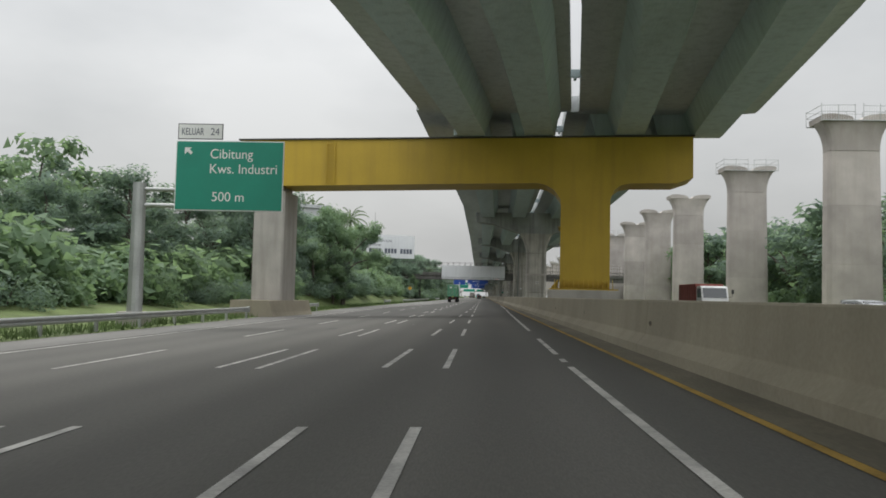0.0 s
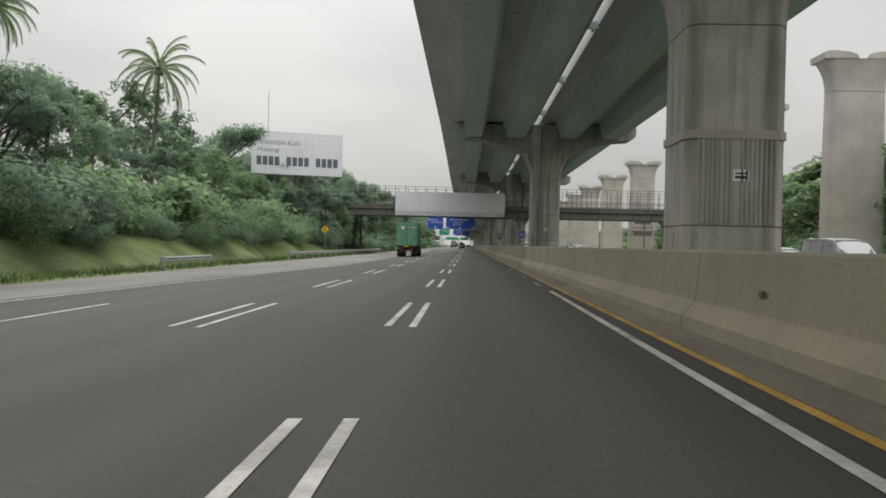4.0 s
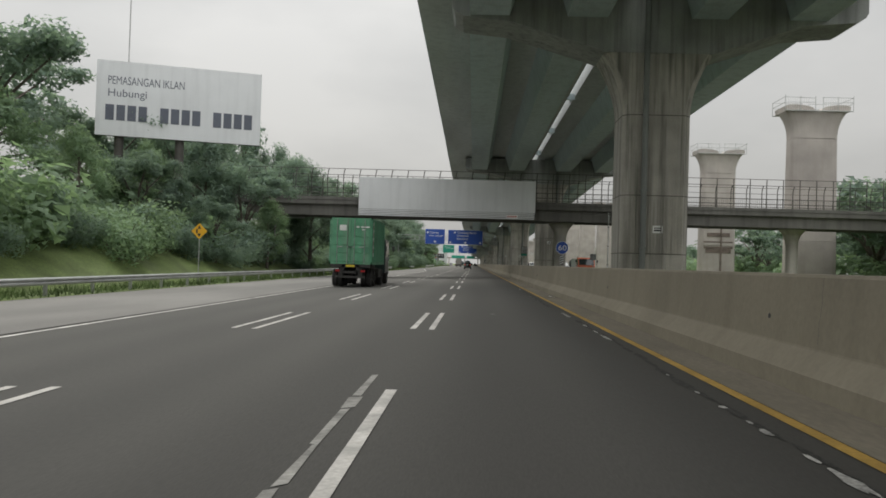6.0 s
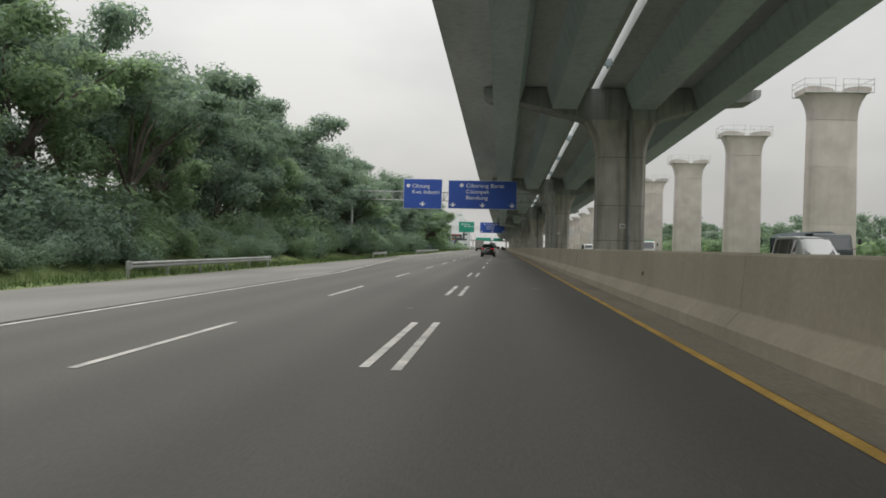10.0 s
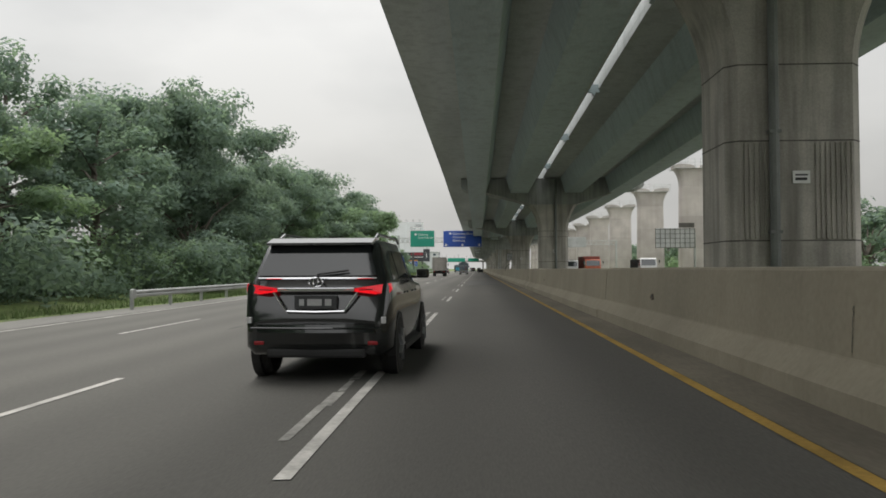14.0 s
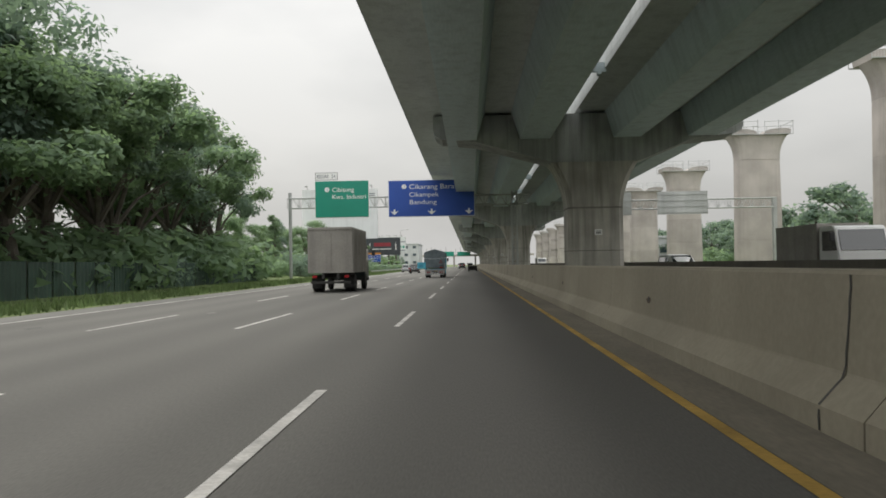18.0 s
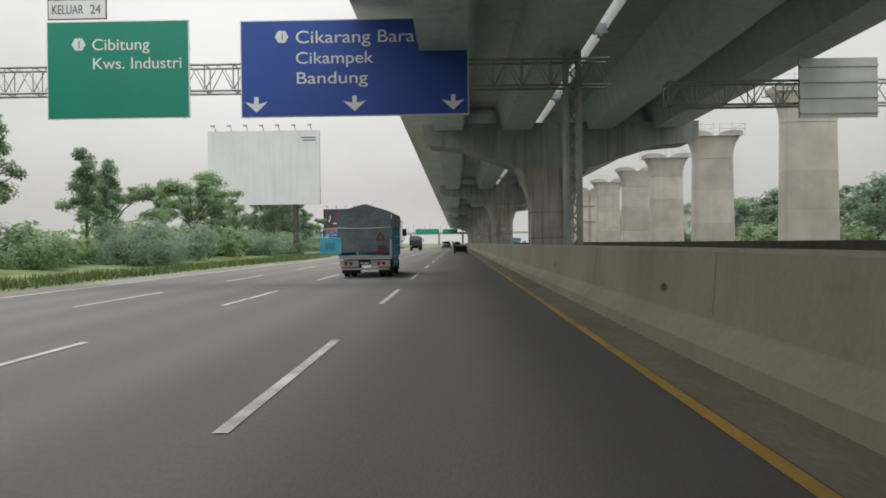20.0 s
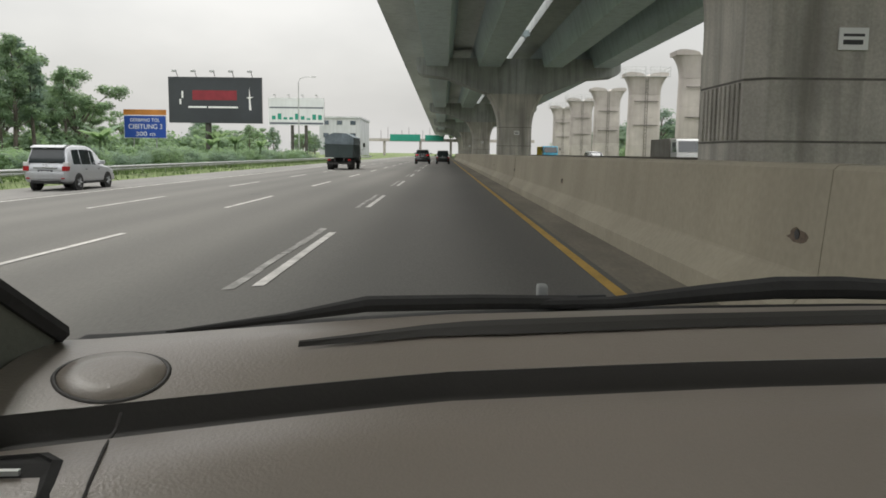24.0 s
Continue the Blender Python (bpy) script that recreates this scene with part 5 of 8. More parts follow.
# ---- trees ----
def leaf_mesh(name, blobs, per, size, seed, mat, flat=1.0, three=False):
    """Many small bent leaf sprays scattered through the shells of the given blobs."""
    g = np.random.default_rng(seed)
    cs, rs = np.array([b[0] for b in blobs]), np.array([b[1] for b in blobs])
    n = per * len(blobs)
    idx = np.repeat(np.arange(len(blobs)), per)
    d = g.normal(size=(n, 3))
    d /= np.linalg.norm(d, axis=1)[:, None]
    rad = rs[idx] * (0.3 + 0.95 * g.random(n) ** 0.8)
    c = cs[idx] + d * rad[:, None] * np.array([1, 1, flat])
    u = g.normal(size=(n, 3))
    nrm = d * 0.9 + g.normal(size=(n, 3)) * 0.5 + np.array([0, 0, 0.6])
    nrm /= np.linalg.norm(nrm, axis=1)[:, None]
    u -= nrm * (u * nrm).sum(1)[:, None]
    u /= np.linalg.norm(u, axis=1)[:, None]
    v = np.cross(nrm, u)
    s = size * (0.6 + 0.8 * g.random(n))[:, None]
    drop = nrm * s * 0.25
    a = c - u * s
    b = c + v * s * 0.45
    e = c + u * s - drop
    f = c - v * s * 0.45
    if three:
        verts = np.stack([a, f + u * s * 0.6, b + u * s * 0.3], 1).reshape(-1, 3)
    else:
        verts = np.stack([a, b, e, f], 1).reshape(-1, 3)
    faces = np.arange(len(verts)).reshape(n, -1)
    me = bpy.data.meshes.new(name)
    me.from_pydata(verts.tolist(), [], faces.tolist())
    me.materials.append(mat)
    if three:
        soft = d * 0.75 + nrm * 0.55 + np.array([0, 0, 0.1])
        soft /= np.linalg.norm(soft, axis=1)[:, None]
        me.polygons.foreach_set("use_smooth", [True] * n)
        me.normals_split_custom_set_from_vertices(np.repeat(soft, 3, axis=0).tolist())
    return me


def tree_parts(kind, seed):
    """Trunk with limbs, and a crown of leaf clumps round the limb ends, for a tree 10 m high."""
    R = random.Random(seed)
    bm = bmesh.new()
    blobs = []
    if kind == "spread":
        fork = 2.6 + R.random()
        tube([(0, 0, -0.4), (0.08, 0.05, 1.2), (R.uniform(-0.2, 0.2), R.uniform(-0.2, 0.2), fork)], [0.3, 0.23, 0.19], 8, bm)
        for k in range(9):
            a = k * 2.4 + R.uniform(-0.4, 0.4)
            r = R.uniform(1.6, 4.3)
            z = R.uniform(5.2, 9.2) - 0.35 * max(0, r - 2.5)
            e = (r * math.cos(a), r * math.sin(a), z)
            tube([(0, 0, fork - 0.2), (e[0] * 0.4, e[1] * 0.4, fork + (z - fork) * 0.55), e], [0.13, 0.08, 0.03], 5, bm)
            for j in range(4):
                q = R.uniform(0, 6.3)
                rr = R.uniform(0.3, 1.5)
                blobs.append(((e[0] + rr * math.cos(q), e[1] + rr * math.sin(q), e[2] + R.uniform(-0.5, 0.7)), R.uniform(0.6, 1.25)))
        return bm, blobs, 0.6
    if kind == "round":
        tube([(0, 0, -0.4), (0.1, 0, 3.0), (0.0, 0.1, 7.5)], [0.26, 0.2, 0.06], 8, bm)
        for k in range(13):
            a = k * 2.4
            z = 2.6 + 6.3 * k / 12
            r = (2.9 - 0.26 * (z - 4.5) ** 2 / 2.2) * R.uniform(0.6, 1.05)
            r = max(0.4, r)
            e = (r * math.cos(a), r * math.sin(a), z)
            tube([(0.05, 0, z - 1.2), (e[0] * 0.6, e[1] * 0.6, z - 0.3), e], [0.09, 0.05, 0.02], 5, bm)
            for j in range(3):
                blobs.append(((e[0] + R.uniform(-0.9, 0.9), e[1] + R.uniform(-0.9, 0.9), e[2] + R.uniform(-0.6, 0.9)), R.uniform(0.6, 1.15)))
        return bm, blobs, 0.85
    # tall and open
    tube([(0, 0, -0.4), (0.15, 0.1, 4.0), (0.0, 0.2, 9.0)], [0.2, 0.14, 0.04], 7, bm)
    for k in range(11):
        a = k * 2.4
        z = 3.6 + 5.9 * k / 10
        r = R.uniform(0.6, 2.0) * (1.15 - 0.05 * k)
        e = (r * math.cos(a), r * math.sin(a), z + 0.5)
        tube([(0.1, 0.1, z - 0.7), e], [0.05, 0.02], 5, bm)
        blobs.append((e, R.uniform(0.45, 0.8)))
        blobs.append(((e[0] * 0.6, e[1] * 0.6, e[2] + 0.4), R.uniform(0.4, 0.7)))
    return bm, blobs, 0.8


TREES, FAR_TREES = [], []
for i, (kind, per, size, mat) in enumerate((("spread", 290, 0.165, LEAF), ("spread", 290, 0.16, LEAF), ("spread", 280, 0.17, LEAF_B), ("round", 265, 0.16, LEAF), ("round", 265, 0.165, LEAF_B), ("round", 265, 0.155, LEAF), ("open", 220, 0.16, LEAF_B), ("open", 220, 0.155, LEAF))):
    bm, blobs, flat = tree_parts(kind, 40 + i)
    wood = bpy.data.meshes.new("trunk")
    bm.to_mesh(wood)
    bm.free()
    wood.materials.append(BARK)
    TREES.append((kind, wood, leaf_mesh("crown", blobs, per, size, 70 + i, mat, flat, True)))
    FAR_TREES.append((kind, wood, leaf_mesh("crown", blobs, per // 6, size * 2.1, 90 + i, mat, flat, True)))

TREE_WORDS = {"spread": "broad spreading roadside tree with layered dark green crown", "round": "dense round-crowned green roadside tree", "open": "slender young tree with an open crown"}
WOODS = []
def plant(i, x, y, z, h, turn=0, wide=1.0):
    # none inside the hall
    u, v = 0.875 * (x + 35.4) + 0.485 * (y - 101.4), -0.485 * (x + 35.4) + 0.875 * (y - 101.4)
    if -2.5 < u < 15 and -2.2 < v < 17:
        return None
    if x > 40:
        h *= lerp(y, [(60, 1.35), (130, 1.7), (210, 1.5), (260, 0.8), (300, 0.6), (350, 0.65), (420, 1.0), (600, 1.0)])
        WOODS.append((i, pose(x, y, z, 0, 0, turn) @ Matrix.Diagonal((h / 10 * wide, h / 10 * wide, h / 10, 1))))
        return None
    kind, wood, crown = (FAR_TREES if x > 0 or x < -32 or y > 640 else TREES)[i]
    t = thing("tree", TREE_WORDS[kind], "tree", (x, y, z), turn, group="roadside trees")
    t.scale = (h / 10 * wide, h / 10 * wide, h / 10)
    for nm, me in (("trunk", wood), ("crown", crown)):
        o = new(nm, me)
        o.parent = t
    return t


def ground_z(x, y):
    return lerp(-x, [(17, -0.3), (20.5, bank(y) * 0.4), (24, bank(y) * 0.85), (30, bank(y)), (60, bank(y) + 0.3)])


RT = random.Random(5)
def row(y0, y1, step, xs, hs, kinds, wide=(0.9, 1.25), cut=(0, 0, 1)):
    y = y0
    while y < y1:
        x = RT.uniform(*xs)
        plant(RT.choice(kinds), x, y + RT.uniform(-1, 1), ground_z(x, y), RT.uniform(*hs) * (cut[2] if cut[0] < y < cut[1] else 1), RT.uniform(0, 360), RT.uniform(*wide))
        y += step * RT.uniform(0.8, 1.2)


row(12, 62, 6.0, (-31, -25), (7.6, 9.2), (3, 5, 3, 5), (1.15, 1.5))
row(-30, 60, 7.0, (-44, -34), (11, 12.8), (0, 1, 2, 3))
row(64, 128, 6.0, (-29, -24), (7.5, 10.5), (0, 2, 3, 4))
row(70, 180, 7.5, (-40, -31), (11, 13.5), (0, 1, 3, 5), cut=(60, 140, 0.66))
row(132, 180, 6.5, (-28, -23.5), (6.0, 8.5), (1, 2, 4, 6))
row(186, 200, 5.0, (-36, -27), (10.5, 13), (0, 3, 5))
row(208, 238, 4.8, (-25, -22), (10.5, 13), (0, 1, 3, 5), (0.65, 0.85))
row(241, 257, 4.6, (-25, -21.5), (6.3, 7.8), (2, 3, 4))
row(258, 300, 4.6, (-25, -21.5), (9.3, 11.3), (0, 2, 3, 4, 5))
row(206, 227, 6.0, (-35, -26), (14, 16.5), (0, 1, 3, 5), (0.7, 0.9))
row(246, 300, 5.5, (-30, -26), (13.2, 15.0), (0, 1, 3, 5))
row(300, 366, 4.6, (-24.5, -21.0), (8.5, 10.5), (0, 5, 2, 3), (1.1, 1.4))
row(300, 366, 6.0, (-34, -26), (11, 13.5), (0, 1, 5))
row(294, 350, 4.8, (-30, -25.5), (14.0, 15.8), (0, 1, 5))
row(369, 379, 4.6, (-24.5, -20.5), (8.5, 10.0), (0, 3, 4, 5), (1.0, 1.2))
row(380, 402, 4.6, (-24.5, -20.5), (10.0, 12.0), (0, 3, 4, 5), (1.0, 1.3))
row(379, 396, 4.5, (-26.5, -23.5), (15.2, 16.4), (0, 1, 5), (0.8, 0.95))
row(404, 420, 4.6, (-24.5, -21.5), (10.5, 12.0), (0, 3, 4, 5), (1.0, 1.3))
row(404, 420, 5.5, (-29, -25.5), (13.2, 14.4), (0, 1, 5))
row(420, 456, 4.8, (-24.5, -21.0), (10.8, 12.2), (0, 1, 2), (1.05, 1.25))
row(420, 456, 5.5, (-29, -25.5), (14.6, 15.8), (0, 1, 5))
row(457, 480, 4.5, (-24.5, -21.0), (12.2, 13.6), (0, 1, 2), (1.1, 1.35))
row(457, 480, 5.5, (-31, -26), (14.0, 15.5), (0, 1, 5))
row(481, 494, 4.5, (-24.5, -21), (11.5, 12.8), (0, 1, 2), (1.0, 1.2))
row(92, 102, 5.0, (-25.0, -23.5), (8.3, 9.5), (0, 1, 5), (0.9, 1.1))
row(104, 116, 4.5, (-25.0, -23.5), (7.2, 8.4), (0, 1, 5), (0.9, 1.1))
plant(2, -18.6, 88.5, ground_z(-18.6, 88.5), 12.3, 30, 0.85)
plant(4, -20.5, 84.5, ground_z(-20.5, 84.5), 11.2, 130, 1.0)
plant(2, -21.8, 91.0, ground_z(-21.8, 91), 10.8, 210, 0.9)
for k, (x, y, h, w) in enumerate(((-22.5, 74.5, 8.0, 1.1), (-20.8, 79.5, 7.2, 1.2), (-20.0, 85.5, 6.6, 1.35), (-19.6, 90.5, 6.0, 1.3), (-20.8, 95.5, 6.8, 1.2), (-23.0, 83.0, 9.5, 1.1), (-18.4, 86.2, 4.6, 1.5), (-18.9, 82.6, 4.8, 1.5))):
    plant((3, 4, 5)[k % 3], x, y, ground_z(x, y) - 0.6, h, 55 * k, w)
plant(0, -21.5, 62.5, ground_z(-21.5, 62.5), 11.3, 75, 0.72)
plant(3, -22.5, 60.0, ground_z(-22.5, 60), 10.0, 15, 0.9)
row(484, 560, 6.0, (-32, -23), (6, 9), (2, 4, 6, 7))
plant(3, -25.0, 584.5, 0.2, 10.3, 40)
plant(1, -29.0, 588.5, 0.2, 9.0, 80)
row(592, 640, 4.5, (-42, -31), (4.5, 7.0), (4, 6, 7, 2))
row(598, 622, 8.0, (-32, -28), (6.5, 8.0), (6, 7))
for k, (x, y, h) in enumerate(((-29.5, 619, 8.3), (-32.5, 625, 9.0), (-30.5, 631, 7.6), (-35.5, 634, 9.2))):
    plant((6, 7, 2, 6)[k], x, y, 0.3, h, 70 * k, 1.1)
row(664, 900, 8.0, (-42, -29), (4.5, 7), (2, 4, 5))
# beyond the railway piers
row(40, 900, 8.0, (45, 54), (6.5, 9.5), (0, 1, 3, 4, 5), (1.2, 1.6))
row(20, 900, 10.0, (44, 58), (7.5, 11), (0, 1, 3, 4, 5), (1.1, 1.5))
row(60, 900, 16.0, (62, 80), (9, 13), (0, 1, 3, 5), (1.1, 1.5))


# the woods beyond the railway, too many and too far to count
wv, wf, wm, base = [], [], [], 0
for i, m in WOODS:
    mm = np.array(m)
    for slot, me in ((2, FAR_TREES[i][1]), (1 if i in (2, 4, 6) else 0, FAR_TREES[i][2])):
        co = np.empty(len(me.vertices) * 3)
        me.vertices.foreach_get("co", co)
        wv.append(co.reshape(-1, 3) @ mm[:3, :3].T + mm[:3, 3])
        wf += [tuple(base + v for v in p.vertices) for p in me.polygons]
        wm += [slot] * len(me.polygons)
        base += len(me.vertices)
me = bpy.data.meshes.new("distant_woods")
me.from_pydata(np.concatenate(wv).tolist(), [], wf)
for mat in (LEAF, LEAF_B, BARK):
    me.materials.append(mat)
me.polygons.foreach_set("material_index", wm)
tagged(new("distant_woods", me), "green belt of trees beyond the railway piers", "trees", "", "stuff")


# low bushes under the trees and along the far side
def bush_mesh(seed, mat, per=290, size=0.09):
    R = random.Random(seed)
    blobs = [((R.uniform(-1.3, 1.3), R.uniform(-1.3, 1.3), R.uniform(0.3, 1.5)), R.uniform(0.5, 0.85)) for _ in range(12)]
    return leaf_mesh("foliage", blobs, per, size, seed, mat, 0.9, True)


BUSHES = [bush_mesh(200, LEAF), bush_mesh(201, LEAF_B), bush_mesh(202, LEAF)]
LOW_BUSHES = [bush_mesh(200, LEAF, 75, 0.21), bush_mesh(201, LEAF_B, 75, 0.21), bush_mesh(202, LEAF, 75, 0.21)]
STEMS = []
for seed in (200, 201, 202):
    R = random.Random(seed)
    bm = bmesh.new()
    for k in range(6):
        a = k * 1.05 + R.uniform(-0.3, 0.3)
        q = R.uniform(0.5, 1.0)
        tube([(0.08 * math.cos(a), 0.08 * math.sin(a), -0.1), (q * 0.5 * math.cos(a), q * 0.5 * math.sin(a), 0.6), (q * math.cos(a), q * math.sin(a), 1.4)], [0.03, 0.02, 0.008], 4, bm)
    me = bpy.data.meshes.new("stems")
    bm.to_mesh(me)
    bm.free()
    me.materials.append(BARK)
    STEMS.append(me)
SPOTS = []
def bushes(y0, y1, step, xs, hs):
    y = y0
    while y < y1:
        x = RT.uniform(*xs)
        k = RT.uniform(*hs)
        SPOTS.append((RT.randrange(3), x, y, (ground_z(x, y) if x < 0 else 0.2) - 0.15, RT.uniform(0, 360), k))
        y += step * RT.uniform(0.7, 1.3)


bushes(8, 64, 1.8, (-27, -21.5), (0.7, 1.3))
bushes(64, 300, 2.2, (-27, -21.5), (0.9, 2.0))
bushes(60, 300, 2.4, (-23.5, -20.0), (0.7, 1.5))
bushes(206, 300, 1.5, (-20.2, -18.4), (0.5, 1.0))
bushes(300, 390, 1.6, (-23.5, -19.5), (1.2, 2.1))
bushes(484, 585, 2.6, (-27, -21), (0.9, 1.8))
bushes(586, 700, 2.2, (-29, -20), (0.4, 0.9))
bushes(590, 700, 2.2, (-36, -30), (0.9, 1.7))
bushes(588, 668, 1.2, (-26.5, -20.0), (0.5, 0.85))
bushes(30, 760, 5.0, (42, 48), (1.2, 2.2))
bushes(100, 112, 3.0, (7, 9), (0.5, 0.7))
bushes(14, 66, 1.3, (-30, -24.5), (1.5, 2.5))
bushes(26, 68, 2.0, (-36, -31), (2.0, 3.0))
bushes(398, 436, 2.4, (-26, -22.5), (1.2, 1.8))
bushes(454, 497, 1.7, (-27, -22.5), (1.5, 2.3))
SPOTS.sort(key=lambda q: (q[1] > 20) * 100 + abs(q[1]))
rest_v = []
for i, (kind, x, y, z, turn, k) in enumerate(SPOTS):
    m = pose(x, y, z, 0, 0, turn) @ Matrix.Diagonal((k * 1.2, k * 1.2, k, 1))
    if i < 290:
        b = new("bush")
        tagged(b, "leafy green bush in the undergrowth", "bush", "roadside bushes")
        b.matrix_basis = m
        for nm, me in (("foliage", BUSHES[kind]), ("stems", STEMS[kind])):
            o = new(nm, me)
            o.parent = b
    else:
        src = LOW_BUSHES[kind]
        co = np.empty(len(src.vertices) * 3)
        src.vertices.foreach_get("co", co)
        mm = np.array(m)
        rest_v.append(co.reshape(-1, 3) @ mm[:3, :3].T + mm[:3, 3])
rest_v = np.concatenate(rest_v)
me = bpy.data.meshes.new("undergrowth")
me.from_pydata(rest_v.tolist(), [], np.arange(len(rest_v)).reshape(-1, 3).tolist())
me.materials.append(LEAF_B)
tagged(new("undergrowth", me), "mixed green undergrowth further from the road", "shrubs", "", "stuff")


# coconut palms and banana plants
def frond(bm, base, a, length, rise, w=0.5):
    """One feathered leaf that leaves the crown at the angle rise and bows under its weight."""
    pts, p, e = [], Vector(base), rise
    for k in range(9):
        pts.append(p.copy())
        p += Vector((math.cos(e) * math.cos(a), math.cos(e) * math.sin(a), math.sin(e))) * (length / 8)
        e -= 0.11 + 0.13 * max(0.0, math.cos(e))
    side = Vector((-math.sin(a), math.cos(a), 0))
    for k in range(8):
        d = pts[k + 1] - pts[k]
        for j in range(4):
            f = (k + j / 4) / 8
            if f < 0.1:
                continue
            q0 = pts[k] + d * (j / 4)
            ln = w * (0.5 + 1.3 * f) if f < 0.4 else w * (1.02 - 0.75 * (f - 0.4))
            for sgn in (-1, 1):
                q1 = q0 + side * sgn * ln * 0.62 + d * 0.55 - Vector((0, 0, 0.8 * ln))
                bm.faces.new([bm.verts.new(q0), bm.verts.new(q0 + d * 0.24), bm.verts.new(q1)])
    tube(pts, [0.045] + [0.03] * 7 + [0.008], 4, bm)


def palm(x, y, z, h, seed, reach=1.0, label="tall coconut palm with drooping fronds above the trees"):
    R = random.Random(seed)
    p = thing("palm_tree", label, "palm", (x, y, z), group="palms")
    part("trunk", tube([(0, 0, -0.3), (0.15, 0, h * 0.5), (0.5, 0.1, h)], [0.2, 0.15, 0.13], 9), BARK, p)
    for k in range(30):
        bm = bmesh.new()
        frond(bm, (0.5, 0.1, h), k * 2.4, reach * R.uniform(3.9, 4.8), 1.45 - 2.1 * k / 29 + R.uniform(-0.15, 0.15))
        part("frond", bm, LEAF_P, p)
    for k in range(6 if reach > 0.9 else 0):
        nut = bmesh.new()
        bmesh.ops.create_icosphere(nut, subdivisions=1, radius=0.15, matrix=Matrix.Translation((0.5 + 0.26 * math.cos(k * 1.05), 0.1 + 0.26 * math.sin(k * 1.05), h - 0.3 - 0.08 * (k % 2))) @ Matrix.Diagonal((0.85, 0.85, 1.2, 1)))
        part("coconut", nut, LEAF_P, p, "pale green husk", True)


for k, (x, y, h, w) in enumerate(((-21.3, 193.2, 9.2, 0.9), (-24.2, 191.5, 11.0, 0.9), (-19.4, 195.2, 6.6, 0.9), (-26.8, 194.5, 12.0, 0.9), (-17.8, 207.0, 11.6, 0.8), (-20.2, 205.5, 10.2, 0.8), (-24.4, 177.5, 6.4, 1.1), (-21.9, 179.5, 5.6, 1.1), (-27.6, 176.5, 6.9, 1.1), (-20.2, 182.0, 5.0, 1.2))):
    plant((0, 3, 4, 1, 3, 5)[k % 6], x, y, ground_z(x, y) - 0.3, h, 47 * k, w)
for k in range(16):
    plant((6, 7, 6, 2)[k % 4], -30.0 - 2.1 * (k % 4), 600 + 2.3 * k, 0.2, 4.6 + 1.3 * ((k * 7) % 5) / 2, 61 * k, 1.05)


palm(-27.8, 143.5, 2.6, 13.4, 3)
palm(-31.5, 125.5, 2.8, 13.2, 5, 0.75, "royal palm with a straight bare trunk and short fronds")
palm(-33.0, 125.0, 2.8, 13.4, 6, 0.75, "royal palm with a straight bare trunk and short fronds")
palm(66, 352, 0.4, 7.5, 9)


def banana(x, y, z, s, seed):
    R = random.Random(seed)
    p = thing("banana_plant", "banana plant with broad ragged leaves", "plant", (x, y, z), group="banana plants")
    part("stem", tube([(0, 0, -0.2), (0, 0, 1.6 * s)], [0.14, 0.1], 8), LEAF_P, p)
    for k in range(8):
        a = k * 2.4
        bm = bmesh.new()
        up, out = R.uniform(1.0, 2.2) * s, R.uniform(0.9, 1.7) * s
        prev = None
        for j in range(7):
            f = j / 6
            c = Vector((out * f * math.cos(a), out * f * math.sin(a), 1.5 * s + up * (f - 0.62 * f * f)))
            wd = 0.3 * s * math.sin(math.pi * min(1, 0.12 + f * 0.85))
            sd = Vector((-math.sin(a), math.cos(a), 0)) * wd
            rowv = [bm.verts.new(c - sd - Vector((0, 0, wd * 0.4))), bm.verts.new(c), bm.verts.new(c + sd - Vector((0, 0, wd * 0.4)))]
            if prev:
                bm.faces.new((prev[0], prev[1], rowv[1], rowv[0]))
                bm.faces.new((prev[1], prev[2], rowv[2], rowv[1]))
            prev = rowv
        part("leaf", bm, LEAF_B, p)


for k, (x, y) in enumerate(((-24, 648), (-22.5, 652), (-25.5, 656), (-21.5, 660), (-26, 625))):
    banana(x, y, 0.2, 1.1 + 0.2 * (k % 3), k)

# grass blades on the verge nearest to the road
def grass(name, y0, y1, n, seed):
    g = np.random.default_rng(seed)
    ys = g.uniform(y0, y1, n)
    ex = np.interp(ys, [p[0] for p in GRASS_EDGE], [p[1] for p in GRASS_EDGE])
    off = g.uniform(0.05, 4.2, n) ** 1.0
    xs = ex - off
    fl = np.interp(ys, [330, 420, 520, 560], [0.028, 0, 0, 0.015])
    z0 = np.where(off < 0.4, fl * np.maximum(-17, xs), -0.42 + 0.4 * (ys > 400))
    z0 = np.where(off > 1.6, -0.42 + 0.4 * (ys > 400), z0)
    a = g.uniform(0, 6.28, n)
    h = g.uniform(0.1, 0.42, n)
    w = 0.035
    dx, dy = np.cos(a) * w, np.sin(a) * w
    lean = g.normal(size=(n, 2)) * 0.09
    v = np.stack([np.stack([xs - dx, ys - dy, z0], 1), np.stack([xs + dx, ys + dy, z0], 1), np.stack([xs + lean[:, 0], ys + lean[:, 1], z0 + h], 1)], 1).reshape(-1, 3)
    me = bpy.data.meshes.new(name)
    me.from_pydata(v.tolist(), [], np.arange(3 * n).reshape(-1, 3).tolist())
    me.materials.append(GRASS_BLADE)
    return tagged(new(name, me), "short bright green grass along the shoulder", "grass", "", "stuff")


grass("verge_grass", -20, 480, 60000, 1)
grass("verge_grass", 480, 720, 22000, 2)

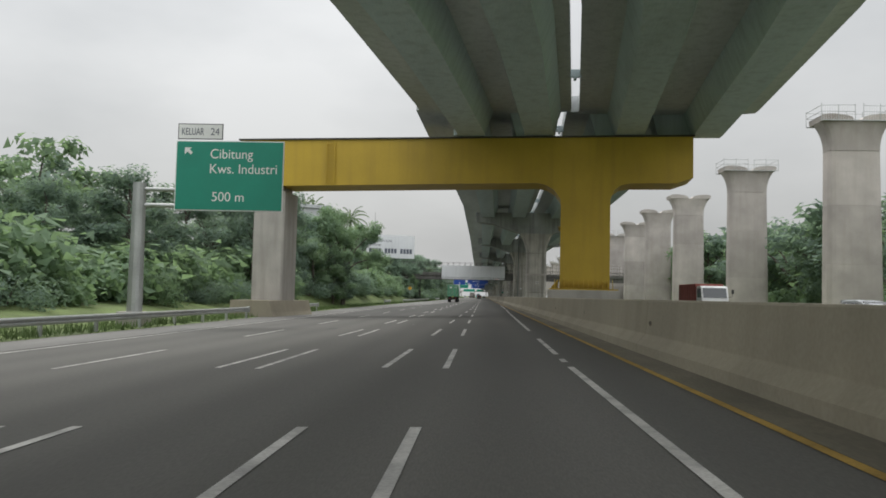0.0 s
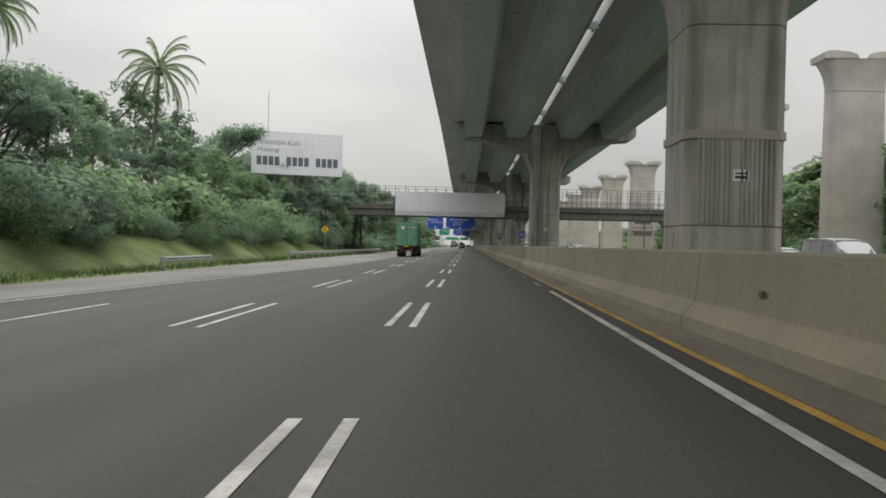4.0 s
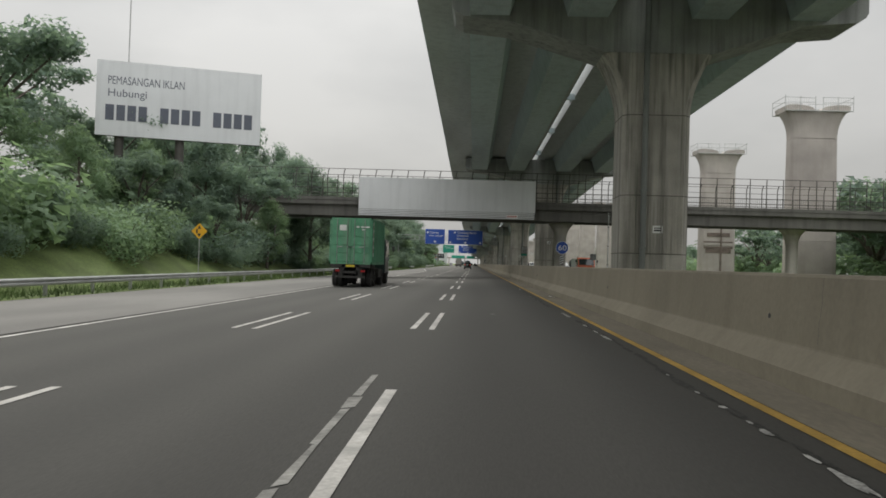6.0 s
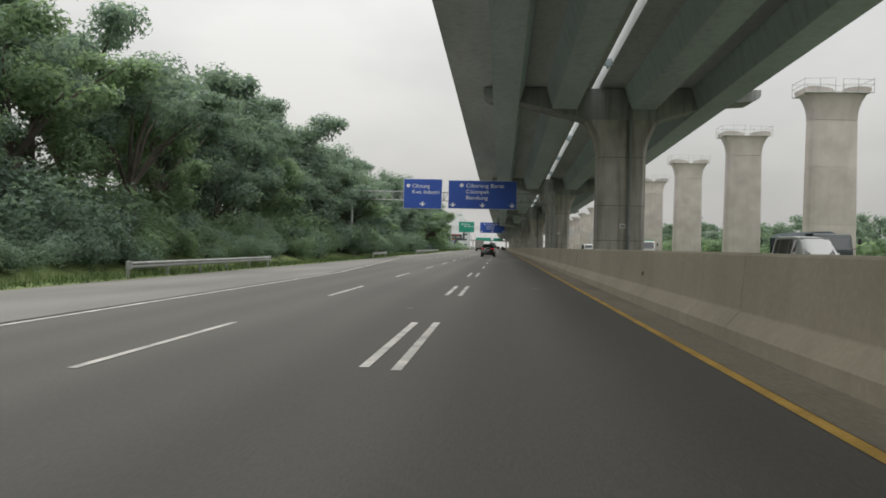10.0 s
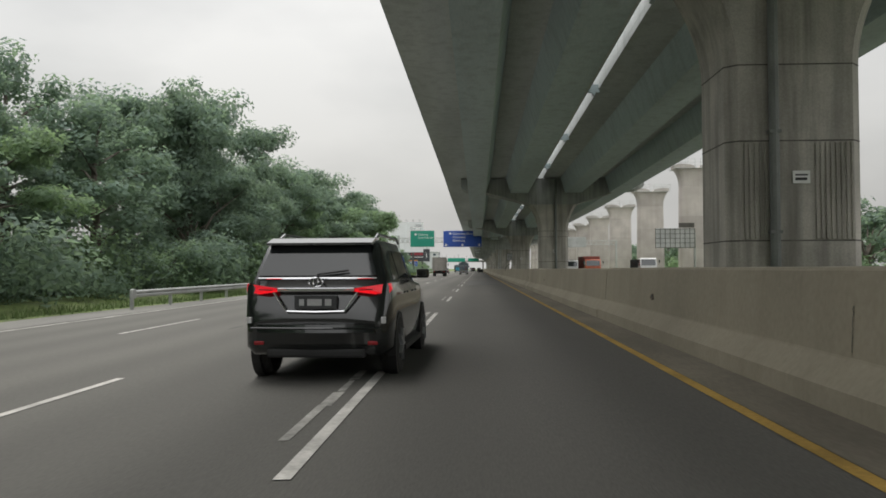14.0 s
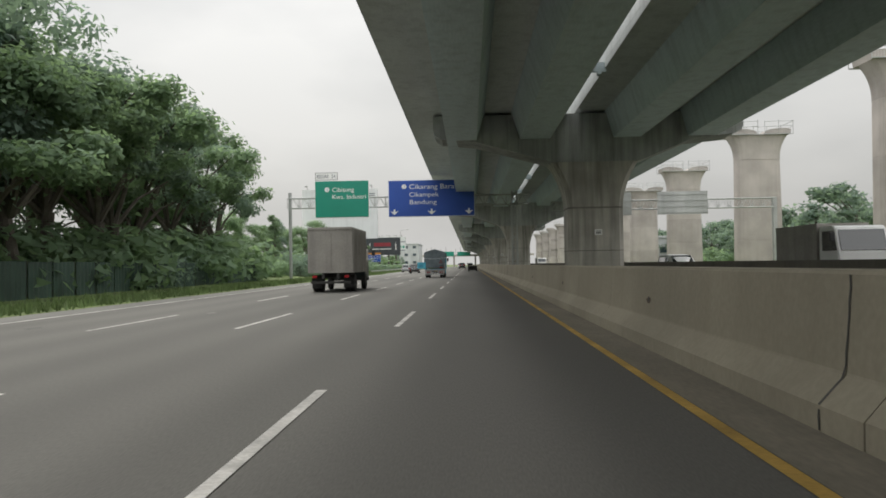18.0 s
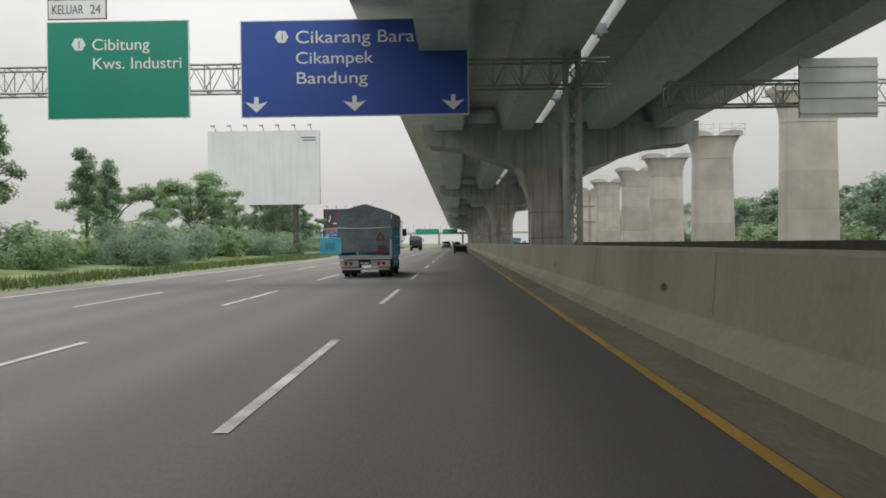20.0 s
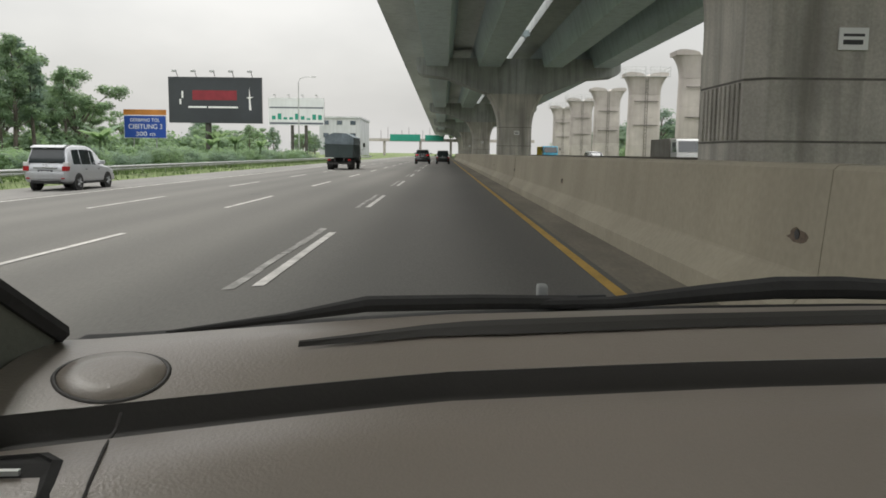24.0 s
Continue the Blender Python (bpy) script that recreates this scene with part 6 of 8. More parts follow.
# ---- vehicles ----
BLACKCAR = material("black_car_paint", (0.012, 0.014, 0.014), 0.16, vary=0.1, scale=1.0, fine=8, bump=0, coat=1.0)
SILVERCAR = material("silver_car_paint", (0.42, 0.43, 0.45), 0.3, metal=0.3, vary=0.06, scale=1.0, fine=8, bump=0, coat=0.6)
WHITECAR = material("white_car_paint", (0.7, 0.7, 0.69), 0.35, vary=0.06, scale=1.0, fine=8, bump=0, coat=0.4)
TRIM = material("black_trim", (0.025, 0.025, 0.026), 0.6, vary=0.15, scale=0.5, fine=20, bump=0.05)
RUBBER = material("tyre_rubber", (0.03, 0.029, 0.028), 0.85, vary=0.2, scale=0.3, fine=25, bump=0.2)
RIM = material("alloy_rim", (0.35, 0.36, 0.37), 0.35, metal=0.7, vary=0.1, scale=0.3, fine=20, bump=0)
CHROME = material("chrome", (0.7, 0.7, 0.72), 0.12, metal=1.0, vary=0.03, scale=1.0, fine=10, bump=0)
CARGLASS = glass("car_glass", (0.02, 0.026, 0.028), 0.05)
LIGHTGLASS = glass("pale_rear_window", (0.022, 0.026, 0.027), 0.04)
TAILRED = lamp_glow("tail_lamp_red", (0.3, 0.014, 0.018), 0.02)
BRAKERED = lamp_glow("brake_lamp_lit", (0.8, 0.02, 0.035), 0.3)
CLEARLAMP = glass("clear_lamp", (0.6, 0.6, 0.6), 0.1)
PLATE = material("number_plate_dark", (0.06, 0.062, 0.065), 0.5, vary=0.1, scale=0.2, fine=20, bump=0)
PLATEMARK = material("plate_marks", (0.5, 0.5, 0.5), 0.5, vary=0.1, scale=0.2, fine=20, bump=0)


def wheel(parent, x, y, r, w, side, rim=None):
    """side: +1 the outer face looks to +x."""
    bm = bmesh.new()
    rings = []
    for dx, rr in ((-w / 2, r * 0.62), (-w / 2, r * 0.93), (-w / 2 + 0.03, r), (w / 2 - 0.03, r), (w / 2, r * 0.93), (w / 2, r * 0.62)):
        rings.append([(x + side * dx, y + rr * math.cos(a), r + rr * math.sin(a)) for a in [2 * math.pi * k / 22 for k in range(22)]])
    loft(rings, bm)
    bmesh.ops.recalc_face_normals(bm, faces=bm.faces)
    t = part("wheel", bm, RUBBER, parent)
    bm = bmesh.new()
    xo = x + side * (w / 2 + 0.004)
    disc(bm, (xo - side * 0.03, y, r), r * 0.6, "x", 0.05, 20)
    for k in range(5):
        a = 2 * math.pi * k / 5
        c, s = math.cos(a), math.sin(a)
        tube([(xo, y, r), (xo + side * 0.004, y + r * 0.55 * c, r + r * 0.55 * s)], [0.05, 0.035], 5, bm)
    part("rim", bm, rim or RIM, t)
    return t


def car(name, label, category, at, turn, L, W, Hh, paint, wheel_r=0.34, lit=False, hood=0.95, group="", boxy=0.0, rails=False, pale_rear=False, belt_f=0.56):
    """A hatch-backed car, its front towards +y before the turn; the origin is on the road under its middle."""
    c = thing(name, label, category, at, turn, group=group)
    hl, w = L / 2, W / 2
    lo, belt, sill = 0.3, belt_f * Hh, 0.24
    # stations from tail to nose: y, half width, low edge, belt height, roof height, roof half width
    st = [(-hl, w * 0.86, 0.42, 0.72, 0.76, w * 0.80), (-hl + 0.04, w * 0.93, 0.36, 0.8, 0.9, w * 0.86), (-hl + 0.1, w * 0.97, 0.32, belt, belt + 0.04, w * 0.88), (-hl + 0.34 - boxy, w, lo, belt, Hh - 0.09, w * 0.76), (-hl + 0.62 - boxy, w, sill, belt, Hh - 0.01, w * 0.79),
          (-0.2, w, sill, belt - 0.02, Hh, w * 0.78), (hl - hood - 1.05, w, sill, belt - 0.04, Hh - 0.06, w * 0.76), (hl - hood - 0.72, w, sill, belt - 0.05, Hh - 0.2, w * 0.76), (hl - hood, w, sill, belt - 0.08, belt + 0.02, w * 0.84), (hl - 0.3, w * 0.97, 0.26, belt - 0.18, belt - 0.1, w * 0.8), (hl - 0.06, w * 0.88, 0.28, 0.6, 0.66, w * 0.7), (hl, w * 0.74, 0.34, 0.52, 0.56, w * 0.62)]
    def rg(y, ww, zl, zb, zr, wr):
        half = [(ww * 0.88, zl), (ww * 0.99, zl + 0.1), (ww, (zl + zb) * 0.52), (ww * 0.985, zb - 0.05), (ww * 0.96, zb), (wr, max(zb + 0.012, zr - 0.05)), (wr * 0.93, max(zb + 0.02, zr - 0.018)), (wr * 0.5, max(zb + 0.025, zr + 0.012))]
        return [(a, y, z) for a, z in half] + [(-a, y, z) for a, z in half[::-1]]
    bm = loft([rg(*s) for s in st])
    bmesh.ops.recalc_face_normals(bm, faces=bm.faces)
    body = part("body", bm, paint, c, smooth=True)
    for p in body.data.polygons:
        p.use_smooth = len(p.vertices) == 4
    # side glass
    def at_y(y):
        for a, b in zip(st, st[1:]):
            if a[0] <= y <= b[0]:
                f = (y - a[0]) / (b[0] - a[0])
                return [p + (q - p) * f for p, q in zip(a, b)]
    cuts = [-hl + 0.5 - boxy, -hl + 1.15, -0.1, hl - hood - 0.95]
    for s in (-1, 1):
        for y0, y1 in zip(cuts, cuts[1:]):
            y0, y1 = y0 + 0.04, y1 - 0.04
            quad = []
            for y in (y0, (y0 + y1) / 2, y1):
                q = at_y(y)
                zb, zr = q[3] + 0.04, q[4] - 0.15
                for z in (zb, zr):
                    f = (z - q[3]) / (max(q[3] + 0.012, q[4] - 0.05) - q[3])
                    quad.append((s * (q[1] * 0.96 + (q[5] - q[1] * 0.96) * f + 0.008), y, z))
            bm = bmesh.new()
            v = [bm.verts.new(p) for p in quad]
            for k in (0, 2):
                bm.faces.new((v[k], v[k + 1], v[k + 3], v[k + 2]))
            ret = bmesh.ops.extrude_face_region(bm, geom=list(bm.faces))
            for e in ret["geom"]:
                if isinstance(e, bmesh.types.BMVert):
                    e.co.x -= s * 0.02
            bmesh.ops.recalc_face_normals(bm, faces=bm.faces)
            part("side_window", bm, CARGLASS, c)
    # rear and front windows
    def pane(name2, pts, mat, off):
        bm = bmesh.new()
        v = [bm.verts.new(Vector(p) + Vector(off)) for p in pts]
        u = [bm.verts.new(Vector(p) - Vector(off) * 0.5) for p in pts]
        bm.faces.new(v)
        bm.faces.new(u[::-1])
        for k in range(4):
            bm.faces.new((v[k], v[(k + 1) % 4], u[(k + 1) % 4], u[k]))
        bmesh.ops.recalc_face_normals(bm, faces=bm.faces)
        return part(name2, bm, mat, c)
    zt, zb = Hh - 0.12, belt + 0.08
    yb, yt = -hl + 0.1 + 0.24 * 0.12, -hl + 0.34 - boxy - 0.03
    rw = pane("rear_window", [(-w * 0.8, yb, zb), (w * 0.8, yb, zb), (w * 0.68, yt, zt), (-w * 0.68, yt, zt)], LIGHTGLASS if pale_rear else CARGLASS, (0, -0.03, 0.008))
    part("rear_wiper", tube([(0.0, yb - 0.06, zb + 0.02), (w * 0.42, yb - 0.045, zb + 0.07)], 0.012, 5), TRIM, rw)
    pane("windscreen", [(-w * 0.76, hl - hood - 0.06, belt + 0.04), (w * 0.76, hl - hood - 0.06, belt + 0.04), (w * 0.68, hl - hood - 0.95, Hh - 0.1), (-w * 0.68, hl - hood - 0.95, Hh - 0.1)], CARGLASS, (0, 0.02, 0.035))
    part("rear_spoiler", extrude([(-hl + 0.16 - boxy, Hh - 0.1), (-hl + 0.17 - boxy, Hh - 0.07), (-hl + 0.45 - boxy, Hh - 0.004), (-hl + 0.75 - boxy, Hh + 0.012), (-hl + 0.75 - boxy, Hh - 0.02), (-hl + 0.36 - boxy, Hh - 0.11)], -w * 0.72, w * 0.72, "x"), paint, c)
    # bumpers, lamps, plate
    bm = bmesh.new()
    wrap = []
    for k in range(17):
        u = -1 + k / 8
        back = -hl - 0.08 + 0.1 * u * u + 0.42 * max(0.0, abs(u) - 0.82) / 0.18
        side = w * max(-1.005, min(1.005, u * 1.04))
        wrap.append([(side, back + 0.1, 0.74), (side, back + 0.015, 0.7), (side, back, 0.6), (side, back + 0.02, 0.46), (side * 0.99, back + 0.08, 0.36), (side * 0.9, back + 0.3, 0.36), (side * 0.9, back + 0.3, 0.74)])
    loft(wrap, bm)
    bmesh.ops.recalc_face_normals(bm, faces=bm.faces)
    part("rear_bumper", bm, paint, c, smooth=False)
    part("bumper_crease", tube([(w * u / 8, -hl - 0.083 + 0.1 * (u / 8) ** 2, 0.655) for u in range(-7, 8)], 0.012, 5), paint, c)
    for s in (-1, 1):
        part("tailgate_seam", tube([(s * w * 0.78, -hl + 0.06, 0.76), (s * w * 0.8, -hl + 0.085, belt), (s * w * 0.77, -hl + 0.2, Hh - 0.4)], 0.006, 4), TRIM, c)
    part("lower_valance", boxes((-w * 0.66, w * 0.66, -hl - 0.02, -hl + 0.2, 0.29, 0.4), bev=0.03), TRIM, c)
    part("front_bumper", boxes((-w * 0.88, w * 0.88, hl - 0.14, hl + 0.06, 0.3, 0.56), bev=0.05), paint, c)
    tail = BRAKERED if lit else TAILRED
    for s in (-1, 1):
        x0, x1 = sorted((s * w * 0.5, s * w * 0.97))
        if lit:
            # slim wedge tapering towards the middle
            lamp = [(s * w * 0.38, belt - 0.09), (s * w * 0.62, belt - 0.055), (s * w * 0.97, belt - 0.01), (s * w * 0.985, belt - 0.08), (s * w * 0.95, belt - 0.16), (s * w * 0.68, belt - 0.13)]
            bm = bmesh.new()
            loft([[(a, -hl + off + 0.17 * max(0.0, (abs(a) / w - 0.72) / 0.26) ** 2, z) for a, z in lamp] for off in (-0.022, 0.1)], bm)
            bmesh.ops.recalc_face_normals(bm, faces=bm.faces)
            tl = part("tail_lamp", bm, tail, c)
            part("lamp_divider", extrude([(s * w * 0.58, belt - 0.085), (s * w * 0.76, belt - 0.075), (s * w * 0.76, belt - 0.088), (s * w * 0.58, belt - 0.096)], -hl - 0.026, -hl - 0.018, "y"), TRIM, tl)
            part("plate_surround", tube([(s * 0.52, -hl - 0.015, belt - 0.12), (s * 0.36, -hl - 0.03, belt - 0.35), (0, -hl - 0.03, belt - 0.36)], 0.016, 6), CHROME, c, "chrome surround of the plate recess")
            part("corner_glint", boxes((s * w * 0.9 - 0.03, s * w * 0.9 + 0.03, -hl - 0.012, -hl + 0.05, belt - 0.5, belt - 0.42), bev=0.01), CLEARLAMP, c, "clear corner lamp")
        else:
            part("tail_lamp", boxes((*sorted((s * w * 0.72, s * w * 0.97)), -hl - 0.015, -hl + 0.22, belt - 0.2, belt - 0.03), bev=0.02), tail, c)
            x2, x3 = sorted((s * w * 0.76, s * w * 0.975))
            part("tail_lamp_upper", boxes((x2, x3, -hl + 0.03, -hl + 0.3, belt - 0.03, belt + 0.12), bev=0.02), CLEARLAMP, c)
        part("reflector", boxes((s * w * 0.76 - 0.06, s * w * 0.76 + 0.06, -hl - 0.035, -hl + 0.02, 0.45, 0.495), bev=0.01), TAILRED, c)
        x4, x5 = sorted((s * w * 0.55, s * w * 0.86))
        part("head_lamp", boxes((x4, x5, hl - 0.22, hl - 0.02, 0.58, 0.72), bev=0.03), CLEARLAMP, c)
        mx = s * (w + 0.1)
        mi = part("wing_mirror", boxes((mx - 0.1, mx + 0.1, hl - hood - 0.75, hl - hood - 0.62, belt + 0.02, belt + 0.17), bev=0.03), paint, c)
        part("mirror_stalk", boxes((min(s * (w - 0.1), mx), max(s * (w - 0.1), mx), hl - hood - 0.7, hl - hood - 0.66, belt + 0.02, belt + 0.06)), TRIM, mi)
        for y in (-0.75, 0.3):
            part("door_handle", boxes((s * (w + 0.012) - 0.012, s * (w + 0.012) + 0.012, y, y + 0.17, belt - 0.17, belt - 0.14)), CHROME if not lit else paint, c)
        for y in (-hl + 0.82, hl - 0.86):
            bm = bmesh.new()
            disc(bm, (s * (w - 0.045), y, wheel_r), wheel_r * 1.13, "x", 0.11, 24)
            part("wheel_arch", bm, TRIM, c)
            wheel(c, s * (w - 0.1), y, wheel_r, 0.23, s)
        part("side_step", boxes((min(s * (w - 0.08), s * (w + 0.03)), max(s * (w - 0.08), s * (w + 0.03)), -hl + 1.3, hl - 1.3, 0.26, 0.33)), TRIM, c)
        if rails:
            part("roof_rail", tube([(s * w * 0.68, -hl + 0.7, Hh), (s * w * 0.68, -hl + 0.9, Hh + 0.06), (s * w * 0.68, 0.4, Hh + 0.06), (s * w * 0.68, 0.6, Hh)], 0.02, 6), CHROME, c)
    part("chrome_strip", boxes((-w * 0.52, w * 0.52, -hl - 0.02, -hl + 0.08, belt - 0.11, belt - 0.06), bev=0.01), CHROME, c)
    pl = part("number_plate", boxes((-0.26, 0.26, -hl - 0.035, -hl + 0.1, belt - 0.32, belt - 0.16)), PLATE, c, "dark plate")
    for x0, x1 in ((-0.2, -0.14), (-0.1, 0.08), (0.12, 0.2)):
        part("plate_mark", boxes((x0, x1, -hl - 0.042, -hl - 0.036, belt - 0.28, belt - 0.2)), PLATEMARK, pl)
    bm = bmesh.new()
    tube([(0.085 * math.cos(a), -hl - 0.015, belt + 0.004 + 0.06 * math.sin(a)) for a in [2 * math.pi * j / 18 for j in range(19)]], 0.011, 6, bm, False)
    tube([(0.032 * math.cos(a), -hl - 0.018, belt + 0.004 + 0.056 * math.sin(a)) for a in [2 * math.pi * j / 14 for j in range(15)]], 0.009, 6, bm, False)
    part("badge", bm, CHROME, c)
    if lit:
        part("window_strip", tube([(w * 0.8 * u / 4, yb - 0.045, zb - 0.025) for u in range(-4, 5)], 0.012, 6), CHROME, c, "chrome strip under the rear window")
    return c


# the black sport-utility car that draws ahead in the next lane
car("suv", "black sport-utility car with lit red tail lamps and chrome strip", "car", (-1.66, 332.0, road_z(-1.66, 332)), -1.5, 4.8, 1.86, 1.78, BLACKCAR, 0.385, True, 1.05, rails=True, pale_rear=True, belt_f=0.68)
car("minivan", "black people carrier with chrome strip and red lamps", "car", (-9.35, 561.3, road_z(-9.35, 561)), 0, 4.45, 1.74, 1.67, BLACKCAR, 0.33, False, 0.9, pale_rear=True, belt_f=0.6)
car("minivan", "silver people carrier in the outer lane", "car", (-13.5, 593.3, road_z(-13.5, 593)), 0, 4.2, 1.66, 1.67, SILVERCAR, 0.31, False, 0.85)
car("minivan", "small black people carrier driving ahead beside the barrier", "car", (0.8, 662.0, road_z(0.8, 662)), 0, 4.1, 1.66, 1.64, BLACKCAR, 0.31, False, 0.85)
car("suv", "dark sport-utility car with red lamps far ahead", "car", (-1.75, 664.0, road_z(-1.75, 664)), 0, 4.8, 1.86, 1.78, BLACKCAR, 0.385, True, 1.05, belt_f=0.68)
car("van", "white minibus far ahead in the middle lane", "van", (-2.8, 700.0, road_z(-2.8, 700)), 0, 4.9, 1.85, 1.95, WHITECAR, 0.33, False, 0.6, boxy=0.15)
for x, y, p, words, nm, dims in ((15.5, 262, WHITECAR, "white minibus with a red roof light on the opposite road", "van", (5.2, 1.9, 2.2)), (17.0, 200, WHITECAR, "white van on the opposite road beyond the bridge", "van", (4.8, 1.85, 1.95)), (14.2, 186, WHITECAR, "white hatchback on the opposite road", "car", (4.2, 1.7, 1.6)),
                                 (17.5, 120, WHITECAR, "white saloon on the opposite road beyond the barrier", "car", (4.4, 1.7, 1.55)), (16.0, 110, WHITECAR, "white van on the opposite road", "van", (4.8, 1.85, 1.95)), (20.0, 28, SILVERCAR, "silver car on the opposite road", "car", (4.4, 1.7, 1.55)),
                                 (19.4, 452, BLACKCAR, "dark car with pale roof on the opposite road", "car", (4.5, 1.75, 1.7)), (14.0, 470, WHITECAR, "white pickup on the opposite road", "car", (4.9, 1.8, 1.7)), (16.5, 645, WHITECAR, "white people carrier on the opposite road", "car", (4.4, 1.75, 1.65)), (19.5, 700, SILVERCAR, "silver car on the opposite road far ahead", "car", (4.4, 1.75, 1.6))):
    car(nm, words, "van" if nm == "van" else "car", (x, y, 0.03), 180, *dims, p, 0.33, False, 0.75, group="opposite traffic", boxy=0.1 if nm == "van" else 0.0)

# ---- trucks ----
CONTGREEN = material("container_green", (0.11, 0.33, 0.19), 0.65, vary=0.2, scale=0.7, fine=12, bump=0.05, stain=0.65, tint=(0.2, 0.32, 0.22))
CONTDARK = material("container_side_green", (0.095, 0.29, 0.17), 0.6, vary=0.16, scale=0.9, fine=12, bump=0.05, stain=0.3, tint=(0.08, 0.15, 0.1))
CHASSIS = material("truck_chassis", (0.04, 0.038, 0.035), 0.75, vary=0.3, scale=0.4, fine=15, bump=0.15)
TRUCKDARK = material("dark_cab_paint", (0.03, 0.045, 0.045), 0.4, vary=0.15, scale=0.6, fine=12, bump=0, coat=0.3)
TARP = material("black_tarpaulin", (0.14, 0.172, 0.19), 0.75, vary=0.25, scale=0.7, fine=9, bump=0.25)
TRUCKBLUE = material("truck_body_blue", (0.075, 0.38, 0.56), 0.5, vary=0.22, scale=0.5, fine=12, bump=0.05, stain=0.4, tint=(0.08, 0.1, 0.1))
TRUCKCYAN = material("tailboard_cyan", (0.1, 0.48, 0.64), 0.5, vary=0.15, scale=0.5, fine=12, bump=0.05)
TRUCKYELLOW = material("cab_yellow", (0.55, 0.38, 0.08), 0.45, vary=0.12, scale=0.5, fine=12, bump=0, coat=0.3)
LETTERYELLOW = material("yellow_lettering", (0.62, 0.48, 0.03), 0.55, vary=0.15, scale=0.4, fine=12, bump=0)
BOXGREY = material("box_body_grey", (0.33, 0.31, 0.28), 0.6, vary=0.12, scale=0.8, fine=10, bump=0.05, stain=0.4)
RUSTRED = material("dump_body_red", (0.24, 0.06, 0.045), 0.6, vary=0.2, scale=0.6, fine=12, bump=0.1, stain=0.3)
CABORANGE = material("cab_orange", (0.6, 0.13, 0.05), 0.45, vary=0.12, scale=0.5, fine=12, bump=0, coat=0.3)
LAMPORANGE = lamp_glow("beacon_red", (0.8, 0.05, 0.04), 0.3)


def cab(parent, y0, y1, w, z0, z1, paint, deep=0.55):
    """A flat-fronted truck cab between y0 and y1, its front towards +y."""
    zm = z0 + (z1 - z0) * 0.48
    prof = [(y0, z0), (y1 - 0.02, z0), (y1, z0 + 0.15), (y1 - 0.03, zm), (y1 - 0.32, z1 - 0.1), (y1 - 0.5, z1), (y0, z1)]
    bm = bmesh.new()
    extrude(prof, -w / 2, w / 2, "x", bm)
    bmesh.ops.bevel(bm, geom=[e for e in bm.edges], offset=0.04, segments=2, affect="EDGES")
    b = part("cab", bm, paint, parent)
    bm = bmesh.new()
    extrude([(y1 - 0.02, zm + 0.06), (y1 - 0.29, z1 - 0.16), (y1 - 0.31, z1 - 0.16), (y1 - 0.04, zm + 0.06)], -w * 0.44, w * 0.44, "x", bm)
    for v in bm.verts:
        v.co.y += 0.015
    part("windscreen", bm, CARGLASS, b)
    for s in (-1, 1):
        xs = sorted((s * (w / 2 - 0.01), s * (w / 2 + 0.012)))
        bm = bmesh.new()
        extrude([(y0 + 0.3, zm + 0.05), (y1 - 0.14, zm + 0.05), (y1 - 0.36, z1 - 0.2), (y0 + 0.3, z1 - 0.2)], xs[0], xs[1], "x", bm)
        part("door_window", bm, CARGLASS, b)
        part("head_lamp", boxes((s * w * 0.34 - 0.14, s * w * 0.34 + 0.14, y1 - 0.03, y1 + 0.02, z0 + 0.2, z0 + 0.38), bev=0.02), CLEARLAMP, b)
        arm = part("mirror_arm", tube([(s * w / 2, y1 - 0.15, zm + 0.1), (s * (w / 2 + 0.26), y1 + 0.1, zm + 0.2), (s * (w / 2 + 0.28), y1 + 0.1, zm + 0.7)], 0.018, 6), TRIM, b)
        part("mirror", boxes((s * (w / 2 + 0.28) - 0.1, s * (w / 2 + 0.28) + 0.1, y1 + 0.08, y1 + 0.14, zm + 0.4, zm + 0.75), bev=0.03), TRIM, arm)
    part("bumper", boxes((-w / 2, w / 2, y1 - 0.08, y1 + 0.1, z0 - 0.12, z0 + 0.12), bev=0.03), TRIM, b)
    return b


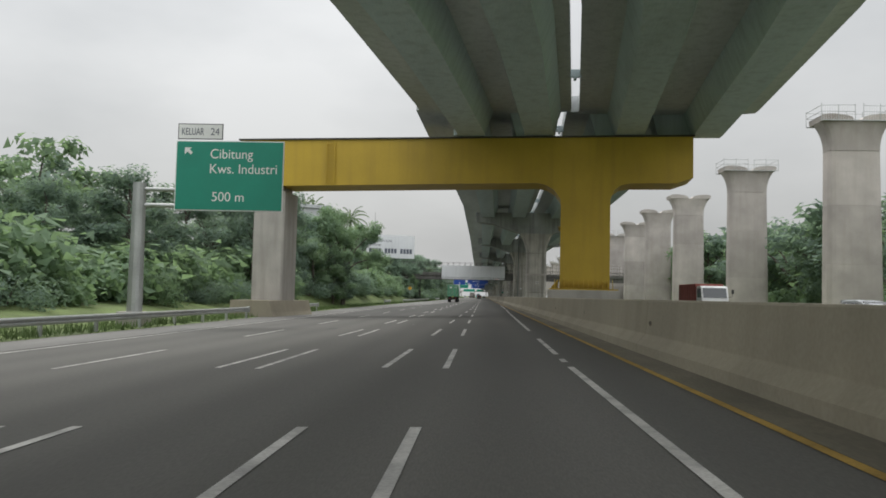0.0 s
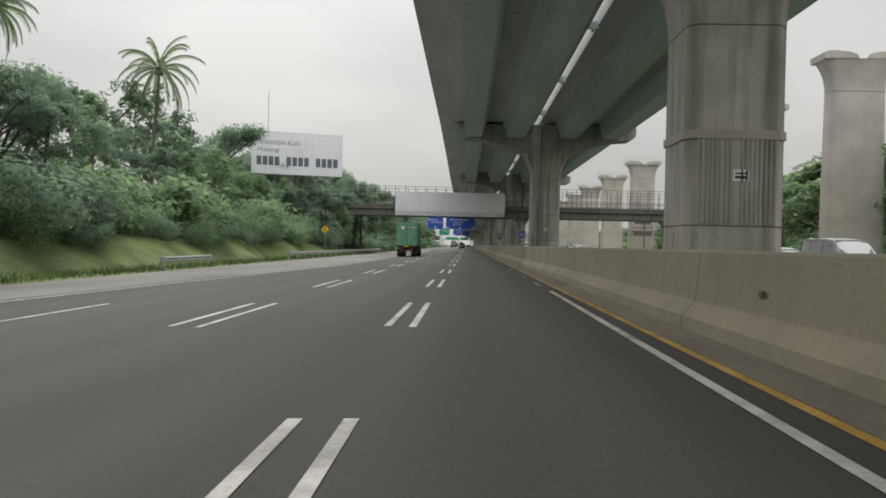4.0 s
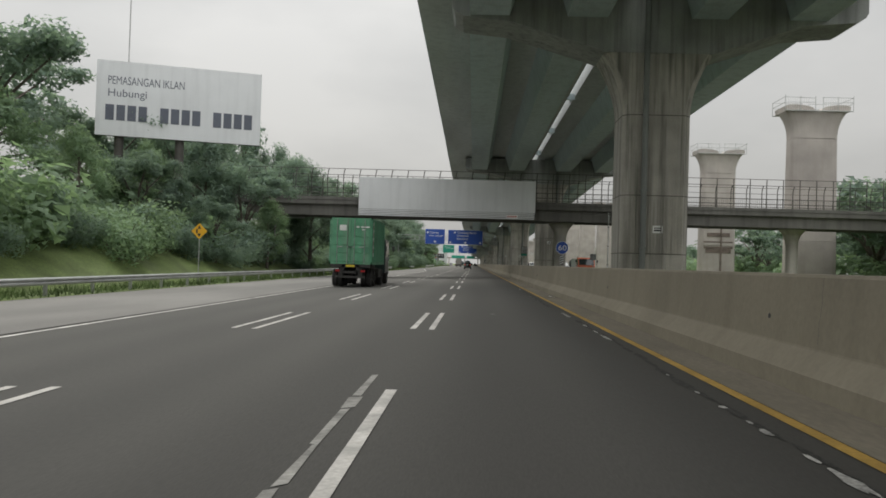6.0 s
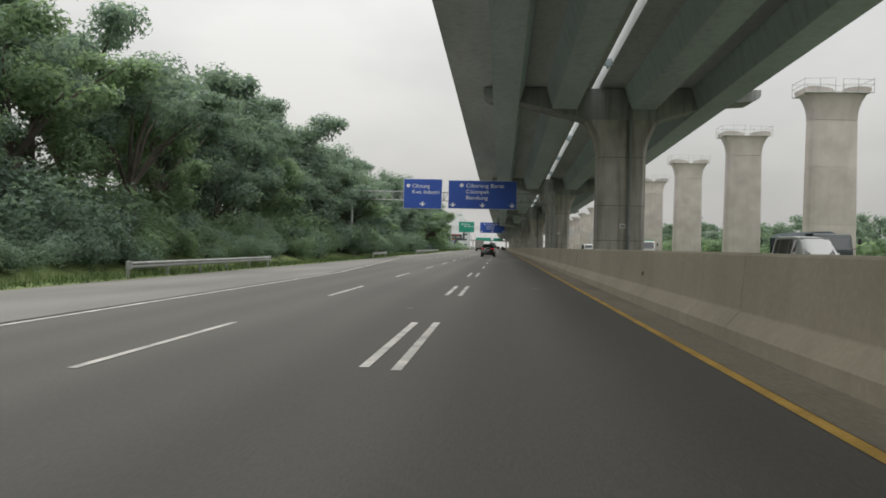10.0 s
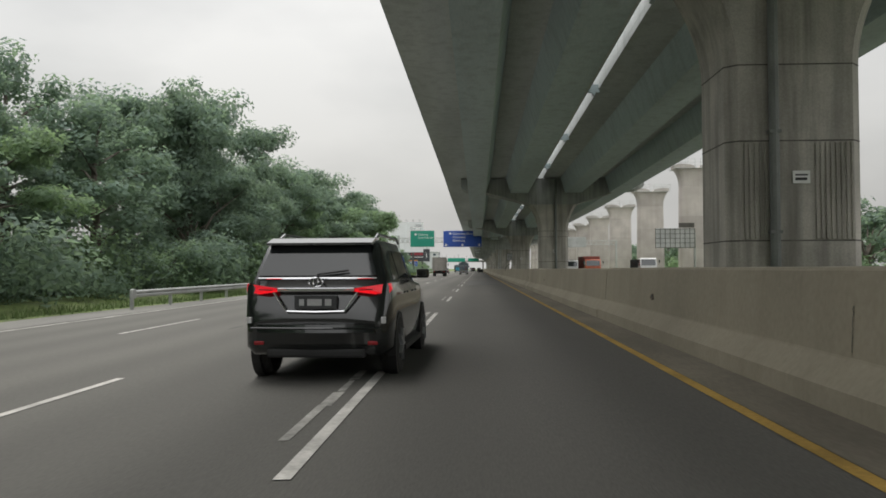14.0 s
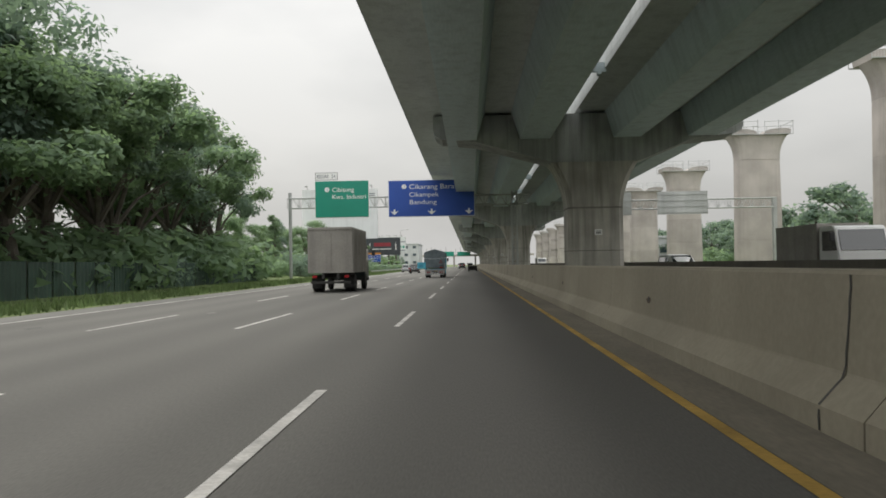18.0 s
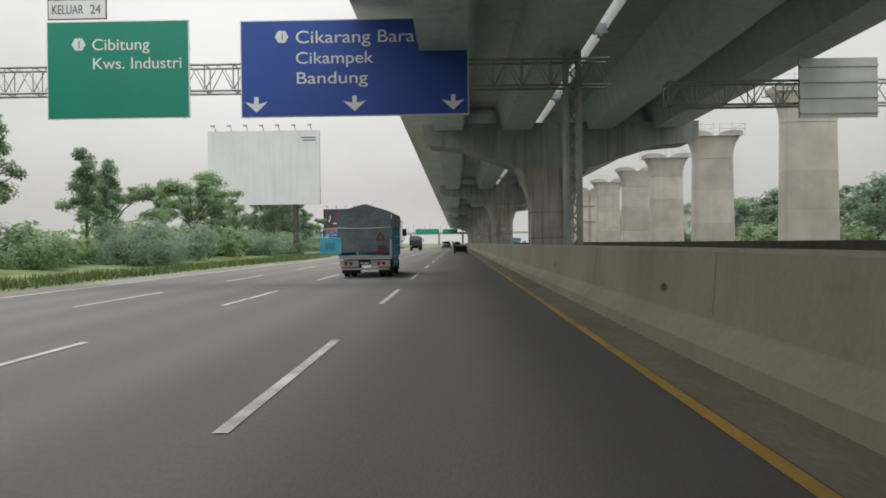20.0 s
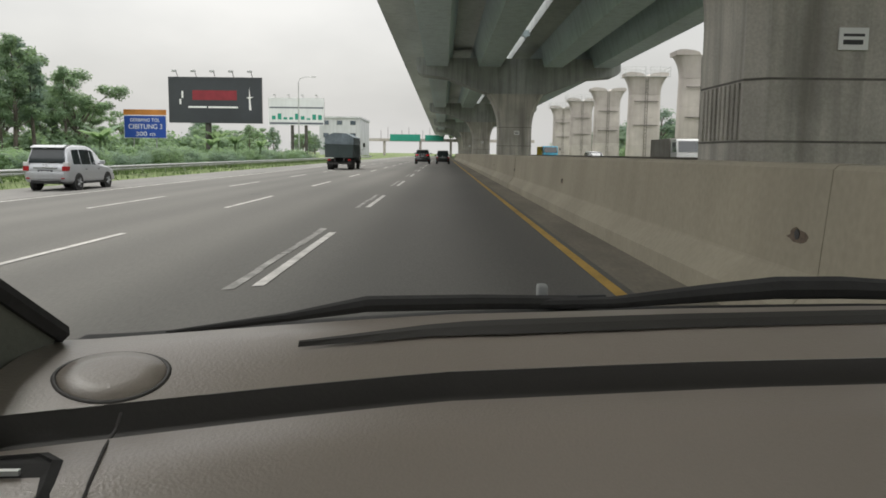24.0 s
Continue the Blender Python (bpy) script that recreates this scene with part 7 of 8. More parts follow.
def container(parent, w, y0, y1, z0, z1, doors=True):
    """Corrugated steel container with corner posts, door bars and rails."""
    n = int((y1 - y0) / 0.28)
    pts = []
    for k in range(n):
        ya, yb = y0 + (y1 - y0) * k / n, y0 + (y1 - y0) * (k + 1) / n
        q = (yb - ya) / 4
        pts += [(ya, 0.0), (ya + q, 0.0), (ya + 1.4 * q, 0.035), (yb - 0.4 * q, 0.035)]
    for s in (-1, 1):
        bm = bmesh.new()
        rows = [[bm.verts.new((s * (w / 2 - d), y, z)) for y, d in pts] for z in (z0 + 0.12, z1 - 0.1)]
        for i in range(len(pts) - 1):
            bm.faces.new((rows[0][i], rows[0][i + 1], rows[1][i + 1], rows[1][i]))
        part("side_wall", bm, CONTDARK, parent)
    part("core", boxes((-w / 2 + 0.05, w / 2 - 0.05, y0 + 0.03, y1 - 0.02, z0 + 0.02, z1 - 0.02)), CONTDARK, parent)
    for s in (-1, 1):
        xs = sorted((s * (w / 2), s * (w / 2 - 0.09)))
        part("bottom_rail", boxes((*xs, y0, y1, z0, z0 + 0.13)), CONTDARK, parent)
        part("top_rail", boxes((*xs, y0, y1, z1 - 0.1, z1)), CONTDARK, parent)
        for y in (y0, y1 - 0.12):
            part("corner_post", boxes((*xs, y, y + 0.12, z0, z1), bev=0.01), CONTGREEN, parent)
    part("rear_header", boxes((-w / 2, w / 2, y0, y0 + 0.1, z1 - 0.12, z1)), CONTGREEN, parent)
    part("rear_sill", boxes((-w / 2, w / 2, y0, y0 + 0.1, z0, z0 + 0.12)), CONTGREEN, parent)
    for s in (-1, 1):
        xs = sorted((s * 0.02, s * (w / 2 - 0.1)))
        d = part("door", boxes((*xs, y0 - 0.01, y0 + 0.04, z0 + 0.13, z1 - 0.13)), CONTGREEN, parent)
        hgt = (z1 - z0 - 0.26) / 5
        for k in range(5):
            part("door_panel", boxes((xs[0] + 0.06, xs[1] - 0.06, y0 - 0.035, y0 - 0.01, z0 + 0.17 + hgt * k, z0 + 0.13 + hgt * (k + 1) - 0.06), bev=0.008), CONTGREEN, d)
        for xb in (s * 0.2, s * 0.78):
            part("locking_bar", tube([(xb, y0 - 0.06, z0 + 0.05), (xb, y0 - 0.06, z1 - 0.05)], 0.02, 6), GALV, d)
            part("bar_handle", boxes((min(xb, xb - s * 0.32), max(xb, xb - s * 0.32), y0 - 0.085, y0 - 0.06, z0 + 0.95, z0 + 1.0)), GALV, d)
        for k in range(4):
            part("hinge", boxes((s * (w / 2 - 0.06) - 0.05, s * (w / 2 - 0.06) + 0.05, y0 - 0.03, y0, z0 + 0.35 + 0.6 * k, z0 + 0.45 + 0.6 * k)), CONTDARK, d)


tk = thing("container_truck", "dark tractor truck carrying a worn green shipping container", "truck", (-7.12, 166.6, road_z(-7.12, 168)))
container(tk, 2.44, 0.0, 6.06, 1.3, 3.92)
part("paper_label", boxes((-0.66, -0.27, -0.046, -0.037, 3.2, 3.52)), SIGNWHITE, tk, "white paper notice")
part("print_marks", boxes((0.3, 0.46, -0.046, -0.037, 3.38, 3.46), (0.56, 1.05, -0.046, -0.037, 3.38, 3.46), (0.62, 0.82, -0.046, -0.037, 3.24, 3.3)), SIGNWHITE, tk)
part("door_patch", boxes((0.62, 1.02, -0.046, -0.037, 1.95, 2.3)), CONTDARK, tk)
bm = boxes((1.222, 1.228, 0.3, 0.55, 1.75, 3.7))
part("side_strip", bm, SIGNWHITE, tk, "upright white print strip")
for k in range(4):
    part("strip_mark", boxes((1.229, 1.234, 0.34, 0.51, 1.95 + 0.45 * k, 2.2 + 0.45 * k)), RUSTRED, tk)
part("frame_rail", boxes((-0.5, -0.34, 0.0, 8.6, 0.95, 1.28), (0.34, 0.5, 0.0, 8.6, 0.95, 1.28)), CHASSIS, tk)
part("cross_beam", boxes((-1.15, 1.15, 0.0, 0.16, 1.12, 1.3)), CHASSIS, tk)
part("rear_plate", boxes((-0.25, 0.25, -0.03, 0.0, 1.14, 1.26)), LETTERYELLOW, tk, "yellow plate")
part("underrun_bar", boxes((-0.85, 0.85, 0.02, 0.14, 0.52, 0.64), (-0.62, 0.35, -0.02, 0.1, 0.78, 0.9)), CHASSIS, tk)
for s in (-1, 1):
    part("bar_bracket", boxes((s * 0.55 - 0.12, s * 0.55 + 0.12, 0.05, 0.15, 0.52, 1.1)), CHASSIS, tk)
    for y, xs in ((1.0, (0.98, 0.66)), (2.3, (0.98, 0.66)), (6.0, (0.98, 0.66)), (8.6, (1.02,))):
        for x in xs:
            wheel(tk, s * x, y, 0.5, 0.28, s, CHASSIS)
    part("mud_guard", boxes((s * 0.83 - 0.32, s * 0.83 + 0.32, 0.35, 3.0, 1.06, 1.1)), CHASSIS, tk)
    part("tail_lamp", boxes((s * 0.72 - 0.12, s * 0.72 + 0.12, -0.03, 0.02, 0.86, 0.98)), TAILRED, tk)
    part("fuel_tank", boxes((min(s * 0.6, s * 1.15), max(s * 0.6, s * 1.15), 3.9, 5.2, 0.5, 1.05), bev=0.06), CHASSIS, tk)
cab(tk, 7.2, 9.3, 2.35, 0.75, 2.95, TRUCKDARK)
bm = bmesh.new()
tube([(0.75, 7.8, 2.93), (0.75, 7.8, 3.1), (0.75, 7.8, 3.2)], [0.1, 0.09, 0.04], 10, bm)
part("beacon", bm, LAMPORANGE, tk, "small red roof beacon")

# blue open truck under a black tarpaulin
bt = thing("tarpaulin_truck", "blue high-sided truck covered with a sagging black tarpaulin", "truck", (-2.97, 499.35, road_z(-3, 500)))
W2 = 1.02
LB = 4.85
KICKGREY = material("kick_panel_paint", (0.3, 0.3, 0.26), 0.6, vary=0.2, scale=0.4, fine=14, bump=0.05, stain=0.4)
part("load_floor", boxes((-W2, W2, 0, LB, 0.78, 0.9)), TRUCKBLUE, bt)
for s in (-1, 1):
    xs = sorted((s * W2, s * (W2 - 0.05)))
    part("side_board", boxes((*xs, 0, LB, 0.85, 2.05)), TRUCKBLUE, bt)
    xr = sorted((s * (W2 + 0.05), s * W2))
    for k in range(9):
        y = 0.08 + (LB - 0.28) * k / 8
        part("side_rib", boxes((*xr, y, y + 0.13, 0.82, 2.05), bev=0.008), TRUCKBLUE, bt)
        if k < 8:
            part("side_panel", boxes((*sorted((s * (W2 + 0.012), s * W2)), y + 0.15, y + 0.55, 1.68, 2.04)), TRUCKCYAN, bt, "pale blue upper panel")
            part("kick_panel", boxes((*sorted((s * (W2 + 0.014), s * W2)), y + 0.15, y + 0.55, 0.9, 1.06)), KICKGREY, bt, "grey-beige lower panel")
    for z in (0.82, 1.24, 1.62):
        part("side_rail", boxes((*sorted((s * (W2 + 0.035), s * W2)), 0, LB, z, z + 0.06)), TRUCKBLUE, bt)
for k in range(7):
    y = 0.08 + (LB - 0.28) * k / 8 + 0.19
    for dy, z0, z1, wd in ((0.0, 1.33, 1.58, 0.07), (0.07, 1.52, 1.58, 0.16), (0.07, 1.41, 1.46, 0.1), (0.22, 1.33, 1.52, 0.07)):
        part("painted_stroke", boxes((W2 + 0.004, W2 + 0.01, y + dy, y + dy + wd, z0, z1)), LETTERYELLOW, bt, "yellow painted stroke")
    for dy in (0.02, 0.16):
        part("painted_mark", boxes((W2 + 0.004, W2 + 0.01, y + dy, y + dy + 0.1, 1.13, 1.22)), SIGNWHITE, bt, "small white painted mark")
part("corner_patch", boxes((W2 + 0.051, W2 + 0.056, 0.02, 0.16, 1.66, 2.0)), LETTERYELLOW, bt)
# tarpaulin: ridged, sagging between the hoops
bm = bmesh.new()
R = random.Random(21)
rows = []
NY, NX = 26, 15
for i in range(NY + 1):
    f = i / NY
    y = -0.06 + (LB + 0.1) * f
    peak = 2.93 - 0.02 * f - 0.02 * abs(math.sin(f * math.pi * 3))
    rowv = []
    for j in range(NX + 1):
        u = -1 + 2 * j / NX
        x = u * (W2 + 0.07)
        if abs(u) > 0.86:
            z = 2.0 + 0.015 * math.sin(y * 4) if abs(u) > 0.99 else 2.57 - 0.012 * math.sin(y * 5)
            x = math.copysign(W2 + 0.075, u) if abs(u) > 0.99 else math.copysign(W2 + 0.06, u)
        else:
            z = 2.58 + (peak - 2.58) * (1 - abs(u) / 0.86) ** 0.8
        rowv.append(bm.verts.new((x + 0.012 * math.sin(7 * y + j), y, z + 0.02 * noise.noise((x * 2, y * 2, 3)))))
    rows.append(rowv)
for a, b in zip(rows, rows[1:]):
    for j in range(NX):
        bm.faces.new((a[j], a[j + 1], b[j + 1], b[j]))
part("tarpaulin", bm, TARP, bt)
bm = bmesh.new()
rows2 = []
for k in range(9):
    g = k / 8
    rowv = []
    for j in range(NX + 1):
        u = -1 + 2 * j / NX
        top = 2.58 + 0.33 * (1 - abs(u)) ** 0.8
        z = top + (1.0 - top) * g
        rowv.append(bm.verts.new((u * (W2 + 0.06), -0.07 - 0.03 * math.sin(u * 5 + g * 6) * g, z)))
    rows2.append(rowv)
for a, b in zip(rows2, rows2[1:]):
    for j in range(NX):
        bm.faces.new((a[j], a[j + 1], b[j + 1], b[j]))
part("tarpaulin_back", bm, TARP, bt)
part("rope", tube([(-W2 - 0.08, -0.12, 1.98), (0, -0.13, 1.94), (W2 + 0.08, -0.12, 2.0)], 0.012, 5), SIGNWHITE, bt)
tri = bmesh.new()
for a, b in (((0.48, 1.5), (0.8, 1.5)), ((0.8, 1.5), (0.64, 1.8)), ((0.64, 1.8), (0.48, 1.5))):
    tube([(a[0], -0.13, a[1]), (b[0], -0.13, b[1])], 0.02, 4, tri)
part("warning_triangle", tri, TAILRED, bt, "red reflective triangle")
part("open_tail_panel", boxes((-W2 - 0.75, -W2 + 0.1, -0.12, -0.06, 0.95, 1.6), bev=0.01), TRUCKCYAN, bt, "bright blue hinged tailboard")
part("panel_mark", boxes((-W2 - 0.55, -W2 - 0.15, -0.128, -0.121, 1.1, 1.4)), TRUCKBLUE, bt)
part("corner_angle", boxes((W2 - 0.02, W2 + 0.06, -0.12, -0.02, 0.8, 1.5)), GALV, bt)
part("rear_beam", boxes((-W2, W2 + 0.05, -0.12, 0.0, 0.72, 0.86)), GALV, bt)
part("licence_holder", boxes((0.5, 0.9, -0.15, -0.12, 1.16, 1.28)), PLATE, bt)
part("red_reflector", boxes((0.5, 0.8, -0.15, -0.12, 1.0, 1.1)), TAILRED, bt)
part("lamp_board", boxes((0.25, 1.0, -0.05, 0.02, 0.42, 0.68)), GALV, bt)
part("lamp_board", boxes((-1.0, -0.25, -0.05, 0.02, 0.42, 0.68)), GALV, bt)
for x, m in ((0.55, TAILRED), (0.75, TAILRED), (-0.55, TAILRED), (-0.75, TAILRED)):
    part("round_lamp", disc(bmesh.new(), (x, -0.07, 0.56), 0.07, "y", 0.05, 14), m, bt)
part("number_plate", boxes((-0.22, 0.22, -0.05, -0.02, 0.5, 0.64)), PLATE, bt)
part("plate_marks", boxes((-0.18, -0.08, -0.056, -0.051, 0.54, 0.6), (-0.04, 0.16, -0.056, -0.051, 0.54, 0.6)), PLATEMARK, bt)
part("chassis", boxes((-0.42, -0.3, 0.0, 6.2, 0.55, 0.78), (0.3, 0.42, 0.0, 6.2, 0.55, 0.78)), CHASSIS, bt)
part("bumper_bar", boxes((-0.95, 0.95, 0.0, 0.08, 0.3, 0.38)), GALV, bt)
for s in (-1, 1):
    for y, xs in ((1.25, (0.88, 0.6)), (4.7, (0.86,))):
        for x in xs:
            wheel(bt, s * x, y, 0.4, 0.22, s, CHASSIS)
    part("mud_flap", boxes((s * 0.75 - 0.26, s * 0.75 + 0.26, 0.62, 0.65, 0.14, 0.6)), RUBBER, bt)
    bm = bmesh.new()
    for z in (0.42, 0.56, 0.7):
        tube([(s * 0.98, 1.9, z), (s * 0.98, 4.05, z)], 0.022, 5, bm)
    for y in (1.9, 2.6, 3.3, 4.05):
        tube([(s * 0.98, y, 0.4), (s * 0.98, y, 0.78)], 0.022, 5, bm)
    part("side_guard", bm, TRUCKCYAN, bt, "light blue tubular side guard")
cab(bt, LB + 0.06, LB + 1.55, 1.75, 0.5, 2.15, TRUCKYELLOW)
part("cab_roof_box", boxes((-0.8, 0.8, LB + 0.05, LB + 0.7, 2.15, 2.5), bev=0.05), TRUCKDARK, bt)


def lorry(label, at, turn, w, lb, z1, body_mat, cab_mat, cover=None, ribs=True, group=""):
    """A plain lorry: cab, load body with ribs, chassis and wheels; the origin under the tail."""
    t = thing("lorry", label, "truck", at, turn, group=group)
    part("load_body", boxes((-w / 2, w / 2, 0, lb, 1.0, z1), bev=0.03), body_mat, t)
    if ribs:
        for s in (-1, 1):
            xs = sorted((s * w / 2, s * (w / 2 + 0.045)))
            for k in range(10):
                y = 0.1 + (lb - 0.3) * k / 9
                part("side_rib", boxes((*xs, y, y + 0.09, 1.0, z1 - 0.05)), body_mat, t)
        part("rear_frame", boxes((-w / 2, w / 2, -0.04, 0, 1.0, 1.12), (-w / 2, w / 2, -0.04, 0, z1 - 0.12, z1), (-0.04, 0.04, -0.04, 0, 1.12, z1 - 0.12)), body_mat, t)
    if cover:
        bm = bmesh.new()
        extrude([(-w / 2 - 0.04, z1 - 0.5), (-w / 2 - 0.03, z1 + 0.1), (-w * 0.2, z1 + 0.42), (w * 0.25, z1 + 0.38), (w / 2 + 0.03, z1 + 0.05), (w / 2 + 0.04, z1 - 0.55)], -0.05, lb + 0.04, "y", bm)
        part("cover", bm, cover, t)
    part("chassis", boxes((-0.45, -0.32, 0, lb + 1.5, 0.7, 1.0), (0.32, 0.45, 0, lb + 1.5, 0.7, 1.0)), CHASSIS, t)
    part("rear_bumper", boxes((-w * 0.45, w * 0.45, 0.0, 0.1, 0.45, 0.58)), CHASSIS, t)
    for s in (-1, 1):
        part("tail_lamp", boxes((s * w * 0.36 - 0.12, s * w * 0.36 + 0.12, -0.03, 0.03, 0.75, 0.88)), TAILRED, t)
        for y, xs in ((1.3, (w / 2 - 0.16, w / 2 - 0.44)), (lb + 0.4, (w / 2 - 0.18,))):
            for x in xs:
                wheel(t, s * x, y, 0.45, 0.25, s, CHASSIS)
        part("mud_flap", boxes((s * w * 0.36 - 0.25, s * w * 0.36 + 0.25, 0.62, 0.65, 0.2, 0.8)), RUBBER, t)
    cab(t, lb + 0.08, lb + 1.75, w * 0.94, 0.6, 2.55, cab_mat)
    return t


lorry("grey box lorry seen from behind in the slow lane", (-6.55, 459.0, 0), 0, 2.3, 5.2, 3.35, BOXGREY, TRUCKDARK)
lorry("dark loaded lorry trailing smoke-grey cargo far ahead", (-7.7, 628.0, road_z(-7.7, 628)), 0, 2.3, 5.0, 2.6, TRUCKDARK, TRUCKDARK, TARP)
lorry("red-brown tipper lorry with an orange cab on the opposite road", (16.8, 441.5, 0.03), 180, 2.35, 5.6, 3.0, RUSTRED, CABORANGE, None, True, "opposite traffic")
lorry("white-cabbed box lorry on the opposite road", (15.6, 455.0, 0.03), 180, 2.1, 4.2, 2.7, BOXGREY, WHITECAR, None, False, "opposite traffic")
lorry("red box lorry with a white cab on the opposite road", (18.6, 58.0, 0.03), 180, 2.3, 5.5, 2.75, RUSTRED, WHITECAR, None, True, "opposite traffic")
lorry("lorry with blue-black tarpaulin on the opposite road", (19.5, 276.0, 0.03), 180, 2.3, 5.8, 2.3, TRUCKDARK, TRUCKDARK, TARP, True, "opposite traffic")
lorry("green covered lorry on the opposite road", (19.0, 335.0, 0.03), 180, 2.4, 7.5, 2.75, CONTDARK, WHITECAR, None, True, "opposite traffic")
lorry("white lorry with a grey body on the opposite road", (19.0, 628.0, 0.03), 180, 2.3, 5.5, 2.6, BOXGREY, WHITECAR, None, False, "opposite traffic")
lorry("white-cabbed lorry on the opposite road", (22.0, 428.0, 0.03), 180, 2.2, 4.6, 2.4, TRUCKDARK, WHITECAR, None, True, "opposite traffic")
lorry("yellow and green lorry far along the opposite road", (17.0, 690.0, 0.03), 180, 2.3, 6.0, 2.5, LETTERYELLOW, TRUCKBLUE, None, True, "opposite traffic")
lorry("red-cabbed lorry on the opposite road", (14.5, 232.0, 0.03), 180, 2.3, 5.0, 2.4, WHITECAR, CABORANGE, None, False, "opposite traffic")

# ---- the front of the car that the journey ends in ----
DASHTOP = material("dashboard_plastic", (0.228, 0.197, 0.168), 0.32, vary=0.05, scale=0.4, fine=300, bump=0.08)
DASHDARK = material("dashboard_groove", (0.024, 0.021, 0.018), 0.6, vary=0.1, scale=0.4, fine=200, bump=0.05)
PILLAR = material("pillar_cloth", (0.13, 0.135, 0.11), 0.9, vary=0.1, scale=0.3, fine=150, bump=0.1)
fc = thing("car_cockpit", "open front of a car with a brown-grey dashboard and black wipers", "car", (0.84, 562.54, 0))
H0 = 1.33
# dashboard: rows from the windscreen towards the seats; the rear edge runs obliquely
def ws(x):
    return lerp(x, [(-0.42, 0.86), (-0.16, 0.97), (0.0, 1.03), (0.33, 1.09), (0.65, 1.13), (1.0, 1.13)])
def dash_rows(x):
    b = ws(x)
    return [(b + 0.05, H0 - 0.225), (b, H0 - 0.212), (b - 0.06, H0 - 0.216), (b - 0.13, H0 - 0.224), (b - 0.185, H0 - 0.238)]
XS = [-0.44 + 0.05 * i for i in range(31)]
bm = bmesh.new()
rows = [[bm.verts.new((x, y, z)) for y, z in dash_rows(x)] for x in XS]
for a, b in zip(rows, rows[1:]):
    for k in range(len(a) - 1):
        bm.faces.new((a[k], b[k], b[k + 1], a[k + 1]))
part("dash_top", bm, DASHTOP, fc, smooth=True)
def dash_low(x):
    b = ws(x) - 0.185
    return [(b, H0 - 0.2385), (b - 0.012, H0 - 0.262), (b - 0.05, H0 - 0.258)]
bm = bmesh.new()
rows = [[bm.verts.new((x, y, z)) for y, z in dash_low(x)] for x in XS]
for a, b in zip(rows, rows[1:]):
    for k in range(len(a) - 1):
        bm.faces.new((a[k], b[k], b[k + 1], a[k + 1]))
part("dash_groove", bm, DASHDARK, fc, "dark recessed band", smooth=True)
bm = bmesh.new()
rows = []
for x in XS:
    b = ws(x) - 0.235
    rows.append([bm.verts.new((x, y, z)) for y, z in ((b, H0 - 0.2575), (b - 0.02, H0 - 0.249), (b - 0.1, H0 - 0.262), (b - 0.2, H0 - 0.3))])
for a, b in zip(rows, rows[1:]):
    for k in range(len(a) - 1):
        bm.faces.new((a[k], b[k], b[k + 1], a[k + 1]))
part("dash_face", bm, DASHTOP, fc, smooth=True)
bm = bmesh.new()
rows = []
for x in XS:
    b = ws(x) - 0.235
    rows.append([bm.verts.new((x, y, z)) for y, z in ((b - 0.2, H0 - 0.3), (b - 0.23, H0 - 0.33), (b - 0.22, H0 - 0.46), (b - 0.1, H0 - 0.66))])
for a, b in zip(rows, rows[1:]):
    for k in range(len(a) - 1):
        bm.faces.new((a[k], b[k], b[k + 1], a[k + 1]))
part("knee_panel", bm, TRIM, fc, "dark lower dashboard panel", smooth=True)
# demister slot
bm = bmesh.new()
rows = []
for i in range(24):
    f = i / 23
    x = -0.16 + 1.1 * f
    b = ws(x)
    wd = 0.003 + 0.026 * min(1, f * 5)
    yc = b - lerp(f, [(0, 0.1), (0.15, 0.075), (1, 0.05)])
    rows.append([bm.verts.new((x, yc - wd, H0 - 0.2175)), bm.verts.new((x, yc, H0 - 0.2125)), bm.verts.new((x, yc + wd, H0 - 0.2115))])
for a, b in zip(rows, rows[1:]):
    for k in range(2):
        bm.faces.new((a[k], b[k], b[k + 1], a[k + 1]))
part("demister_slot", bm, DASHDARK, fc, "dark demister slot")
sx, sy = -0.33, 0.775
def dash_z(x, y):
    """Height of the dashboard surface."""
    b = ws(x)
    return lerp(y - b, [(-0.495, H0 - 0.36), (-0.435, H0 - 0.3), (-0.335, H0 - 0.262), (-0.255, H0 - 0.249), (-0.24, H0 - 0.255), (-0.185, H0 - 0.238), (-0.13, H0 - 0.224), (-0.06, H0 - 0.216), (0.0, H0 - 0.212)])
def draped(bm, rings, lift):
    """Rings of (x, y) laid on the dashboard, joined one to the next."""
    rows = [[bm.verts.new((x, y, dash_z(x, y) + up)) for x, y in r] for r, up in zip(rings, lift)]
    for a, b in zip(rows, rows[1:]):
        for k in range(len(a)):
            bm.faces.new((a[k], a[(k + 1) % len(a)], b[(k + 1) % len(a)], b[k]))
    return rows
def circle(r):
    return [(sx + r * math.cos(2 * math.pi * k / 36), sy + r * math.sin(2 * math.pi * k / 36)) for k in range(36)]
bm = bmesh.new()
draped(bm, [circle(0.0565), circle(0.0555), circle(0.0525), circle(0.0515)], [0.0, 0.0015, 0.0015, 0.0])
part("speaker_ring", bm, DASHDARK, fc, "dark ring round the speaker", smooth=True)
bm = bmesh.new()
top = draped(bm, [circle(0.0515), circle(0.049), circle(0.03)], [0.0005, 0.0035, 0.005])[-1]
bm.faces.new(top)
part("speaker_cover", bm, DASHTOP, fc, "round speaker cover", smooth=True)
corners = [(-0.42, 0.5), (-0.32, 0.5), (-0.295, 0.57), (-0.308, 0.622), (-0.325, 0.632), (-0.42, 0.6)]
mid = (-0.36, 0.57)
inner = [(mid[0] + (x - mid[0]) * 0.9, mid[1] + (y - mid[1]) * 0.86) for x, y in corners]
bm = bmesh.new()
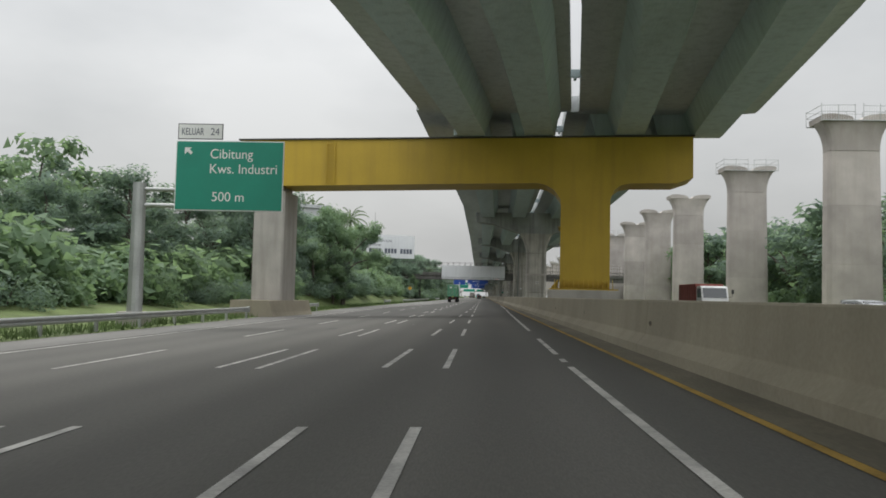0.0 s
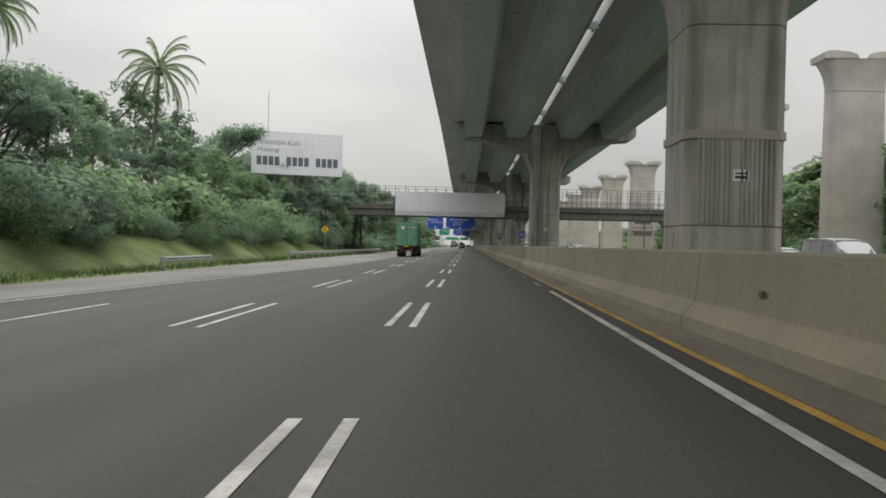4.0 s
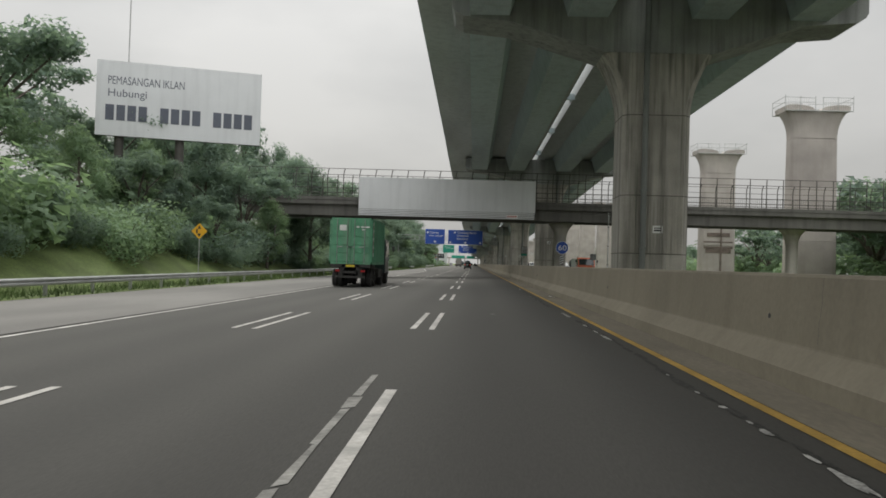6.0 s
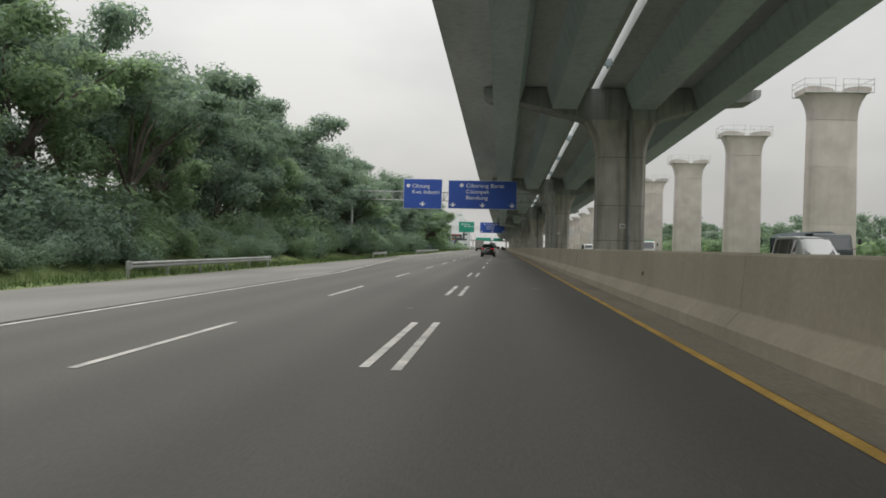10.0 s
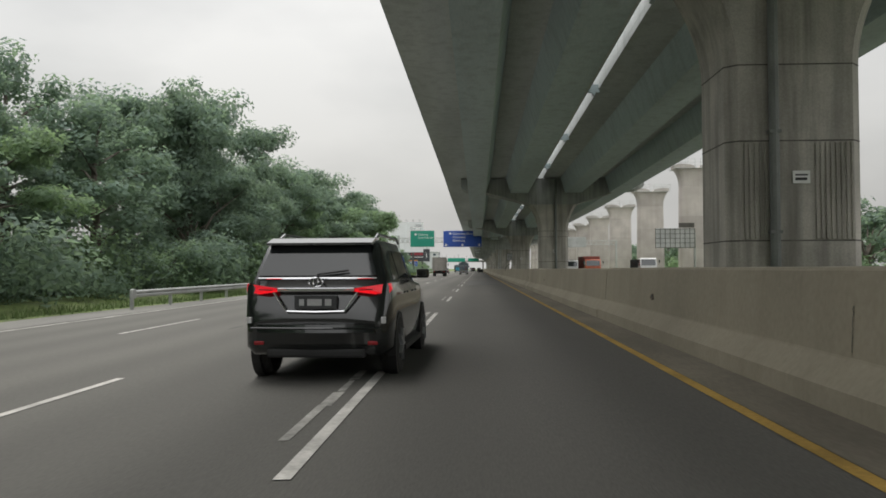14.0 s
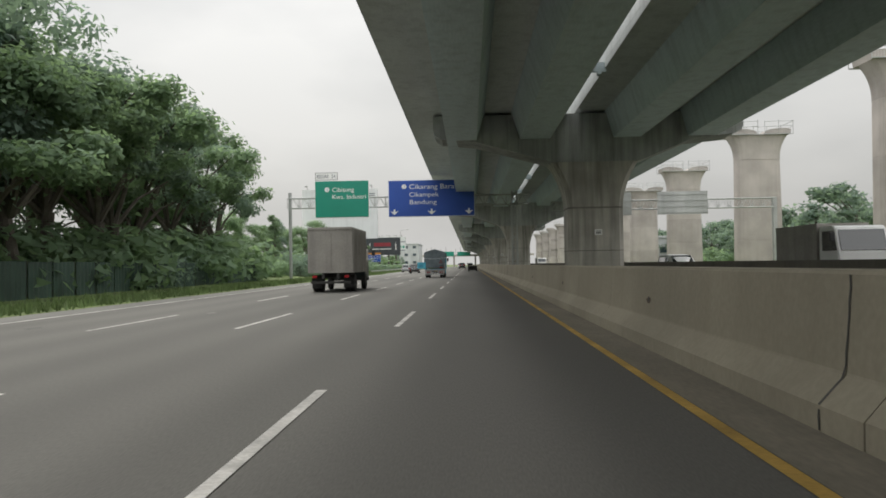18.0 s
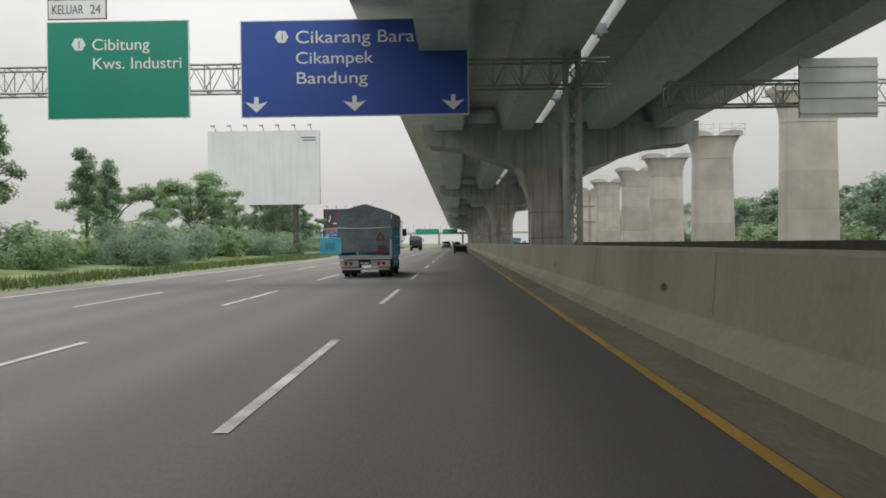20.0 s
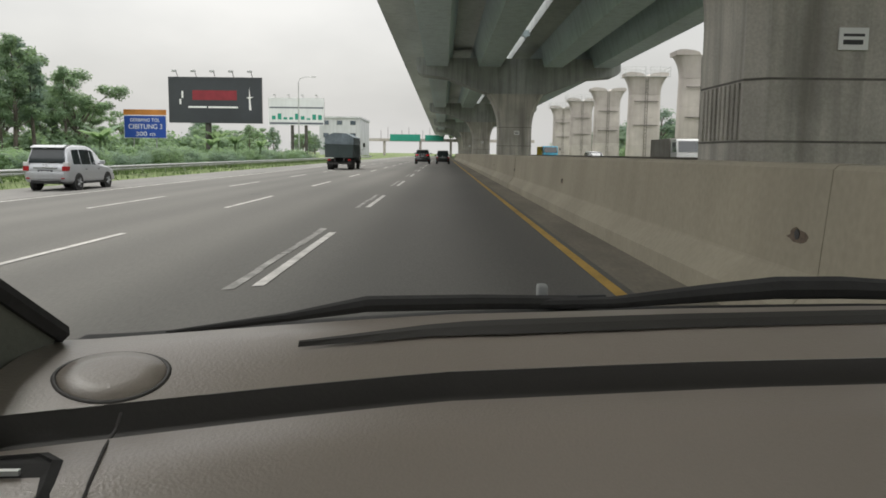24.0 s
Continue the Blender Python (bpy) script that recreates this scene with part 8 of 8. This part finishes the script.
bm.faces.new(draped(bm, [corners, inner, inner], [0.001, 0.005, 0.002])[-1])
vent = part("side_vent", bm, RUBBER, fc, "dark side air vent")
for k in range(2):
    y = 0.552 + 0.03 * k
    bar = [(-0.4, y), (-0.33, y + 0.012), (-0.33, y + 0.016), (-0.4, y + 0.004)]
    bm = bmesh.new()
    bm.faces.new(draped(bm, [bar, bar], [0.002, 0.006])[-1])
    part("vent_slat", bm, GALV, vent)
part("airbag_seam", tube([(x, y, dash_z(x, y) + 0.0008) for x, y in [(-0.296 + 0.04 * f, 0.71 - 0.22 * f) for f in [i / 10 for i in range(11)]]], 0.0016, 5), DASHDARK, fc, "thin airbag seam")
# pillar, cowl, wipers
bm = bmesh.new()
pl = [(-0.425, 0.86, H0 - 0.205), (-0.47, 0.7, H0 - 0.08), (-0.52, 0.5, H0 + 0.09), (-0.58, 0.3, H0 + 0.25)]
loft([[(x - 0.16, y - 0.12, z - 0.12), (x - 0.02, y - 0.05, z - 0.06), (x, y, z), (x - 0.14, y + 0.05, z + 0.02)] for x, y, z in pl], bm)
part("pillar", bm, PILLAR, fc, "dark cloth-covered windscreen pillar")
part("pillar_seal", tube([(x + 0.002, y + 0.004, z) for x, y, z in pl], 0.011, 6), RUBBER, fc)
part("pillar_foot", boxes((-0.62, -0.4, 0.45, 0.84, H0 - 0.5, H0 - 0.24), bev=0.03), PILLAR, fc)
bm = bmesh.new()
rows = [[bm.verts.new((x, ws(x) + 0.052, H0 - 0.23)), bm.verts.new((x, ws(x) + 0.1, H0 - 0.228)), bm.verts.new((x, ws(x) + 0.2, H0 - 0.26))] for x in XS]
for a, b in zip(rows, rows[1:]):
    for k in range(2):
        bm.faces.new((a[k], b[k], b[k + 1], a[k + 1]))
part("cowl", bm, RUBBER, fc, "black scuttle under the windscreen")
def wiper(pts, rad, hinge):
    w = part("wiper", tube(pts, rad, 8), RUBBER, fc, "black windscreen wiper")
    part("wiper_arm", tube([hinge, pts[len(pts) // 2], pts[-1]], 0.008, 6), TRIM, w)
wiper([(-0.33, 0.93, H0 - 0.218), (-0.2, 1.0, H0 - 0.212), (-0.1, 1.04, H0 - 0.201), (0.05, 1.1, H0 - 0.208), (0.2, 1.16, H0 - 0.218)], [0.003, 0.006, 0.011, 0.011, 0.01], (0.25, 1.2, H0 - 0.22))
wiper([(0.05, 1.12, H0 - 0.216), (0.25, 1.15, H0 - 0.216), (0.4, 1.19, H0 - 0.208), (0.52, 1.22, H0 - 0.203), (0.63, 1.23, H0 - 0.203), (0.9, 1.26, H0 - 0.216)], [0.006, 0.009, 0.014, 0.018, 0.018, 0.012], (0.95, 1.3, H0 - 0.22))
part("washer_jet", boxes((0.148, 0.164, 1.2, 1.225, H0 - 0.235, H0 - 0.2), bev=0.004), GALV, fc)
part("bonnet", loft([[(-0.48, 1.3, H0 - 0.36), (0.3, 1.33, H0 - 0.345), (1.08, 1.3, H0 - 0.36), (1.08, 1.3, 0.6), (-0.48, 1.3, 0.6)], [(-0.46, 1.9, H0 - 0.46), (0.3, 1.95, H0 - 0.44), (1.06, 1.9, H0 - 0.46), (1.06, 1.9, 0.5), (-0.46, 1.9, 0.5)], [(-0.38, 2.2, 0.75), (0.3, 2.28, 0.78), (0.98, 2.2, 0.75), (0.98, 2.2, 0.4), (-0.38, 2.2, 0.4)]]), SILVERCAR, fc, smooth=False)
part("bulkhead", boxes((-0.5, 1.1, 1.14, 1.28, 0.3, H0 - 0.36)), TRIM, fc)
part("floor_pan", boxes((-0.5, 1.1, 0.35, 2.1, 0.22, 0.32)), TRIM, fc)
for s, x in ((-1, -0.42), (1, 1.02)):
    wheel(fc, x, 1.72, 0.31, 0.2, s)
    part("door_sill", boxes((x - 0.08, x + 0.08, 0.4, 1.3, 0.3, 0.75), bev=0.03), TRIM, fc)
